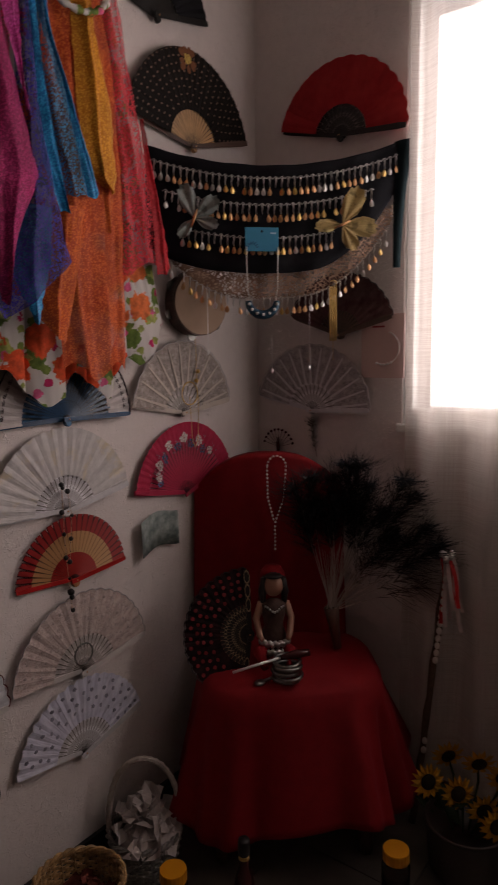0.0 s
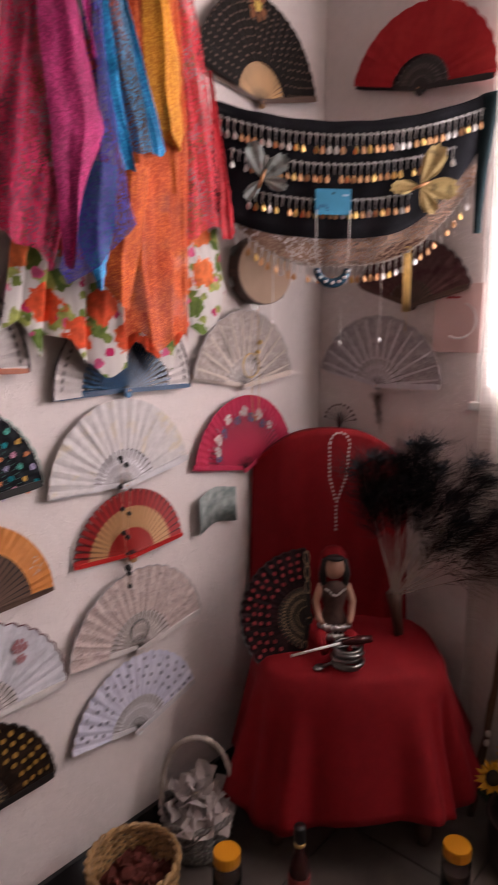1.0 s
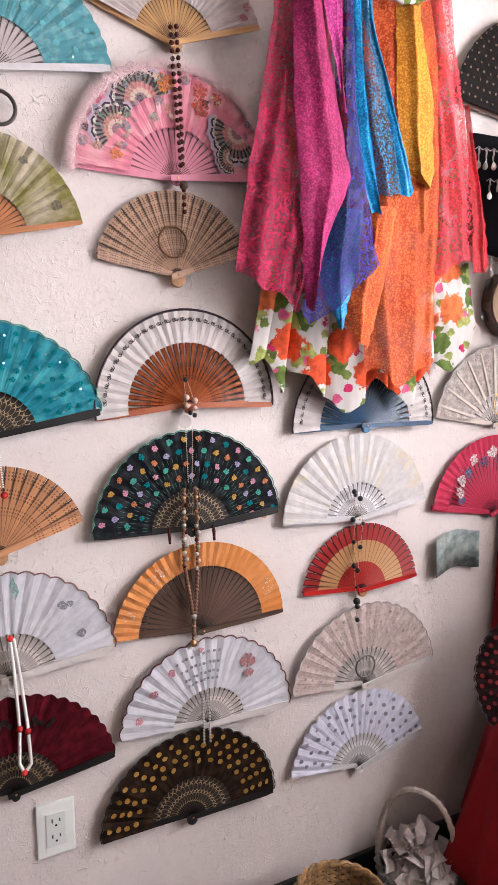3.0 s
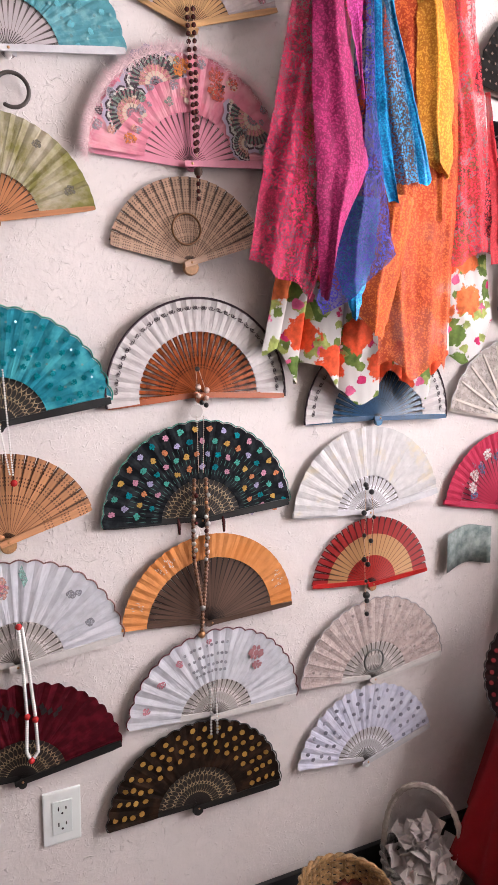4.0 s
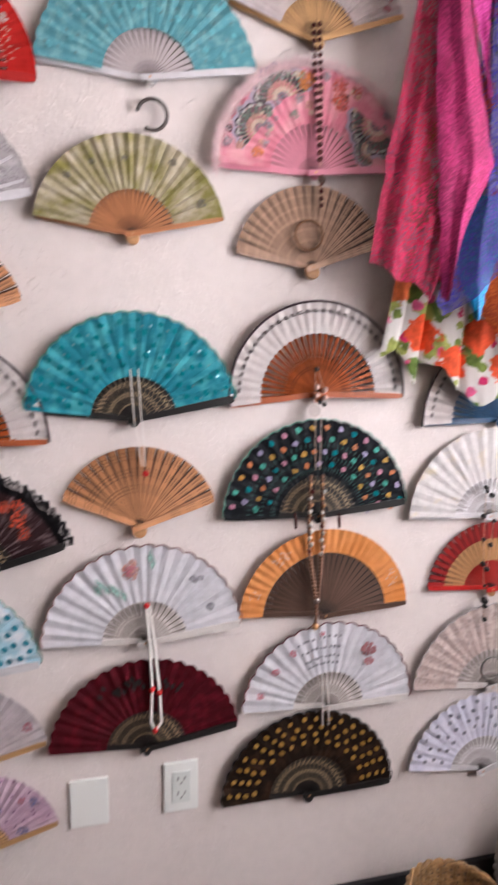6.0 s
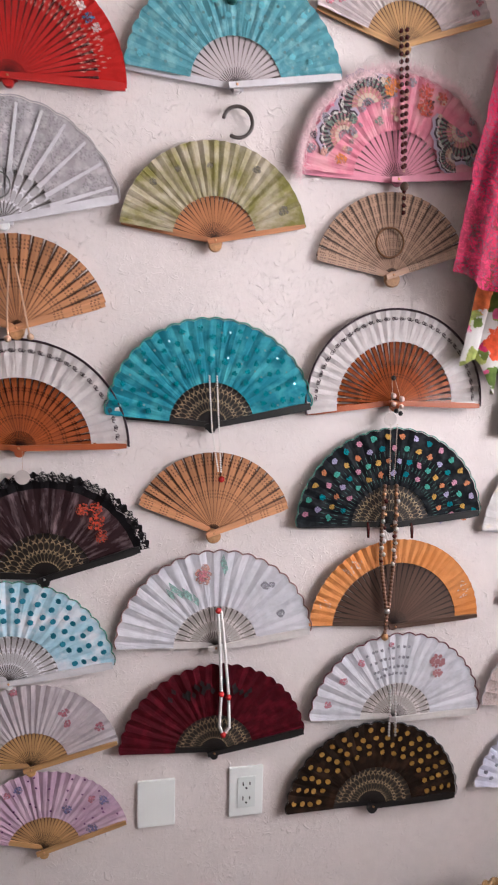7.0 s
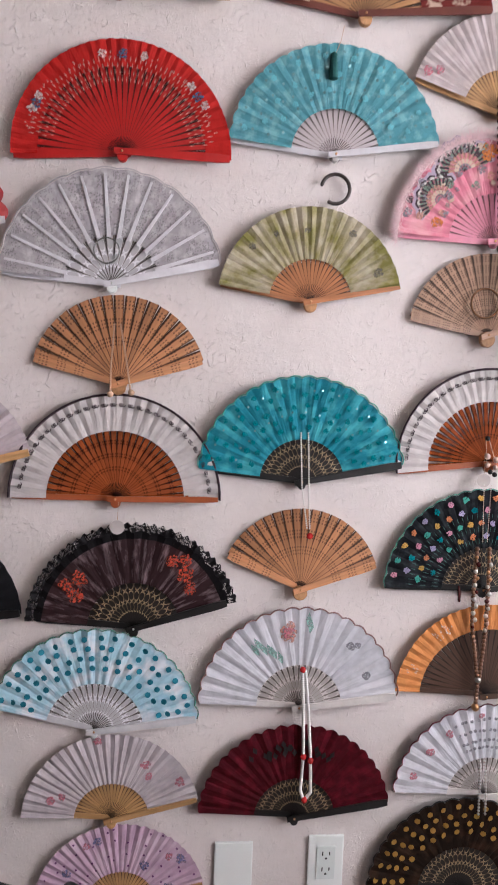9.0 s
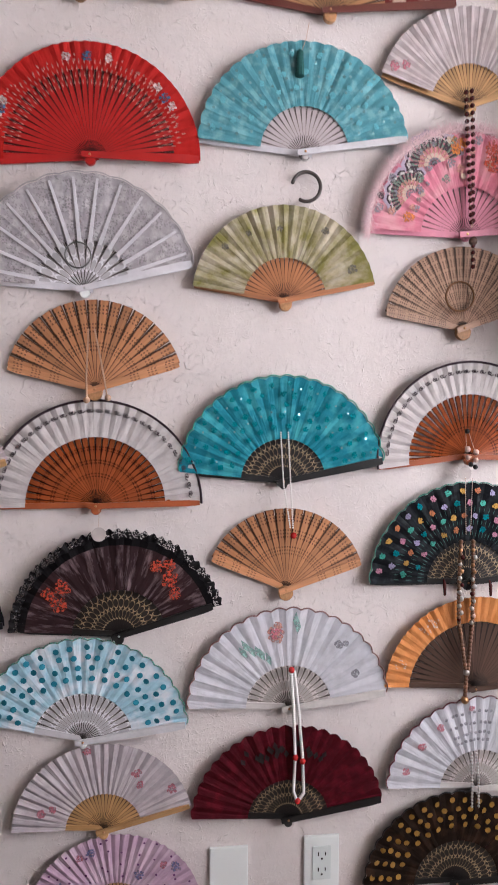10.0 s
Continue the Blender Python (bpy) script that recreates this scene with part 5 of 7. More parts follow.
def bangle(label, x, z, r, wire, material, a0=0, a1=360, wall="A", y=-0.024, ry=0.0):
    t = thing("bangle", label, "bracelet", wall_pose(x, z, wall, -y) @ pose(0, 0, 0, ry, 0, 0))
    if a1 - a0 >= 360:
        part("hoop", tube(bmesh.new(), arc(0, 0, r, 0, 360, 41)[:-1], wire, 7, True), material, t, smooth=True)
    else:
        part("hoop", tube(bmesh.new(), arc(0, 0, r, a0, a1, 36), wire, 7), material, t, smooth=True)
        for a in (a0, a1):
            part("end_knob", ball(bmesh.new(), (r * math.cos(radians(a)), 0, r * math.sin(radians(a))), wire * 1.05), material, t, smooth=True)


def tag(x, z, y=-0.027, r=0.013):
    t = thing("price_tag", "small round white card tag on a thread", "tag")
    part("card", lathe(bmesh.new(), [(0, -0.0004), (r, -0.0004), (r, 0.0004), (0, 0.0004)], 22), M_PAPER, t, m=pose(x, y, z, 90, 0, 0))
    part("thread", tube(bmesh.new(), [(x, y, z + r - 0.002), (x + 0.001, y + 0.004, z + r + 0.04)], 0.0005, 4), M_CORD, t)


Y = -0.03
M_BONE = plain("bone", (0.6, 0.42, 0.36), 0.35, 0, 60)
strand("rosary", "dark red bead rosary draped over two fans", [[(0.28, Y, 1.852), (0.284, Y, 1.787), (0.29, Y, 1.712), (0.297, Y, 1.612)], [(0.291, Y, 1.855), (0.295, Y, 1.787), (0.297, Y, 1.712), (0.3, Y, 1.612)], [(0.301, Y, 1.58), (0.302, Y, 1.532)]],
       M_BEAD_DARK, 0.0045, 0.0128, None, [((0.301, Y, 1.588), 0.0085, M_BROWNWOOD, "medallion")], "rosary")
strand("necklace", "pearl bead strands over a teal fan with a red charm", [[(-0.056, Y, 1.236), (-0.05, Y, 1.139), (-0.037, Y, 1.059)], [(-0.042, Y, 1.236), (-0.037, Y, 1.139), (-0.032, Y, 1.059)]], M_PEARL, 0.0019, 0.0042, None, [((-0.031, Y, 1.045), 0.006, M_BEAD_RED, "charm")])
strand("necklace", "white twisted cord necklace with red beads", [[(-0.034, Y, 0.789), (-0.029, Y, 0.719), (-0.025, Y, 0.619), (-0.028, Y, 0.551), (-0.02, Y, 0.53), (-0.008, Y, 0.547), (-0.011, Y, 0.619), (-0.02, Y, 0.719), (-0.028, Y, 0.789)]],
       M_PEARL, 0.0036, 0.0042, None, [((-0.025, Y - 0.002, 0.619), 0.006, M_BEAD_RED, "red_bead"), ((-0.011, Y - 0.002, 0.611), 0.006, M_BEAD_RED, "red_bead"), ((-0.02, Y - 0.002, 0.533), 0.006, M_BEAD_RED, "red_bead"), ((-0.033, Y, 0.789), 0.006, M_BEAD_RED, "red_bead")])
rnd = random.Random(31)
neck = strand("necklace", "brown and silver bead necklace over black and orange fans", [[(0.2925, Y, 1.026), (0.2905, Y, 0.956), (0.2915, Y, 0.876), (0.3085, Y, 0.771)], [(0.3165, Y, 1.026), (0.3185, Y, 0.956), (0.3195, Y, 0.876), (0.3125, Y, 0.771)], [(0.3105, Y, 0.771), (0.3085, Y, 0.718)]],
       M_BEAD_BROWN, 0.0046, 0.0078, None, [((0.3105, Y, 0.769), 0.0065, M_SILVER, "silver_bead"), ((0.3085, Y, 0.714), 0.008, M_COPPER, "charm")])
for bx, bz in [(0.2915 + 0.004 * (k % 2), 0.875 + 0.0135 * k) for k in range(11)] + [(0.3165 + 0.004 * (k % 2), 0.868 + 0.0142 * k) for k in range(11)]:
    part("accent_bead", ball(bmesh.new(), (0, 0, 0), rnd.uniform(0.0038, 0.0052)), rnd.choice((M_BEAD_DARK, M_SILVER, M_BONE, M_COPPER)), neck, m=Matrix.Translation((bx, Y - 0.002, bz)), smooth=True)
for bx, bz in ((0.262, 0.953), (0.354, 0.949)):
    part("drop_bead", tube(bmesh.new(), [(bx, Y + 0.004, bz), (bx, Y, bz - 0.010), (bx + 0.001, Y, bz - 0.030)], [0.0018, 0.0036, 0.0026], 7), M_BEAD_DARK, neck, smooth=True)
strand("necklace", "silver bead strand over a white fan", [[(0.325, Y, 0.605), (0.328, Y, 0.55), (0.329, Y, 0.495)], [(0.335, Y, 0.605), (0.341, Y, 0.55), (0.343, Y, 0.492)]], M_SILVER, 0.0028, 0.0068)
strand("necklace", "fine silver chain on a black fan", [[(0.298, Y, 1.149), (0.302, Y, 1.039)], [(0.312, Y, 1.149), (0.311, Y, 1.039)]], M_SILVER, 0.0011, 0.004)
strand("necklace", "thin cord with black crystal beads over two fans", [[(0.686, Y, 0.988), (0.688, Y, 0.923), (0.687, Y, 0.873), (0.693, Y, 0.773), (0.699, Y, 0.693)], [(0.702, Y, 0.97), (0.71, Y, 0.913), (0.705, Y, 0.86), (0.699, Y, 0.803)]], M_BLACK, 0.0012, 0.02, None,
       [((bx, Y, bz), br2, M_BLACK, "crystal") for bx, bz, br2 in ((0.686, 0.987, 0.006), (0.689, 0.979, 0.0045), (0.702, 0.97, 0.0062), (0.684, 0.925, 0.0062), (0.711, 0.913, 0.0045), (0.687, 0.874, 0.005), (0.705, 0.86, 0.0055), (0.689, 0.819, 0.0062), (0.699, 0.807, 0.0062), (0.696, 0.769, 0.004), (0.698, 0.736, 0.0085), (0.7, 0.723, 0.006), (0.701, 0.692, 0.0055))])
strand("earring", "pair of carved bone and dark bead earrings", [[(0.296, Y, 1.236), (0.3, Y, 1.191)], [(0.302, Y, 1.236), (0.318, Y, 1.191)]], M_BLACK, 0.001, 0.02, None,
       [((0.301, Y, 1.203), 0.0058, M_BONE, "bone_bead"), ((0.318, Y, 1.197), 0.0058, M_BONE, "bone_bead"), ((0.302, Y, 1.187), 0.005, M_BONE, "bone_bead"), ((0.318, Y, 1.182), 0.005, M_BONE, "bone_bead"), ((0.308, Y, 1.174), 0.005, M_BLACK, "crystal"), ((0.317, Y, 1.169), 0.005, M_BLACK, "crystal"), ((0.299, Y, 1.237), 0.005, M_BLACK, "crystal")], "earring")
strand("cord_loop", "pale cord loop with knots over a wooden fan", [[(-0.397, Y, 1.418), (-0.402, Y, 1.338), (-0.402, Y, 1.295)], [(-0.386, Y, 1.418), (-0.372, Y, 1.338), (-0.366, Y, 1.298)]], M_CORD, 0.0021, 0.0035, None, [((-0.402, Y, 1.295), 0.006, M_CORD, "knot"), ((-0.365, Y, 1.299), 0.006, M_CORD, "knot")], "cord")
strand("necklace", "thin gold chains hung from a grey lace fan", [[(1.115, Y, 1.155), (1.122, Y, 1.04), (1.132, Y, 1.02)], [(1.15, Y, 1.155), (1.145, Y, 1.04), (1.134, Y, 1.02)], [(1.142, Y, 1.33), (1.145, Y, 1.19)]], M_BRASS, 0.0012, 0.004, None, [((1.143, Y, 1.2), 0.006, M_BRASS, "charm"), ((1.15, Y, 1.225), 0.006, M_BRASS, "charm")])
bangle("dark horn open bangle hung on the wall", -0.009, 1.68, 0.026, 0.0034, plain("dark_horn", (0.06, 0.045, 0.04), 0.35, 0, 60), -115, 165, "A", -0.014, 0)
bangle("thin dark bronze bangle on a wooden fan", 0.281, 1.488, 0.027, 0.0022, plain("bronze", (0.2, 0.1, 0.05), 0.35, 0.8))
bangle("thin dark wire bangle with a red bead", -0.414, 1.547, 0.022, 0.0013, M_PEWTER)
bangle("dark pewter bangle on a lace fan", 0.73, 0.573, 0.026, 0.002, M_PEWTER)
bangle("slim gold hoop on a lace fan", 1.122, 1.166, 0.031, 0.0016, M_BRASS)
tag(-0.385, 1.054)
tag(0.298, 1.157)
t = thing("tassel", "dark green thread tassel on an aqua fan", "tassel")
part("threads", lathe(bmesh.new(), [(0.001, 0.024), (0.006, 0.02), (0.007, 0.0), (0.0085, -0.022), (0.004, -0.024)], 10), plain("dark_green_thread", (0.02, 0.09, 0.085), 0.9, 0, 200), t, m=pose(-0.024, -0.022, 1.890))
part("loop", tube(bmesh.new(), [(-0.020, -0.022, 1.914), (-0.012, -0.018, 1.935), (-0.006, -0.012, 1.965)], 0.0007, 4), M_CORD, t)


# ---- hip scarves across the corner ----
P0, P1 = Vector((0.985, -0.02, 0)), Vector((1.452, -0.480, 0))
BDIR = (P1 - P0).normalized()
BN = Vector((-BDIR.y, BDIR.x, 0)) * -1
if BN.x > 0:
    BN = -BN


def belt_z(u):
    return 1.777 + 0.031 * u - 0.232 * u * (1 - u)


def belt_point(u, drop, out=0.0):
    p = P0.lerp(P1, u) + BN * (out + 0.012 * math.sin(math.pi * u))
    return Vector((p.x, p.y, belt_z(u) - drop))


def strip(u0, u1, top, bottom, material, parent, name, out=0.0, nu=60, nv=10, ripple=0.003):
    bm = bmesh.new()
    rows = []
    for j in range(nv + 1):
        rows.append([])
        for i in range(nu + 1):
            u = u0 + (u1 - u0) * i / nu
            d = top(u) + (bottom(u) - top(u)) * j / nv
            rows[-1].append(bm.verts.new(belt_point(u, d, out + ripple * math.sin(u * 40 + d * 30))))
    for a, b in zip(rows, rows[1:]):
        for i in range(nu):
            bm.faces.new((a[i], a[i + 1], b[i + 1], b[i]))
    ob = part(name, bm, material, parent, smooth=True)
    md = ob.modifiers.new("thickness", "SOLIDIFY")
    md.thickness = 0.0016
    return ob


def coin_mesh(name, material):
    """A drop-shaped pendant under a short twisted bead stem."""
    bm = bmesh.new()
    prof = [(0.0, 0.0), (0.0022, -0.004), (0.0052, -0.010), (0.0058, -0.014), (0.0040, -0.0185), (0.0, -0.0205)]
    left = [bm.verts.new((-w, -0.0008, z)) for w, z in prof]
    right = [bm.verts.new((w, -0.0008, z)) for w, z in prof]
    mid = [bm.verts.new((0, -0.0022, z)) for w, z in prof]
    for a in range(len(prof) - 1):
        for p, q in ((left, mid), (mid, right)):
            vs = [p[a], q[a], q[a + 1], p[a + 1]]
            bm.faces.new(vs)
    bmesh.ops.remove_doubles(bm, verts=bm.verts, dist=0.00005)
    me = bpy.data.meshes.new(name)
    bm.to_mesh(me)
    bm.free()
    me.materials.append(material)
    return me


def stem_mesh():
    bm = tube(bmesh.new(), [(0, 0, 0), (0.0008, -0.001, -0.006), (-0.0008, -0.001, -0.012), (0, -0.001, -0.021)], [0.0016, 0.0022, 0.0018, 0.0012], 5)
    me = bpy.data.meshes.new("bead_stem")
    bm.to_mesh(me)
    bm.free()
    me.materials.append(M_SILVER)
    return me


COIN_KINDS = [coin_mesh("coin", m) for m in (M_BRASS, M_COPPER, M_SILVER, M_COPPER)]
STEM = stem_mesh()
BELT_TURN = math.degrees(math.atan2(BDIR.y, BDIR.x))


def coin_row(parent, u0, u1, drop, count, rnd, out):
    """A beaded braid with a pendant at each point."""
    pts = []
    for i in range(count * 2 + 1):
        u = u0 + (u1 - u0) * i / (count * 2)
        pts.append(belt_point(u, drop(u) - (0.006 if i % 2 else 0.0), out + 0.002))
    part("braid", tube(bmesh.new(), pts, 0.0011, 4), M_SILVER, parent, "beaded silver braid")
    me = bead_mesh("braid_bead", M_SILVER, 0.0026)
    for i in range(count):
        u = u0 + (u1 - u0) * (i + 0.5) / count
        p = belt_point(u, drop(u), out + 0.004)
        part("braid_bead", me, M_SILVER, parent, m=Matrix.Translation(p))
        part("bead_stem", STEM, M_SILVER, parent, m=Matrix.Translation(p) @ pose(0, 0, 0, 0, rnd.uniform(-5, 5), BELT_TURN))
        if rnd.random() > 0.06:
            part("coin", rnd.choice(COIN_KINDS), M_BRASS, parent, m=Matrix.Translation(p + Vector((0, 0, -0.021))) @ pose(0, 0, 0, rnd.uniform(-14, 6), rnd.uniform(-8, 8), BELT_TURN + rnd.uniform(-30, 30)))


def belts():
    rnd = random.Random(5)
    t = thing("hip_scarf", "beige crochet hip scarf fringed with drop coins", "scarf")
    net = leaf("crochet_net", (0.36, 0.23, 0.17), lace=0.0)
    n, l = net.node_tree.nodes, net.node_tree.links
    vo = n.new("ShaderNodeTexVoronoi")
    vo.feature = "DISTANCE_TO_EDGE"
    vo.inputs["Scale"].default_value = 120
    l.new(coords(n, l), vo.inputs["Vector"])
    l.new(math_node(n, l, "LESS_THAN", vo.outputs["Distance"], 0.10), n["Principled BSDF"].inputs["Alpha"])
    low = lambda u: 0.325 - 1.0 * max(0, u - 0.6) ** 2 - 0.9 * max(0, 0.35 - u) ** 2
    strip(0.03, 0.97, lambda u: 0.15, low, net, t, "net", -0.012)
    coin_row(t, 0.05, 0.95, low, 38, rnd, -0.010)
    t = thing("hip_scarf", "black velvet hip scarf with three rows of coins", "scarf")
    black = lambda u: 0.262 - 1.15 * max(0, u - 0.62) ** 2 - 0.5 * max(0, 0.2 - u) ** 2
    strip(0.0, 1.0, lambda u: 0.0, black, M_BLACKCLOTH, t, "cloth", 0.0)
    coin_row(t, 0.02, 0.98, lambda u: 0.034, 40, rnd, 0.004)
    coin_row(t, 0.06, 0.88, lambda u: 0.098, 34, rnd, 0.004)
    coin_row(t, 0.12, 0.72, lambda u: 0.178, 25, rnd, 0.004)
    teal = plain("dark_teal_velvet", (0.008, 0.02, 0.024), 0.9, 0, 120)
    bm = bmesh.new()
    rows = []
    for j in range(14):
        v = j / 13
        rows.append([bm.verts.new((WX - 0.022 - 0.006 * math.sin(3 * k + v), -0.462 - k * (0.040 * (1 - v) ** 1.6 + 0.012) - 0.004 * v, 1.805 - 0.315 * v)) for k in (0, 0.33, 0.66, 1)])
    for a, b in zip(rows, rows[1:]):
        for i in range(3):
            bm.faces.new((a[i], a[i + 1], b[i + 1], b[i]))
    ob = part("tie_end", bm, teal, t, "dark teal hanging tie end", smooth=True)
    ob.modifiers.new("thickness", "SOLIDIFY").thickness = 0.004
    # butterflies
    for label, c, u, d, ang, size, col in (("silver grey fabric butterfly with glitter veins", 0, 0.175, 0.148, -35, 0.080, (0.25, 0.29, 0.28)), ("golden glitter fabric butterfly", 1, 0.745, 0.165, 10, 0.095, (0.46, 0.34, 0.15))):
        p = belt_point(u, d, 0.018)
        b = thing("butterfly", label, "ornament", Matrix.Translation(p) @ pose(0, 0, 0, 0, 0, BELT_TURN) @ pose(0, 0, 0, 0, ang, 0))
        wm = leaf("butterfly_wing", col, shade(col, 0.45), print_scale=45, print_at=0.58, soft=0.05, lace=0.15, rough=0.4)
        for a0, ln, wd in ((75, 1.0, 0.42), (5, 0.95, 0.42), (-165, 0.75, 0.36), (-55, 0.75, 0.40)):
            bm = bmesh.new()
            c0 = bm.verts.new((0, -0.004, 0))
            ring = []
            for k in range(15):
                th = -1 + 2 * k / 14
                rr = size * ln * (math.cos(th * 1.25) ** 0.7) * (1 + 0.05 * math.sin(k * 2.6))
                a = radians(a0) + th * wd * 1.3
                ring.append(bm.verts.new((rr * math.cos(a), -0.006 - 0.018 * abs(math.sin(radians(a0))) * rr / size + 0.003 * math.sin(k), rr * math.sin(a))))
            for k in range(14):
                bm.faces.new((c0, ring[k], ring[k + 1]))
            ob = part("wing", bm, wm, b)
            ob.modifiers.new("thickness", "SOLIDIFY").thickness = 0.0008
        part("body", tube(bmesh.new(), [(-0.02, -0.008, -0.014), (0, -0.01, 0), (0.018, -0.008, 0.012)], [0.002, 0.004, 0.002], 7), M_COPPER, b, smooth=True)
    # blue card with a necklace
    p = belt_point(0.43, 0.182, 0.016)
    cm = Matrix.Translation(p) @ pose(0, 0, 0, 0, 0, BELT_TURN)
    c = thing("necklace_card", "bright blue jewellery card holding a chain necklace", "card", cm)
    part("card", block((-0.042, -0.0012, -0.028), (0.042, 0.0, 0.03), 0.0004), plain("blue_card", (0.04, 0.3, 0.5), 0.45, 0, 40, 0.1), c)
    for k in range(7):
        a = radians(10 + 25 * k)
        part("printed_ray", block((-0.0012, -0.0018, 0.009), (0.0012, -0.0011, 0.016)), plain("card_navy", (0.02, 0.1, 0.25), 0.5), c, m=pose(-0.024, 0, -0.02, 0, 90 - math.degrees(a), 0))
    part("hole", lathe(bmesh.new(), [(0, 0), (0.003, 0), (0.003, 0.0006), (0, 0.0006)], 10), M_DARK, c, m=pose(0, -0.0012, 0.02, 90, 0, 0))
    part("writing_bar", block((0.022, -0.0018, 0.014), (0.036, -0.0011, 0.018)), plain("card_white", (0.5, 0.7, 0.8), 0.5), c)
    link = bead_mesh("link", M_SILVER, 0.0023, (0.8, 0.8, 1.4))
    for sx in (-1, 1):
        for q in along([(sx * 0.040, -0.004, -0.02), (sx * 0.038, -0.004, -0.12), (sx * 0.032, -0.004, -0.15)], 0.0055):
            part("link", link, M_SILVER, c, m=Matrix.Translation(q))
    pend = plain("blue_stone", (0.03, 0.1, 0.16), 0.2, 0.3, 120, 0.5)
    part("pendant", tube(bmesh.new(), [(0.036 * math.cos(a), -0.005, -0.150 + 0.034 * math.sin(a)) for a in [math.pi * (1 + i / 16) for i in range(17)]], [0.008 + 0.004 * math.sin(math.pi * i / 16) for i in range(17)], 8), pend, c, "blue stone pendant", smooth=True)
    for k in range(7):
        a = math.pi * (1 + (k + 0.5) / 7)
        part("stone", ball(bmesh.new(), (0.036 * math.cos(a), -0.015, -0.150 + 0.034 * math.sin(a)), 0.004), M_PEARL if k % 2 else M_SILVER, c, smooth=True)
    # gold bar tassel
    p = belt_point(0.71, 0.325, 0.014)
    g = thing("tassel_earring", "long gold rod tassel earring", "earring", Matrix.Translation(p) @ pose(0, 0, 0, 0, 0, BELT_TURN))
    for k in range(4):
        part("rod", tube(bmesh.new(), [(-0.008 + 0.0052 * k, -0.004, 0.012), (-0.007 + 0.005 * k, -0.004, -0.125)], 0.0021, 6), M_BRASS, g, smooth=True)
    part("hook", tube(bmesh.new(), arc(0, 0.02, 0.008, -90, 150, 10, -0.004), 0.001, 5), M_BRASS, g)
    part("chain", tube(bmesh.new(), [(0, -0.004, -0.12), (0.001, -0.004, -0.175)], 0.0006, 4), M_BRASS, g)
    # thin chains hanging below
    for u, d0, d1 in ((0.22, 0.30, 0.46), (0.62, 0.33, 0.50), (0.47, 0.42, 0.50)):
        s = thing("fine_chain", "fine hanging silver chain with a small charm", "necklace")
        part("chain", tube(bmesh.new(), [belt_point(u, d0, 0.004), belt_point(u, d1, 0.004)], 0.0007, 4), M_SILVER, s)
        part("charm", ball(bmesh.new(), belt_point(u, d1 + 0.008, 0.004), 0.005, (1, 0.5, 1.4)), M_SILVER, s, smooth=True)


belts()


# ---- corner walls: drum, cards, feather ----
t = thing("tambourine", "small tambourine with a pale skin head and dark wooden rim", "tambourine", pose(1.145, -0.012, 1.405, 0, 0, -14))
part("head", lathe(bmesh.new(), [(0, 0), (0.080, 0.0), (0.082, 0.003), (0, 0.003)], 36), plain("drum_skin", (0.45, 0.31, 0.22), 0.6, 0, 20, 0.15), t, m=pose(0, -0.05, 0, 90, 0, 0), smooth=False)
part("rim", lathe(bmesh.new(), [(0.080, 0.0), (0.085, 0.0), (0.085, 0.045), (0.080, 0.045), (0.080, 0.0)], 36), M_BROWNWOOD, t, m=pose(0, -0.004, 0, 90, 0, 0))
for a in (20, 80, 150, 200, 260, 320):
    part("jingle", lathe(bmesh.new(), [(0, -0.002), (0.013, -0.001), (0.013, 0.001), (0, 0.002)], 12), M_PEWTER, t, m=pose(0.087 * math.cos(radians(a)), -0.026, 0.087 * math.sin(radians(a)), 0, 90 - a, 0) @ pose(0, 0, 0, 90, 0, 0))
t = thing("postcard", "curled postcard with a hazy grey green lake view", "postcard", pose(1.0, -0.004, 0.808, 0, -2, 0))
bm = bmesh.new()
rows = []
for i in range(13):
    u = i / 12 - 0.5
    rows.append([bm.verts.new((u * 0.145, -0.004 - 0.03 * (u - 0.1) ** 2 * 1.6, w * 0.047 + 0.006 * math.cos(u * 6))) for w in (-1, 0, 1)])
for a, b in zip(rows, rows[1:]):
    for j in range(2):
        bm.faces.new((a[j], b[j], b[j + 1], a[j + 1]))
ob = part("card", bm, leaf("lake_print", (0.17, 0.215, 0.205), (0.36, 0.40, 0.385), print_scale=42, print_at=0.52, soft=0.14), t, smooth=True)
ob.modifiers.new("thickness", "SOLIDIFY").thickness = 0.0006

t = thing("jewellery_packet", "pale pink card packet with a silver hoop necklace", "packet", pose(WX - 0.008, -0.43, 1.287, 0, 0, -90))
part("card", block((-0.063, -0.004, -0.086), (0.063, 0.0, 0.086), 0.001), plain("pink_card", (0.62, 0.44, 0.41), 0.5, 0, 12, 0.08), t)
for k, (w, z) in enumerate(((0.022, 0.062), (0.036, 0.050))):
    part("writing_bar", block((-0.012 - w / 2, -0.0052, z), (-0.012 + w / 2, -0.0042, z + 0.005)), plain("dull_red_ink", (0.35, 0.05, 0.05), 0.6), t)
part("hoop", tube(bmesh.new(), arc(0.005, -0.005, 0.045, -120, 70, 26, -0.007), 0.0016, 6), M_SILVER, t, smooth=True)
for k in range(5):
    part("stone", ball(bmesh.new(), (0.005 + 0.045 * math.cos(radians(-115 + 14 * k)), -0.009, -0.005 + 0.045 * math.sin(radians(-115 + 14 * k))), 0.004), M_SILVER, t, smooth=True)

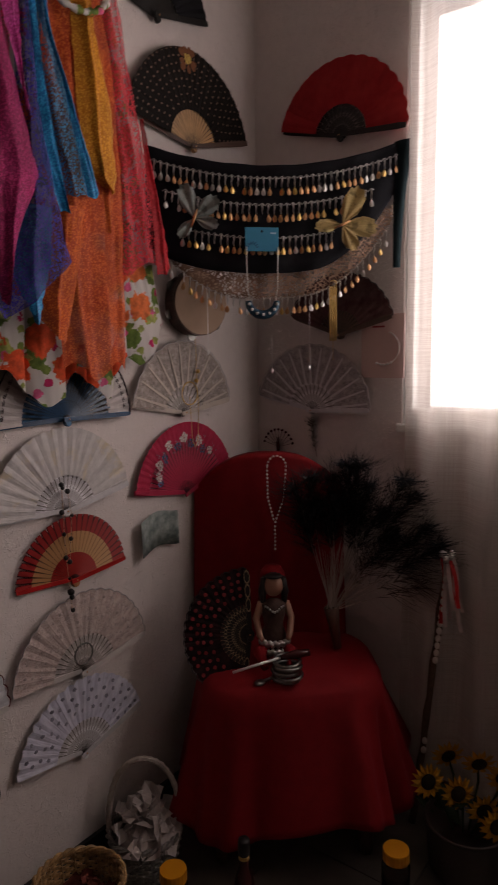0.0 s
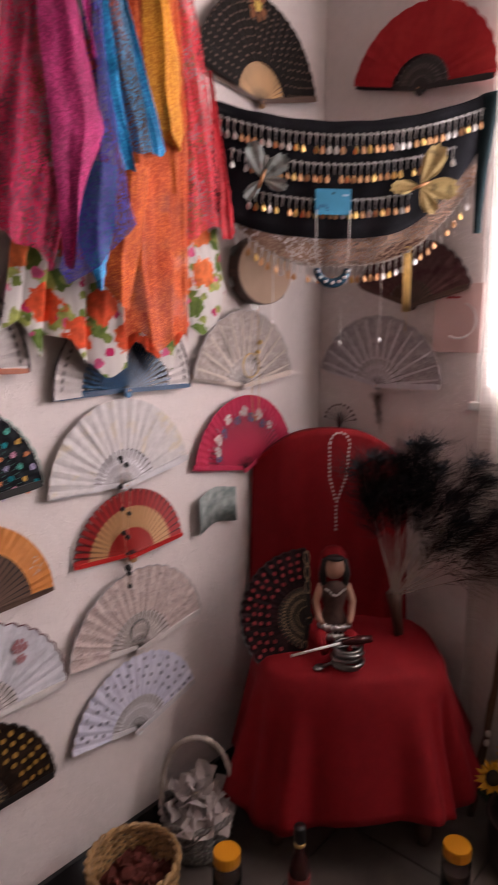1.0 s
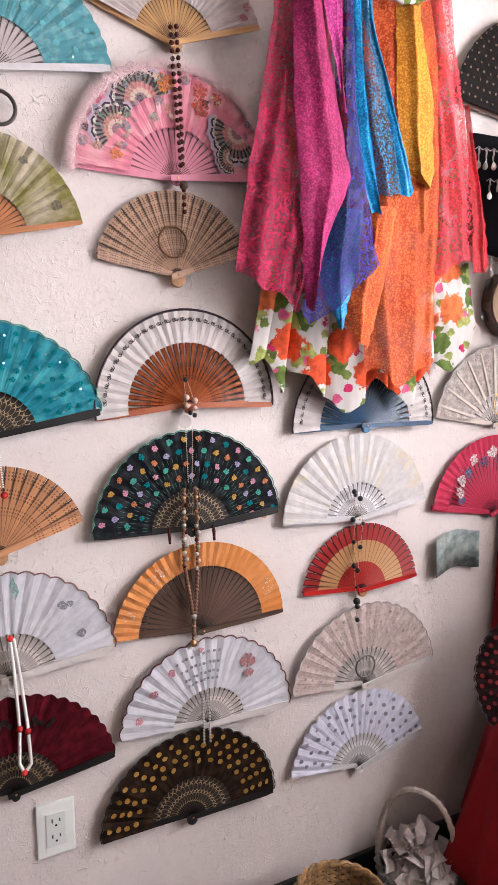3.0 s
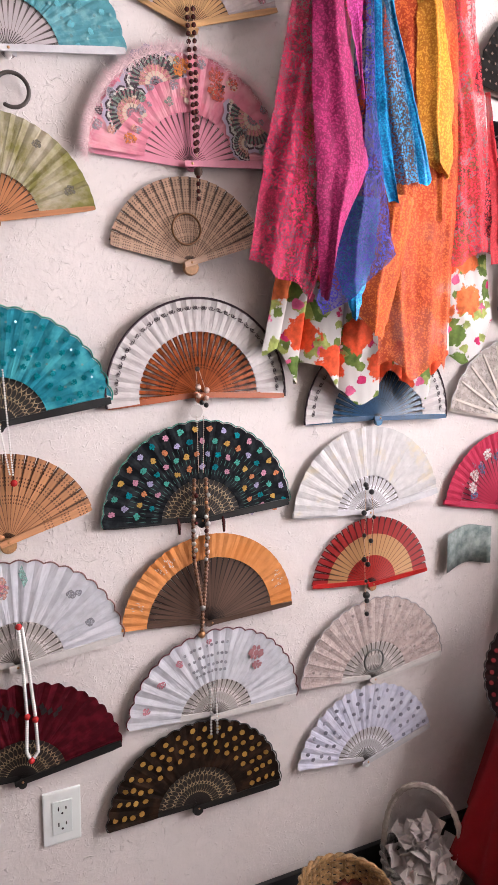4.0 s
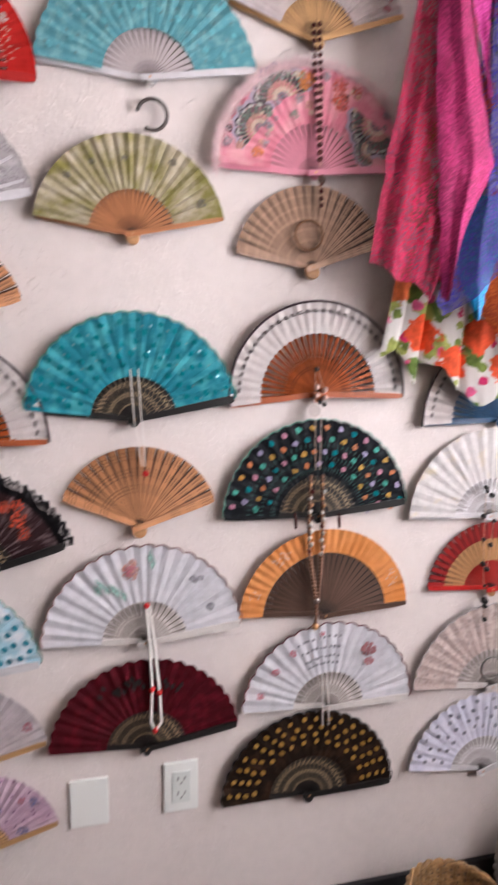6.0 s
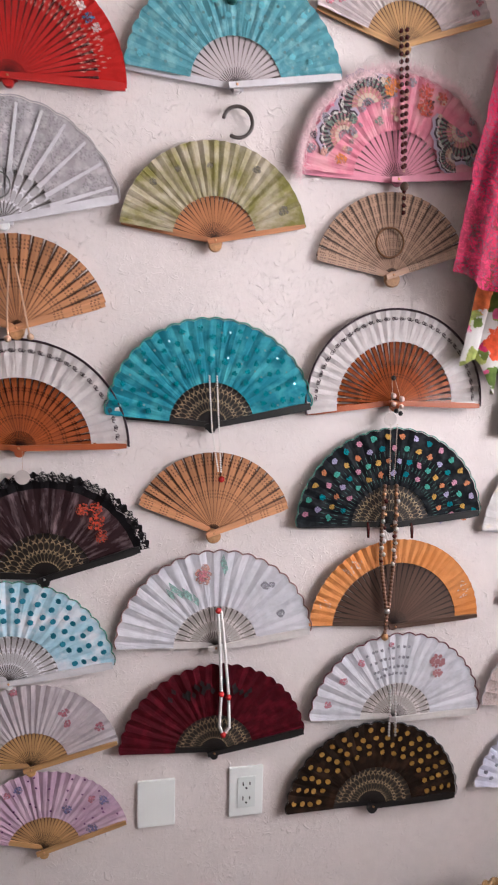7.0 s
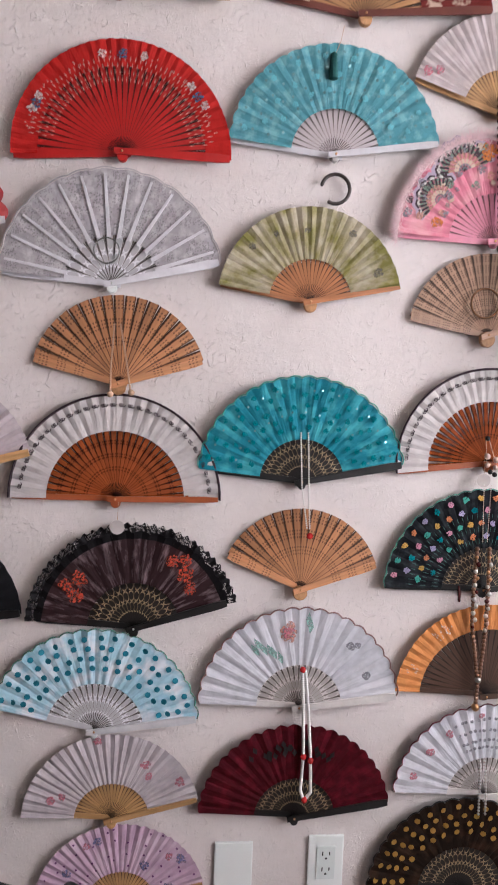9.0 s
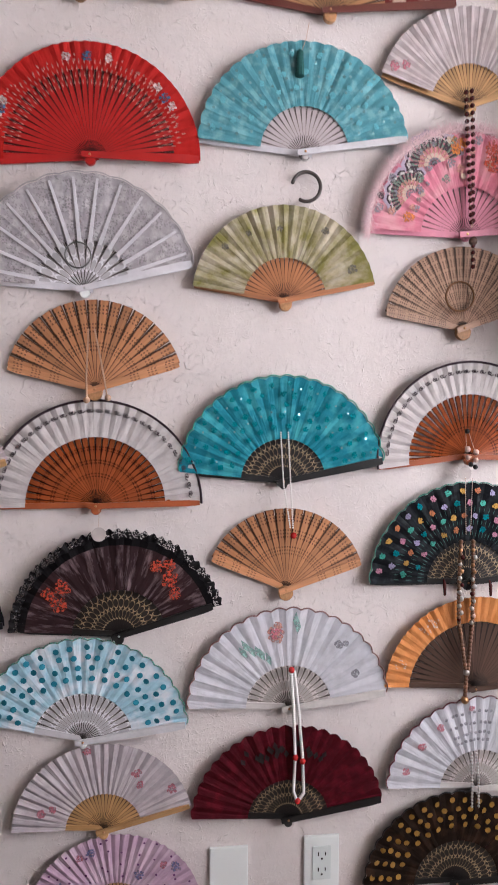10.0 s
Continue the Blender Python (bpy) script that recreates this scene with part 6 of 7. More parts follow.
t = thing("hair_comb", "small fan-shaped comb strung with dark red beads", "comb", pose(WX - 0.008, -0.085, 0.985, 0, 0, -90))
for k in range(11):
    a = radians(15 + 15 * k)
    part("tooth", tube(bmesh.new(), [(0, -0.004, 0), (0.052 * math.cos(a), -0.004, 0.052 * math.sin(a))], 0.0007, 4), M_BROWNWOOD, t)
    part("bead", ball(bmesh.new(), (0.054 * math.cos(a), -0.004, 0.054 * math.sin(a)), 0.004), M_BEAD_DARK, t, smooth=True)
part("handle", tube(bmesh.new(), [(0, -0.006, -0.03), (0, -0.006, 0.0), (0, -0.006, 0.03)], [0.002, 0.007, 0.002], 7), M_BEAD_DARK, t, smooth=True)


def plume(parent, base, tip, rnd, length, spread, barbs, material, stem_mat, start=0.45, droop=0.03, eye=None):
    """One feather: a bent quill with barbs thickening towards its end."""
    base, tip = Vector(base), Vector(tip)
    mid = base.lerp(tip, 0.55) + Vector((rnd.uniform(-1, 1), rnd.uniform(-1, 1), 0.5)) * droop
    pts = []
    for i in range(13):
        s = i / 12
        pts.append(base * (1 - s) ** 2 + mid * 2 * s * (1 - s) + tip * s * s)
    q = part("feather", tube(bmesh.new(), pts, [0.0016 * (1 - 0.75 * i / 12) for i in range(13)], 5), stem_mat, parent)
    bm = bmesh.new()
    for _ in range(barbs):
        s = start + (1 - start) * rnd.random() ** 0.75
        k = min(11, int(s * 12))
        p = pts[k].lerp(pts[k + 1], s * 12 - k)
        d = (pts[k + 1] - pts[k]).normalized()
        r = Vector((rnd.gauss(0, 1), rnd.gauss(0, 1), rnd.gauss(0, 1)))
        r = (r - d * r.dot(d)).normalized()
        ln = spread * rnd.uniform(0.5, 1.15) * (0.45 + 0.8 * s)
        e = p + (d * 0.75 + r * 0.8) * ln + Vector((0, 0, -0.25 * ln))
        m = p.lerp(e, 0.55) + r * ln * 0.18
        w = d.cross(r) * 0.0007
        a = [bm.verts.new(c) for c in (p - w, p + w, m + w, m - w)]
        t2 = bm.verts.new(e)
        bm.faces.new(a)
        bm.faces.new((a[3], a[2], t2))
    part("vane", bm, material, q)
    if eye:
        bm = bmesh.new()
        for _ in range(70):
            r = Vector((rnd.gauss(0, 1), rnd.gauss(0, 1), rnd.gauss(0, 1))).normalized()
            c = tip + r * 0.018 * rnd.random()
            w = r.orthogonal().normalized() * 0.002
            vs = [bm.verts.new(v) for v in (c - w, c + w, c + r * 0.022)]
            bm.faces.new(vs)
        part("eye", bm, eye, q)


F_DARK = plain("dark_plume", (0.018, 0.016, 0.018), 0.7, 0, 90, 0.5)
F_EYE = plain("peacock_eye", (0.012, 0.02, 0.03), 0.4, 0.3, 90, 0.5)
F_BROWN = plain("brown_plume", (0.07, 0.045, 0.035), 0.7, 0, 90, 0.5)
QUILL = plain("pale_quill", (0.45, 0.36, 0.32), 0.5)


def feathers():
    rnd = random.Random(11)
    t = thing("peacock_feathers", "dark peacock feather duster leaning on the draped chair", "feathers")
    b = Vector((1.243, -0.397, 0.595))
    part("handle", tube(bmesh.new(), [b + Vector((0.012, -0.012, -0.10)), b + Vector((0.005, -0.005, -0.03)), b + Vector((0, 0, 0.012))], [0.011, 0.015, 0.021], 9), M_BROWNWOOD, t, smooth=True)
    tips = [(1.17, -0.33, 0.93), (1.20, -0.36, 0.955), (1.235, -0.40, 0.95), (1.262, -0.43, 0.985), (1.285, -0.455, 0.985), (1.30, -0.475, 0.93), (1.245, -0.42, 0.90), (1.21, -0.385, 0.89),
            (1.36, -0.545, 0.945), (1.37, -0.565, 0.90), (1.385, -0.63, 0.775), (1.38, -0.60, 0.82), (1.32, -0.50, 0.86), (1.18, -0.35, 0.86), (1.275, -0.45, 0.88), (1.33, -0.53, 0.80)]
    for i, tp in enumerate(tips):
        plume(t, b + Vector((rnd.uniform(-0.012, 0.012), rnd.uniform(-0.012, 0.012), 0)), tp, rnd, 0.3, 0.07, 560 if i < 8 else 420, F_DARK, QUILL, 0.55, 0.02, F_EYE)
    for i in range(7):
        tp = Vector((1.29 + 0.02 * i, -0.47 - 0.022 * i, 0.80 - 0.035 * abs(i - 2)))
        plume(t, b, tp, rnd, 0.3, 0.075, 90, F_BROWN, QUILL, 0.45, 0.03)
    for i in range(14):
        a = -0.5 + i / 13
        e = b + Vector((0.05 * a + 0.02, -0.07 * a - 0.01, 0.15 + 0.03 * rnd.random()))
        part("quill", tube(bmesh.new(), [b, e], [0.0014, 0.0006], 4), QUILL, t)
    s = thing("feather", "small grey brown feather pinned to the wall", "feather")
    plume(s, (WX - 0.01, -0.222, 0.965), (WX - 0.014, -0.208, 1.075), rnd, 0.1, 0.028, 240, F_BROWN, QUILL, 0.1, 0.003)


feathers()


# ---- draped chair ----
CH = pose(1.159, -0.290, 0, 0, 0, -49.5)


def draped_chair():
    t = thing("chair", "dark wooden chair standing in the corner under a red cloth", "chair", CH)
    for x, y in ((-0.16, -0.13), (0.205, -0.13), (-0.16, 0.12), (0.205, 0.12)):
        part("leg", lathe(bmesh.new(), [(0.016, 0), (0.02, 0.03), (0.022, 0.2), (0.02, 0.425)], 10), M_BROWNWOOD, t, m=pose(x, y, 0), smooth=True)
    part("seat", block((-0.185, -0.15, 0.42), (0.228, 0.16, 0.45), 0.008), M_BROWNWOOD, t)
    bm = block((-0.17, 0.16, 0.45), (0.17, 0.18, 0.93), 0.01)
    part("backrest", bm, M_BROWNWOOD, t)
    c = thing("chair_cover", "crimson red cloth draped over a chair down to its feet", "cloth", CH)
    # back: an arched panel wrapped over the backrest
    bm = bmesh.new()
    rows = []
    nu, nv = 44, 40
    for j in range(nv + 1):
        v = j / nv
        row = []
        for i in range(nu + 1):
            u = -1 + 2 * i / nu
            top = 1.0 - 0.105 * abs(u) ** 2.6
            x = -0.012 + u * (0.210 + 0.012 * v)
            z = top + (0.40 - top) * v
            y = 0.125 + 0.045 * abs(u) ** 3 + 0.006 * math.sin(u * 14 + v * 2) * v + 0.004 * noise.noise((u * 5, v * 6, 2)) - 0.02 * v
            row.append(bm.verts.new((x, y, z)))
        rows.append(row)
    rear = [bm.verts.new((p.co.x, 0.20, p.co.z - 0.004)) for p in rows[0]]
    rear2 = [bm.verts.new((p.co.x, 0.205, 0.3)) for p in rows[0]]
    seq = [rear2, rear] + rows
    for a, b in zip(seq, seq[1:]):
        for i in range(nu):
            bm.faces.new((a[i], a[i + 1], b[i + 1], b[i]))
    for k in (0, -1):
        for a, b in zip(rows, rows[1:]):
            w0 = bm.verts.new((a[k].co.x, 0.205, a[k].co.z))
            w1 = bm.verts.new((b[k].co.x, 0.205, b[k].co.z))
            bm.faces.new((a[k], b[k], w1, w0) if k else (w0, w1, b[k], a[k]))
    part("back_cover", bm, M_REDCLOTH, c, "red lace cloth over the chair back", smooth=True)
    # seat and skirt in one falling sheet
    bm = bmesh.new()
    rows = []
    n = 120

    def outline(a, k):
        ca, sa = math.cos(a), math.sin(a)
        e = 0.55
        return Vector((0.022 + 0.228 * k * math.copysign(abs(ca) ** e, ca), -0.005 + 0.185 * k * math.copysign(abs(sa) ** e, sa), 0))

    levels = [(0.0, 0.50), (0.35, 0.495), (0.7, 0.482), (0.92, 0.472), (1.0, 0.458), (1.04, 0.42)] + [(1.05 + 0.36 * (s / 14) ** 1.1, 0.42 - 0.285 * s / 14) for s in range(1, 15)]
    for k, z in levels:
        row = []
        for i in range(n):
            a = 2 * math.pi * i / n
            f = max(0.0, (k - 1.04) / 0.37)
            p = outline(a, min(k, 1.04)) if k <= 1.04 else outline(a, 1.04)
            d = Vector((math.cos(a), math.sin(a), 0))
            rip = math.sin(9 * a + 1.5 * math.sin(2 * a)) * 0.5 + 0.5 * math.sin(5 * a + 2) + 0.35 * math.sin(17 * a + 3 * math.sin(a))
            grow = 0.062 + 0.012 * math.cos(a)
            if math.sin(a) > 0.3:
                grow *= 0.15
            p = p + d * (f * grow + f ** 0.7 * 0.038 * rip)
            lump = 0.008 * noise.noise((p.x * 9, p.y * 9, 0)) if k < 1 else 0
            row.append(bm.verts.new((p.x, min(p.y, 0.2), z + lump + 0.020 * f * math.sin(4 * a + 1) + 0.012 * f * rip + f * 0.10 * max(-0.1, p.x))))
        rows.append(row)
    for a, b in zip(rows, rows[1:]):
        for i in range(n):
            bm.faces.new((a[i], a[(i + 1) % n], b[(i + 1) % n], b[i]))
    bmesh.ops.remove_doubles(bm, verts=rows[0], dist=0.001)
    ob = part("skirt", bm, M_REDCLOTH, c, smooth=True)
    ob.modifiers.new("thickness", "SOLIDIFY").thickness = 0.002


draped_chair()
strand("rosary", "pale pearl rosary hung over the red chair back", [[tuple(CH @ Vector((0.005 + 0.026 * math.cos(a), 0.112, 0.965 + 0.03 * math.sin(a)))) for a in [math.pi * i / 10 for i in range(11)]],
        [tuple(CH @ Vector((-0.021, 0.112, 0.965))), tuple(CH @ Vector((-0.02, 0.108, 0.88))), tuple(CH @ Vector((-0.002, 0.106, 0.81)))], [tuple(CH @ Vector((0.031, 0.112, 0.965))), tuple(CH @ Vector((0.024, 0.108, 0.88))), tuple(CH @ Vector((0.0, 0.106, 0.81)))],
        [tuple(CH @ Vector((-0.001, 0.105, 0.80))), tuple(CH @ Vector((-0.001, 0.102, 0.73)))]], M_PEARL, 0.0032, 0.0105, None, (), "rosary")


# ---- doll, fan and bangles on the seat ----
def doll():
    bm = bmesh.new()

    def mark(k, before):
        bm.faces.ensure_lookup_table()
        for f in bm.faces[before:]:
            f.material_index = k
            f.smooth = True

    def add(k, fn, *args, **kw):
        c = len(bm.faces)
        fn(bm, *args, **kw)
        mark(k, c)

    add(0, ball, (0, 0, 0.195), 0.026, (1, 0.95, 1.12), 14)
    add(1, ball, (0, 0.013, 0.200), 0.030, (1.05, 0.9, 1.1), 14)
    for s in (-1, 1):
        add(1, tube, [(s * 0.024, 0.0, 0.215), (s * 0.029, -0.004, 0.18), (s * 0.026, -0.006, 0.14)], [0.008, 0.010, 0.005], 8)
        add(0, tube, [(s * 0.030, 0, 0.15), (s * 0.045, -0.005, 0.11), (s * 0.038, -0.03, 0.075), (s * 0.032, -0.045, 0.07)], [0.011, 0.009, 0.008, 0.006], 8)
        add(2, tube, [(s * 0.018, -0.01, 0.035), (s * 0.040, -0.05, 0.038), (s * 0.030, -0.095, 0.02)], [0.020, 0.016, 0.009], 9)
    add(1, ball, (0, -0.010, 0.222), 0.022, (1.0, 0.72, 0.3), 12)
    add(2, lathe, [(0.0, 0.240), (0.020, 0.237), (0.031, 0.222), (0.036, 0.19), (0.038, 0.14), (0.034, 0.14)], 16, (0, 0.026, 0))
    add(3, lathe, [(0.012, 0.165), (0.033, 0.15), (0.030, 0.12), (0.024, 0.09), (0.034, 0.06), (0.040, 0.03), (0.0, 0.02)], 16)
    for k in range(26):
        a = -math.pi / 2 + (k % 13 - 6) * 0.16
        add(4, ball, (0.043 * math.cos(a), 0.043 * math.sin(a) - 0.002, 0.032 + 0.022 * (k // 13) + 0.004 * (k % 2)), 0.0075, (1, 1, 1.2), 6)
    for k in range(9):
        a = -math.pi / 2 + (k - 4) * 0.2
        add(4, ball, (0.031 * math.cos(a), 0.031 * math.sin(a) - 0.003, 0.148 - 0.012 * math.cos((k - 4) * 0.4) ** 2), 0.0035, (1, 1, 1), 5)
    me = bpy.data.meshes.new("doll")
    bm.to_mesh(me)
    bm.free()
    for m in (plain("doll_skin", (0.42, 0.22, 0.15), 0.45, 0, 30, 0.08), plain("doll_hair", (0.012, 0.009, 0.008), 0.5), M_REDCLOTH, plain("doll_bodice", (0.10, 0.055, 0.045), 0.6, 0, 80, 0.5), M_SILVER):
        me.materials.append(m)
    ob = new("doll", me)
    ob.matrix_world = Matrix.Translation((1.112, -0.303, 0.492)) @ pose(0, 0, 0, 0, 0, -49.5)
    tagged(ob, "seated dark-haired doll in a red veil and silver skirt", "doll")


doll()
f, q = hand_fan("black fan with dark red sequin dots leaning beside the doll", 0, 0, 0.165, 262, 92, 21, M_BLACKGOLD, leaf("black_red_net", (0.02, 0.012, 0.013), (0.035, 0.016, 0.018), print_scale=30), 0.46, scallop=0.004, trim="scallop", trim_mat=M_BLACK,
                head=M_BLACK, m=Matrix.Translation((1.064, -0.263, 0.562)) @ pose(0, 0, 0, -16, 0, -49.5))
add_spots(f, q, 0.165, [(0.92, 18), (0.82, 17), (0.72, 15), (0.61, 13)], 258, 96, 0.0052, plain("dark_red_sequin", (0.30, 0.02, 0.025), 0.4), jitter=1.2)
t = thing("bangle_stack", "loose stack of dark metal bangles on the red seat", "bracelet", Matrix.Translation((1.042, -0.391, 0.487)))
for k in range(5):
    part("bangle", tube(bmesh.new(), [(0.031 * math.cos(a), 0.031 * math.sin(a), 0) for a in [2 * math.pi * i / 28 for i in range(28)]], 0.0052, 7, True), M_PEWTER, t, m=pose(0.003 * math.sin(k * 2), 0.003 * math.cos(k * 3), 0.006 + 0.0105 * k, 4 * math.sin(k * 1.7), 5 * math.cos(k * 2.3), 0), smooth=True)
t = thing("baton", "white-tipped baton with a dark red wrapped handle", "baton")
part("shaft", tube(bmesh.new(), [(0.957, -0.291, 0.512), (1.032, -0.379, 0.545)], 0.0035, 8), M_PEARL, t, smooth=True)
part("grip", tube(bmesh.new(), [(1.032, -0.379, 0.545), (1.057, -0.408, 0.552), (1.078, -0.433, 0.556)], [0.006, 0.011, 0.008], 9), M_BEAD_DARK, t, smooth=True)
t = thing("spoon", "dark metal spoon lying on the red seat", "spoon")
part("bowl", ball(bmesh.new(), (0.997, -0.343, 0.486), 0.014, (1.2, 0.9, 0.35), 10), M_PEWTER, t, smooth=True)
part("stem", tube(bmesh.new(), [(1.002, -0.347, 0.487), (1.022, -0.363, 0.494), (1.042, -0.381, 0.498)], 0.004, 6), M_PEWTER, t, smooth=True)


# ---- staff and sunflowers ----
def staff():
    t = thing("staff", "wooden staff set with cowrie shells, bells and ribbons", "staff")
    a, b = Vector((1.362, -0.585, 0.0)), Vector((1.366, -0.658, 0.756))
    pts = [a.lerp(b, i / 16) + Vector((0.0015 * math.sin(i * 1.3), 0.0015 * math.cos(i * 1.9), 0)) for i in range(17)]
    part("pole", tube(bmesh.new(), pts, [0.009 + 0.0012 * math.sin(i * 2.1) for i in range(17)], 9), plain("rough_branch", (0.12, 0.07, 0.045), 0.8, 0, 60, 0.5, 0.5), t, smooth=True)
    bm = ball(bmesh.new(), (0, 0, 0), 0.010, (0.75, 0.5, 1.0), 9)
    for v in bm.verts:
        if abs(v.co.x) < 0.001 and v.co.y < 0:
            v.co.y += 0.003
    me = bpy.data.meshes.new("cowrie_shell")
    bm.to_mesh(me)
    bm.free()
    me.materials.append(plain("cowrie", (0.62, 0.56, 0.5), 0.25, 0, 60, 0.15))
    me.shade_smooth()
    front = Vector((-0.78, -0.61, 0)) * 0.011
    for s in [0.64 + 0.0265 * k for k in range(12)] + [0.30, 0.335]:
        part("cowrie_shell", me, M_PEARL, t, m=Matrix.Translation(a.lerp(b, s) + front) @ pose(0, 0, 0, 0, 6 * math.sin(s * 90), -52))
    for k in range(7):
        c = b + Vector((0.012 * math.cos(k * 1.1), 0.012 * math.sin(k * 1.1), 0.006 * (k % 3)))
        part("bell", ball(bmesh.new(), c, 0.009), M_SILVER, t, smooth=True)
    rnd = random.Random(3)
    for k in range(9):
        a0 = 2 * math.pi * k / 9
        side = Vector((math.cos(a0), math.sin(a0), 0))
        ln = rnd.uniform(0.12, 0.2)
        w = Vector((0.61, -0.78, 0)) * 0.005
        bm = bmesh.new()
        prev = None
        for j in range(8):
            s = j / 7
            p = b + side * (0.012 + 0.012 * s) + Vector((0, -0.02 * s, -ln * s)) + side * 0.006 * math.sin(5 * s + k)
            cur = [bm.verts.new(p - w), bm.verts.new(p + w)]
            if prev:
                bm.faces.new((prev[0], prev[1], cur[1], cur[0]))
            prev = cur
        ob = part("ribbon", bm, M_BEAD_RED if k % 3 == 0 else plain("pale_ribbon", (0.55, 0.42, 0.4), 0.6), t)
        ob.modifiers.new("thickness", "SOLIDIFY").thickness = 0.0006


staff()


def sunflowers():
    t = thing("sunflower_pot", "artificial sunflowers in a dark round pot", "flowers", pose(1.276, -0.756, 0))
    part("pot", lathe(bmesh.new(), [(0.07, 0), (0.085, 0.02), (0.095, 0.13), (0.10, 0.14), (0.092, 0.14), (0.085, 0.12), (0, 0.11)], 26), plain("dark_pot", (0.035, 0.022, 0.018), 0.4, 0, 20), t, smooth=True)
    rnd = random.Random(8)
    petal = plain("sunflower_petal", (0.55, 0.27, 0.02), 0.6, 0, 60, 0.3)
    bm = bmesh.new()
    for k in range(18):
        a = 2 * math.pi * k / 18
        lift = 0.006 if k % 2 else 0.0
        d, e = Vector((math.cos(a), 0, math.sin(a))), Vector((-math.sin(a), 0, math.cos(a)))
        vs = [bm.verts.new(p) for p in (d * 0.014 + e * 0.004, d * 0.014 - e * 0.004, d * 0.028 - e * 0.0065 + Vector((0, -lift, 0)), d * 0.043 + Vector((0, 0.006 - lift, 0)), d * 0.028 + e * 0.0065 + Vector((0, -lift, 0)))]
        bm.faces.new(vs)
    pm = bpy.data.meshes.new("petals")
    bm.to_mesh(pm)
    bm.free()
    pm.materials.append(petal)
    dm = bpy.data.meshes.new("disc")
    bm = ball(bmesh.new(), (0, -0.004, 0), 0.019, (1, 0.45, 1), 12)
    bm.to_mesh(dm)
    bm.free()
    dm.materials.append(plain("seed_disc", (0.03, 0.018, 0.01), 0.9, 0, 250, 0.6, 0.8))
    green = plain("dark_leaf", (0.02, 0.035, 0.012), 0.6, 0, 40, 0.4)
    for x, y, z, yaw, tl in ((-0.06, 0.075, 0.243, -45, -10), (-0.035, 0.01, 0.225, -50, -5), (-0.03, -0.05, 0.205, -50, 12), (0.03, 0.06, 0.27, -40, 20), (0.02, -0.02, 0.285, -55, 24), (0.05, -0.07, 0.25, -60, 5), (-0.06, -0.09, 0.20, -50, 0)):
        st = part("stem", tube(bmesh.new(), [(x * 0.3, y * 0.3, 0.11), (x * 0.7 + 0.02, y * 0.8, z * 0.8), (x + 0.008, y + 0.006, z)], 0.003, 6), green, t)
        part("petals", pm, petal, st, m=pose(x, y, z, tl, rnd.uniform(0, 40), yaw))
        part("disc", dm, petal, st, m=pose(x, y, z, tl, 0, yaw))
    for k in range(14):
        a, r = rnd.uniform(0, 6.28), rnd.uniform(0.02, 0.11)
        bm = bmesh.new()
        vs = [bm.verts.new(p) for p in ((-0.035, 0, 0), (-0.01, -0.016, 0.006), (0.035, 0, 0.01), (-0.01, 0.016, 0.006))]
        bm.faces.new(vs)
        part("leaf", bm, green, t, m=pose(r * math.cos(a), r * math.sin(a), rnd.uniform(0.13, 0.2), rnd.uniform(-30, 30), rnd.uniform(-40, 10), math.degrees(a)))


sunflowers()


# ---- baskets, jars, bottle on the floor ----
def woven(parent, prof, strands, rows, material, r):
    """Basket wall: upright canes and woven rounds."""
    def at(s):
        s *= len(prof) - 1
        k = min(int(s), len(prof) - 2)
        f = s - k
        return prof[k][0] * (1 - f) + prof[k + 1][0] * f, prof[k][1] * (1 - f) + prof[k + 1][1] * f
    for j in range(rows):
        rad, z = at((j + 0.5) / rows)
        pts = [((rad + 0.0028 * (1 if (i + j) % 2 else -1)) * math.cos(2 * math.pi * i / strands), (rad + 0.0028 * (1 if (i + j) % 2 else -1)) * math.sin(2 * math.pi * i / strands), z) for i in range(strands)]
        part("weave_round", tube(bmesh.new(), pts, r, 5, True), material, parent)
    for i in range(strands // 2):
        a = 2 * math.pi * (2 * i + 0.5) / strands
        part("upright_cane", tube(bmesh.new(), [(at(s)[0] * math.cos(a), at(s)[0] * math.sin(a), at(s)[1]) for s in (0, 0.35, 0.7, 1.0)], r * 1.1, 5), material, parent)
    rad, z = prof[-1]
    for off in (0, math.pi / 12):
        pts = [((rad + 0.004 * math.cos(12 * a + off * 12)) * math.cos(a), (rad + 0.004 * math.cos(12 * a + off * 12)) * math.sin(a), z + 0.004 * math.sin(12 * a + off * 12)) for a in [2 * math.pi * i / 96 for i in range(96)]]
        part("rim_braid", tube(bmesh.new(), pts, 0.0045, 6, True), material, parent)


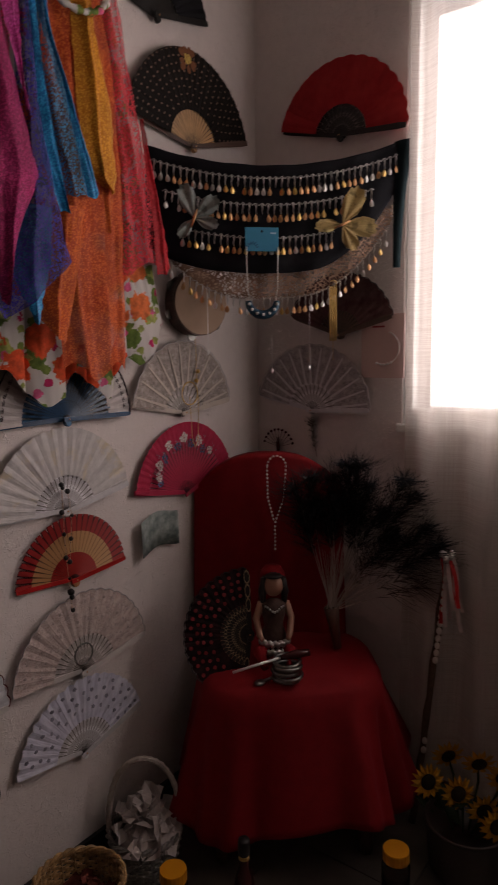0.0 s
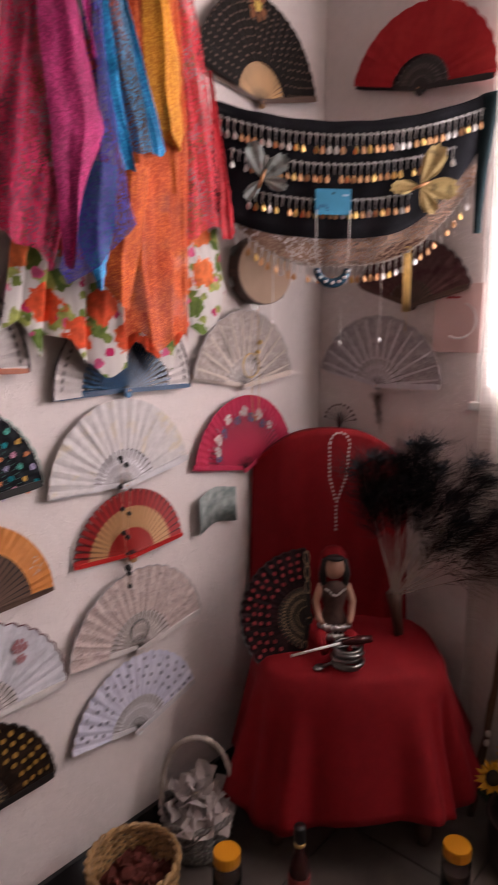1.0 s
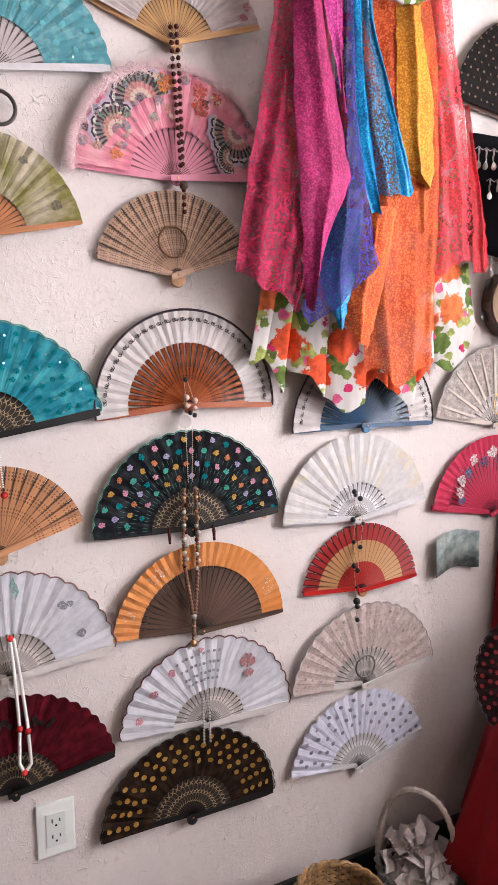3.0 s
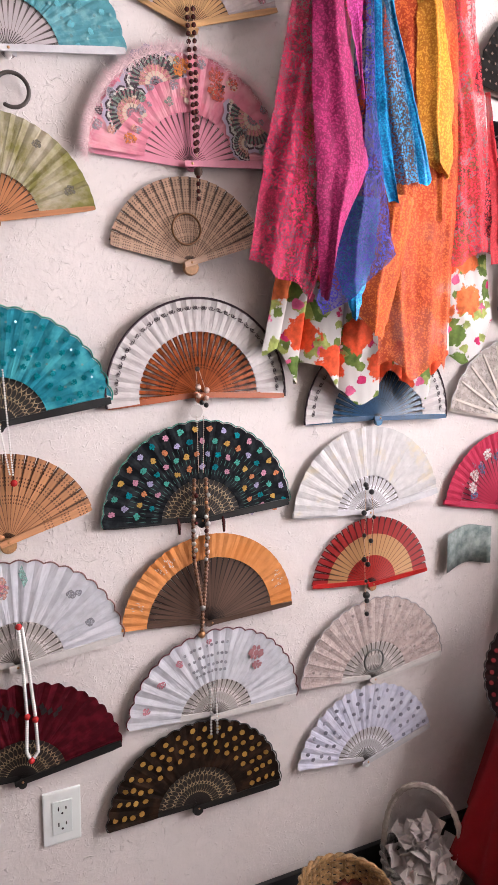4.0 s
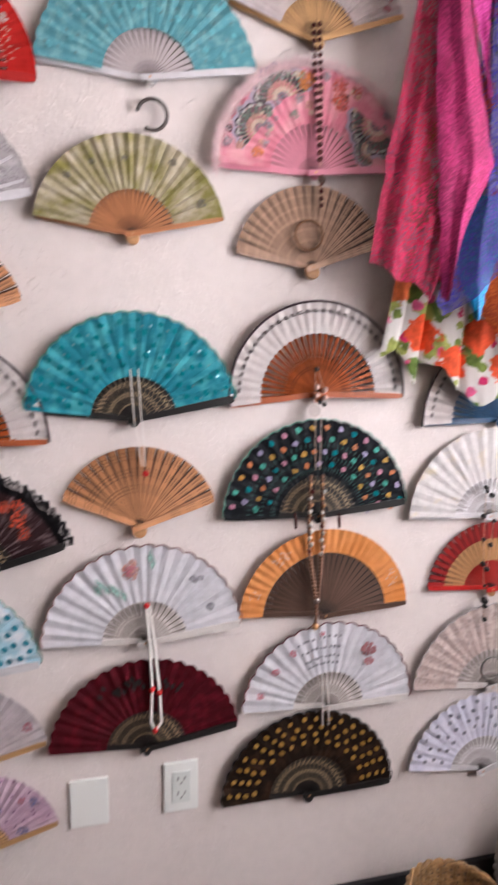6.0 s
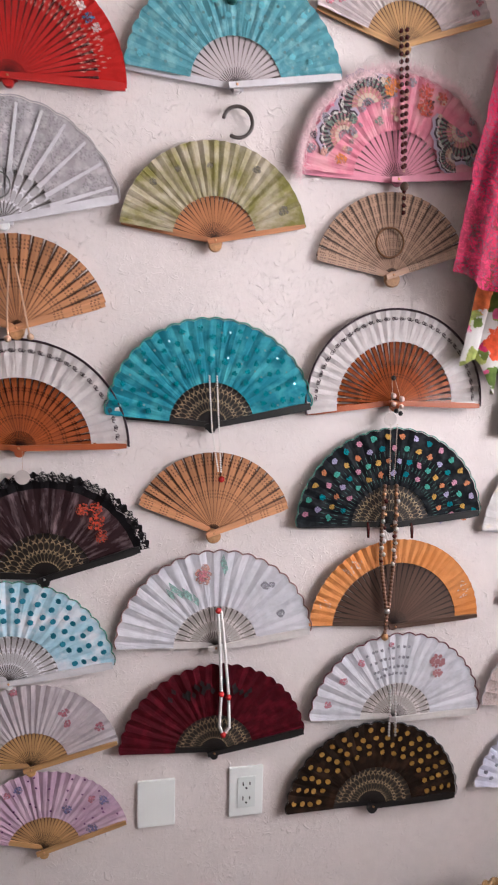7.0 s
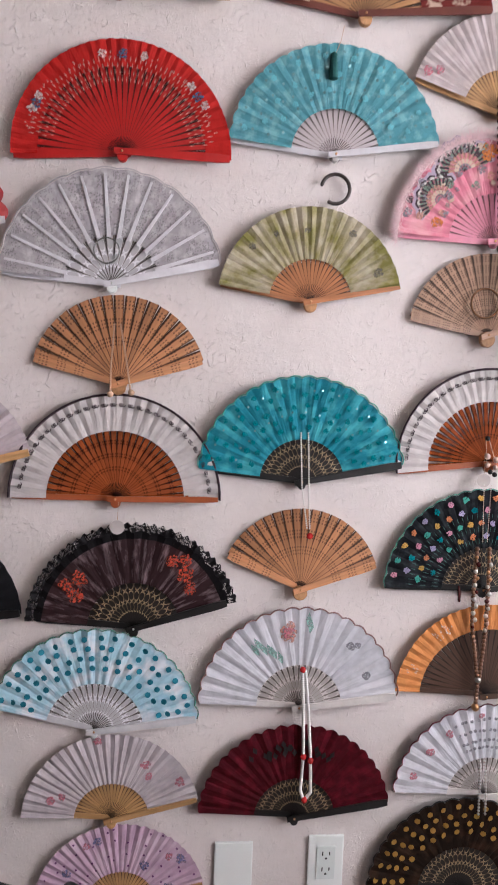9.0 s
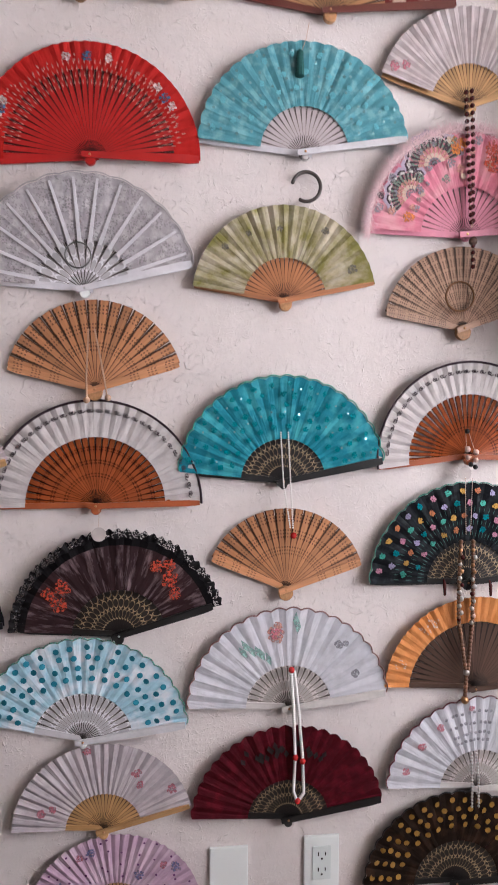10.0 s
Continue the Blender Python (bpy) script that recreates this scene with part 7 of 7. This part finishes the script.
t = thing("basket", "round tan wicker basket holding dark red dried stuff", "basket", pose(0.56, -0.19, 0))
woven(t, [(0.06, 0.006), (0.075, 0.06), (0.088, 0.13), (0.092, 0.185)], 40, 20, M_WICKER, 0.0042)
part("base", lathe(bmesh.new(), [(0, 0.002), (0.062, 0.002), (0.062, 0.008), (0, 0.008)], 24), M_WICKER, t)
rnd = random.Random(21)
t = thing("potpourri", "crumpled dark red dried petals filling a wicker basket", "dried flowers", pose(0.56, -0.19, 0))
DRIED = plain("dried_petal", (0.13, 0.03, 0.022), 0.8, 0, 60, 0.5)
for k in range(70):
    a, r = rnd.uniform(0, 6.28), 0.074 * rnd.random() ** 0.5
    bm = bmesh.new()
    g = [[bm.verts.new(((i - 1) * 0.013, (j - 1) * 0.011, 0.008 * rnd.uniform(-1, 1))) for i in range(3)] for j in range(3)]
    for j in range(2):
        for i in range(2):
            bm.faces.new((g[j][i], g[j][i + 1], g[j + 1][i + 1], g[j + 1][i]))
    part("petal", bm, DRIED, t, m=pose(r * math.cos(a), r * math.sin(a), 0.125 + 0.02 * rnd.random(), rnd.uniform(-50, 50), rnd.uniform(-50, 50), rnd.uniform(0, 360)))
part("fill", lathe(bmesh.new(), [(0, 0.01), (0.058, 0.012), (0.080, 0.115), (0, 0.125)], 20), DRIED, t)

t = thing("handled_basket", "grey wicker basket with a tall wrapped handle", "basket", pose(0.815, -0.119, 0, 0, 0, -49))
woven(t, [(0.06, 0.006), (0.078, 0.05), (0.088, 0.115)], 36, 13, M_GREYWICKER, 0.0042)
part("base", lathe(bmesh.new(), [(0, 0.002), (0.062, 0.002), (0.062, 0.008), (0, 0.008)], 24), M_GREYWICKER, t)
pts = [(0.088 * math.cos(a), 0.004 * math.sin(a * 3), 0.11 + 0.190 * math.sin(a) ** 0.8) for a in [math.pi * i / 40 for i in range(41)]]
part("handle", tube(bmesh.new(), pts, [0.0062 + 0.0016 * (i % 2) for i in range(41)], 8), plain("pale_cane", (0.42, 0.36, 0.32), 0.7, 0, 90, 0.4), t, "cane handle wound with strips")
t = thing("paper_scraps", "crumpled pale paper slips heaped in a basket", "paper", pose(0.815, -0.119, 0))
for k in range(26):
    a, r = rnd.uniform(0, 6.28), 0.072 * rnd.random() ** 0.5
    bm = bmesh.new()
    w, h = rnd.uniform(0.03, 0.048), rnd.uniform(0.022, 0.034)
    g = [[bm.verts.new(((i - 2) * w / 2 + rnd.uniform(-0.003, 0.003), (j - 1.5) * h / 1.5, 0.012 * rnd.uniform(-1, 1))) for i in range(5)] for j in range(4)]
    for j in range(3):
        for i in range(4):
            bm.faces.new((g[j][i], g[j][i + 1], g[j + 1][i + 1], g[j + 1][i]))
    part("paper_slip", bm, M_PAPER, t, m=pose(r * math.cos(a), r * math.sin(a), 0.10 + 0.065 * (1 - r / 0.08) + 0.03 * rnd.random(), rnd.uniform(-60, 60), rnd.uniform(-60, 60), rnd.uniform(0, 360)))
part("fill", lathe(bmesh.new(), [(0, 0.01), (0.058, 0.012), (0.076, 0.08), (0.05, 0.115), (0, 0.125)], 20), M_PAPER, t)

jm, jn, jl, jb = mat("jar_glass", 0.05)
jb.inputs["Transmission Weight"].default_value = 1.0
jb.inputs["Base Color"].default_value = (0.9, 0.92, 0.9, 1)
LID = plain("orange_plastic", (0.62, 0.24, 0.01), 0.35, 0, 30, 0.06, 0.05)
for x, y in ((0.748, -0.279), (1.098, -0.655)):
    t = thing("jar", "small glass jar of dark spice with an orange plastic lid", "jar", pose(x, y, 0))
    part("glass", lathe(bmesh.new(), [(0, 0.001), (0.031, 0.001), (0.033, 0.01), (0.033, 0.09), (0.028, 0.102), (0.027, 0.11), (0.0245, 0.11), (0.0255, 0.10), (0.0305, 0.088), (0.0305, 0.012), (0, 0.006)], 28), jm, t, smooth=True)
    part("contents", lathe(bmesh.new(), [(0, 0.0075), (0.029, 0.013), (0.029, 0.07), (0, 0.072)], 22), plain("dark_spice", (0.06, 0.02, 0.012), 0.8, 0, 150, 0.5), t)
    lid = bmesh.new()
    prof = [(0.0275, 0.103), (0.031, 0.104), (0.031, 0.127), (0.0295, 0.130), (0, 0.130)]
    lathe(lid, prof, 40)
    for v in lid.verts:
        r = math.hypot(v.co.x, v.co.y)
        if 0.0305 < r < 0.0315:
            k = round(math.atan2(v.co.y, v.co.x) * 20 / math.pi)
            if k % 2:
                v.co.x *= 0.975
                v.co.y *= 0.975
    part("lid", lid, LID, t, "ribbed orange screw lid")
t = thing("bottle", "slim dark glass bottle with a black cap", "bottle", pose(0.843, -0.407, 0))
part("glass", lathe(bmesh.new(), [(0, 0.001), (0.022, 0.001), (0.024, 0.01), (0.024, 0.09), (0.018, 0.12), (0.011, 0.14), (0.011, 0.165), (0, 0.165)], 22), plain("dark_bottle_glass", (0.05, 0.012, 0.012), 0.08, 0, 20), t, smooth=True)
part("cap", lathe(bmesh.new(), [(0.012, 0.165), (0.0135, 0.167), (0.0135, 0.198), (0.012, 0.202), (0, 0.202)], 20), M_BLACK, t, smooth=True)
part("neck_band", lathe(bmesh.new(), [(0.0112, 0.155), (0.0128, 0.156), (0.0128, 0.163), (0.0112, 0.164)], 20), M_BRASS, t)
part("label_band", lathe(bmesh.new(), [(0.0243, 0.03), (0.0248, 0.031), (0.0248, 0.085), (0.0243, 0.086)], 22), plain("red_label", (0.3, 0.05, 0.05), 0.6), t)


# ---- black chair by the wall ----
t = thing("chair", "black wooden chair with turned finials by the fan wall", "chair", pose(-0.575, -0.37, 0))
for x in (-0.175, 0.175):
    part("back_post", lathe(bmesh.new(), [(0.014, 0), (0.017, 0.2), (0.019, 0.5), (0.0145, 0.575), (0.011, 0.585), (0.015, 0.598), (0.0175, 0.615), (0.015, 0.632), (0.007, 0.640), (0, 0.641)], 16), M_BLACK, t, m=pose(x, 0, 0), smooth=True)
    part("front_leg", lathe(bmesh.new(), [(0.013, 0), (0.017, 0.1), (0.018, 0.37)], 12), M_BLACK, t, m=pose(x, -0.36, 0), smooth=True)
bm = bmesh.new()
n = 24
rows = []
for i in range(n + 1):
    u = -1 + 2 * i / n
    top = 0.632 - 0.028 * max(0, abs(u) - 0.45) / 0.55
    rows.append([bm.verts.new((u * 0.168, y + 0.02 * (1 - u * u), z)) for y, z in ((-0.010, 0.45), (-0.010, top - 0.004), (-0.006, top), (0.006, top), (0.010, top - 0.004), (0.010, 0.45))])
for a, b in zip(rows, rows[1:]):
    for j in range(6):
        bm.faces.new((a[j], a[(j + 1) % 6], b[(j + 1) % 6], b[j]))
part("back_panel", bm, M_BLACK, t)
part("seat", block((-0.2, -0.39, 0.37), (0.2, 0.0, 0.40), 0.008), M_BLACK, t)


# ---- floor tiles ----
def tiles():
    bm = block((-0.1635, -0.1635, -0.012), (0.1635, 0.1635, 0.0), 0.002)
    me = bpy.data.meshes.new("tile")
    bm.to_mesh(me)
    bm.free()
    m, n, l, b = mat("dark_floor_tile", 0.3)
    v = coords(n, l)
    r = ramp(n, [(0.3, (0.10, 0.08, 0.07)), (0.7, (0.17, 0.14, 0.125))])
    l.new(noise_tex(n, l, v, 9, 6), r.inputs[0])
    oi = n.new("ShaderNodeObjectInfo")
    vr = ramp(n, [(0, (0.85, 0.85, 0.85)), (1, (1.1, 1.1, 1.1))])
    l.new(oi.outputs["Random"], vr.inputs[0])
    l.new(mixc(n, l, 1.0, r.outputs[0], vr.outputs[0], "MULTIPLY"), b.inputs["Base Color"])
    me.materials.append(m)
    for i in range(11):
        for j in range(10):
            x, y = WX - 0.18 - 0.33 * i, -0.18 - 0.33 * j
            if x > X0 + 0.1 and y > Y0 + 0.1:
                part("tile", me, m, floor, m=pose(x, y, 0))


tiles()
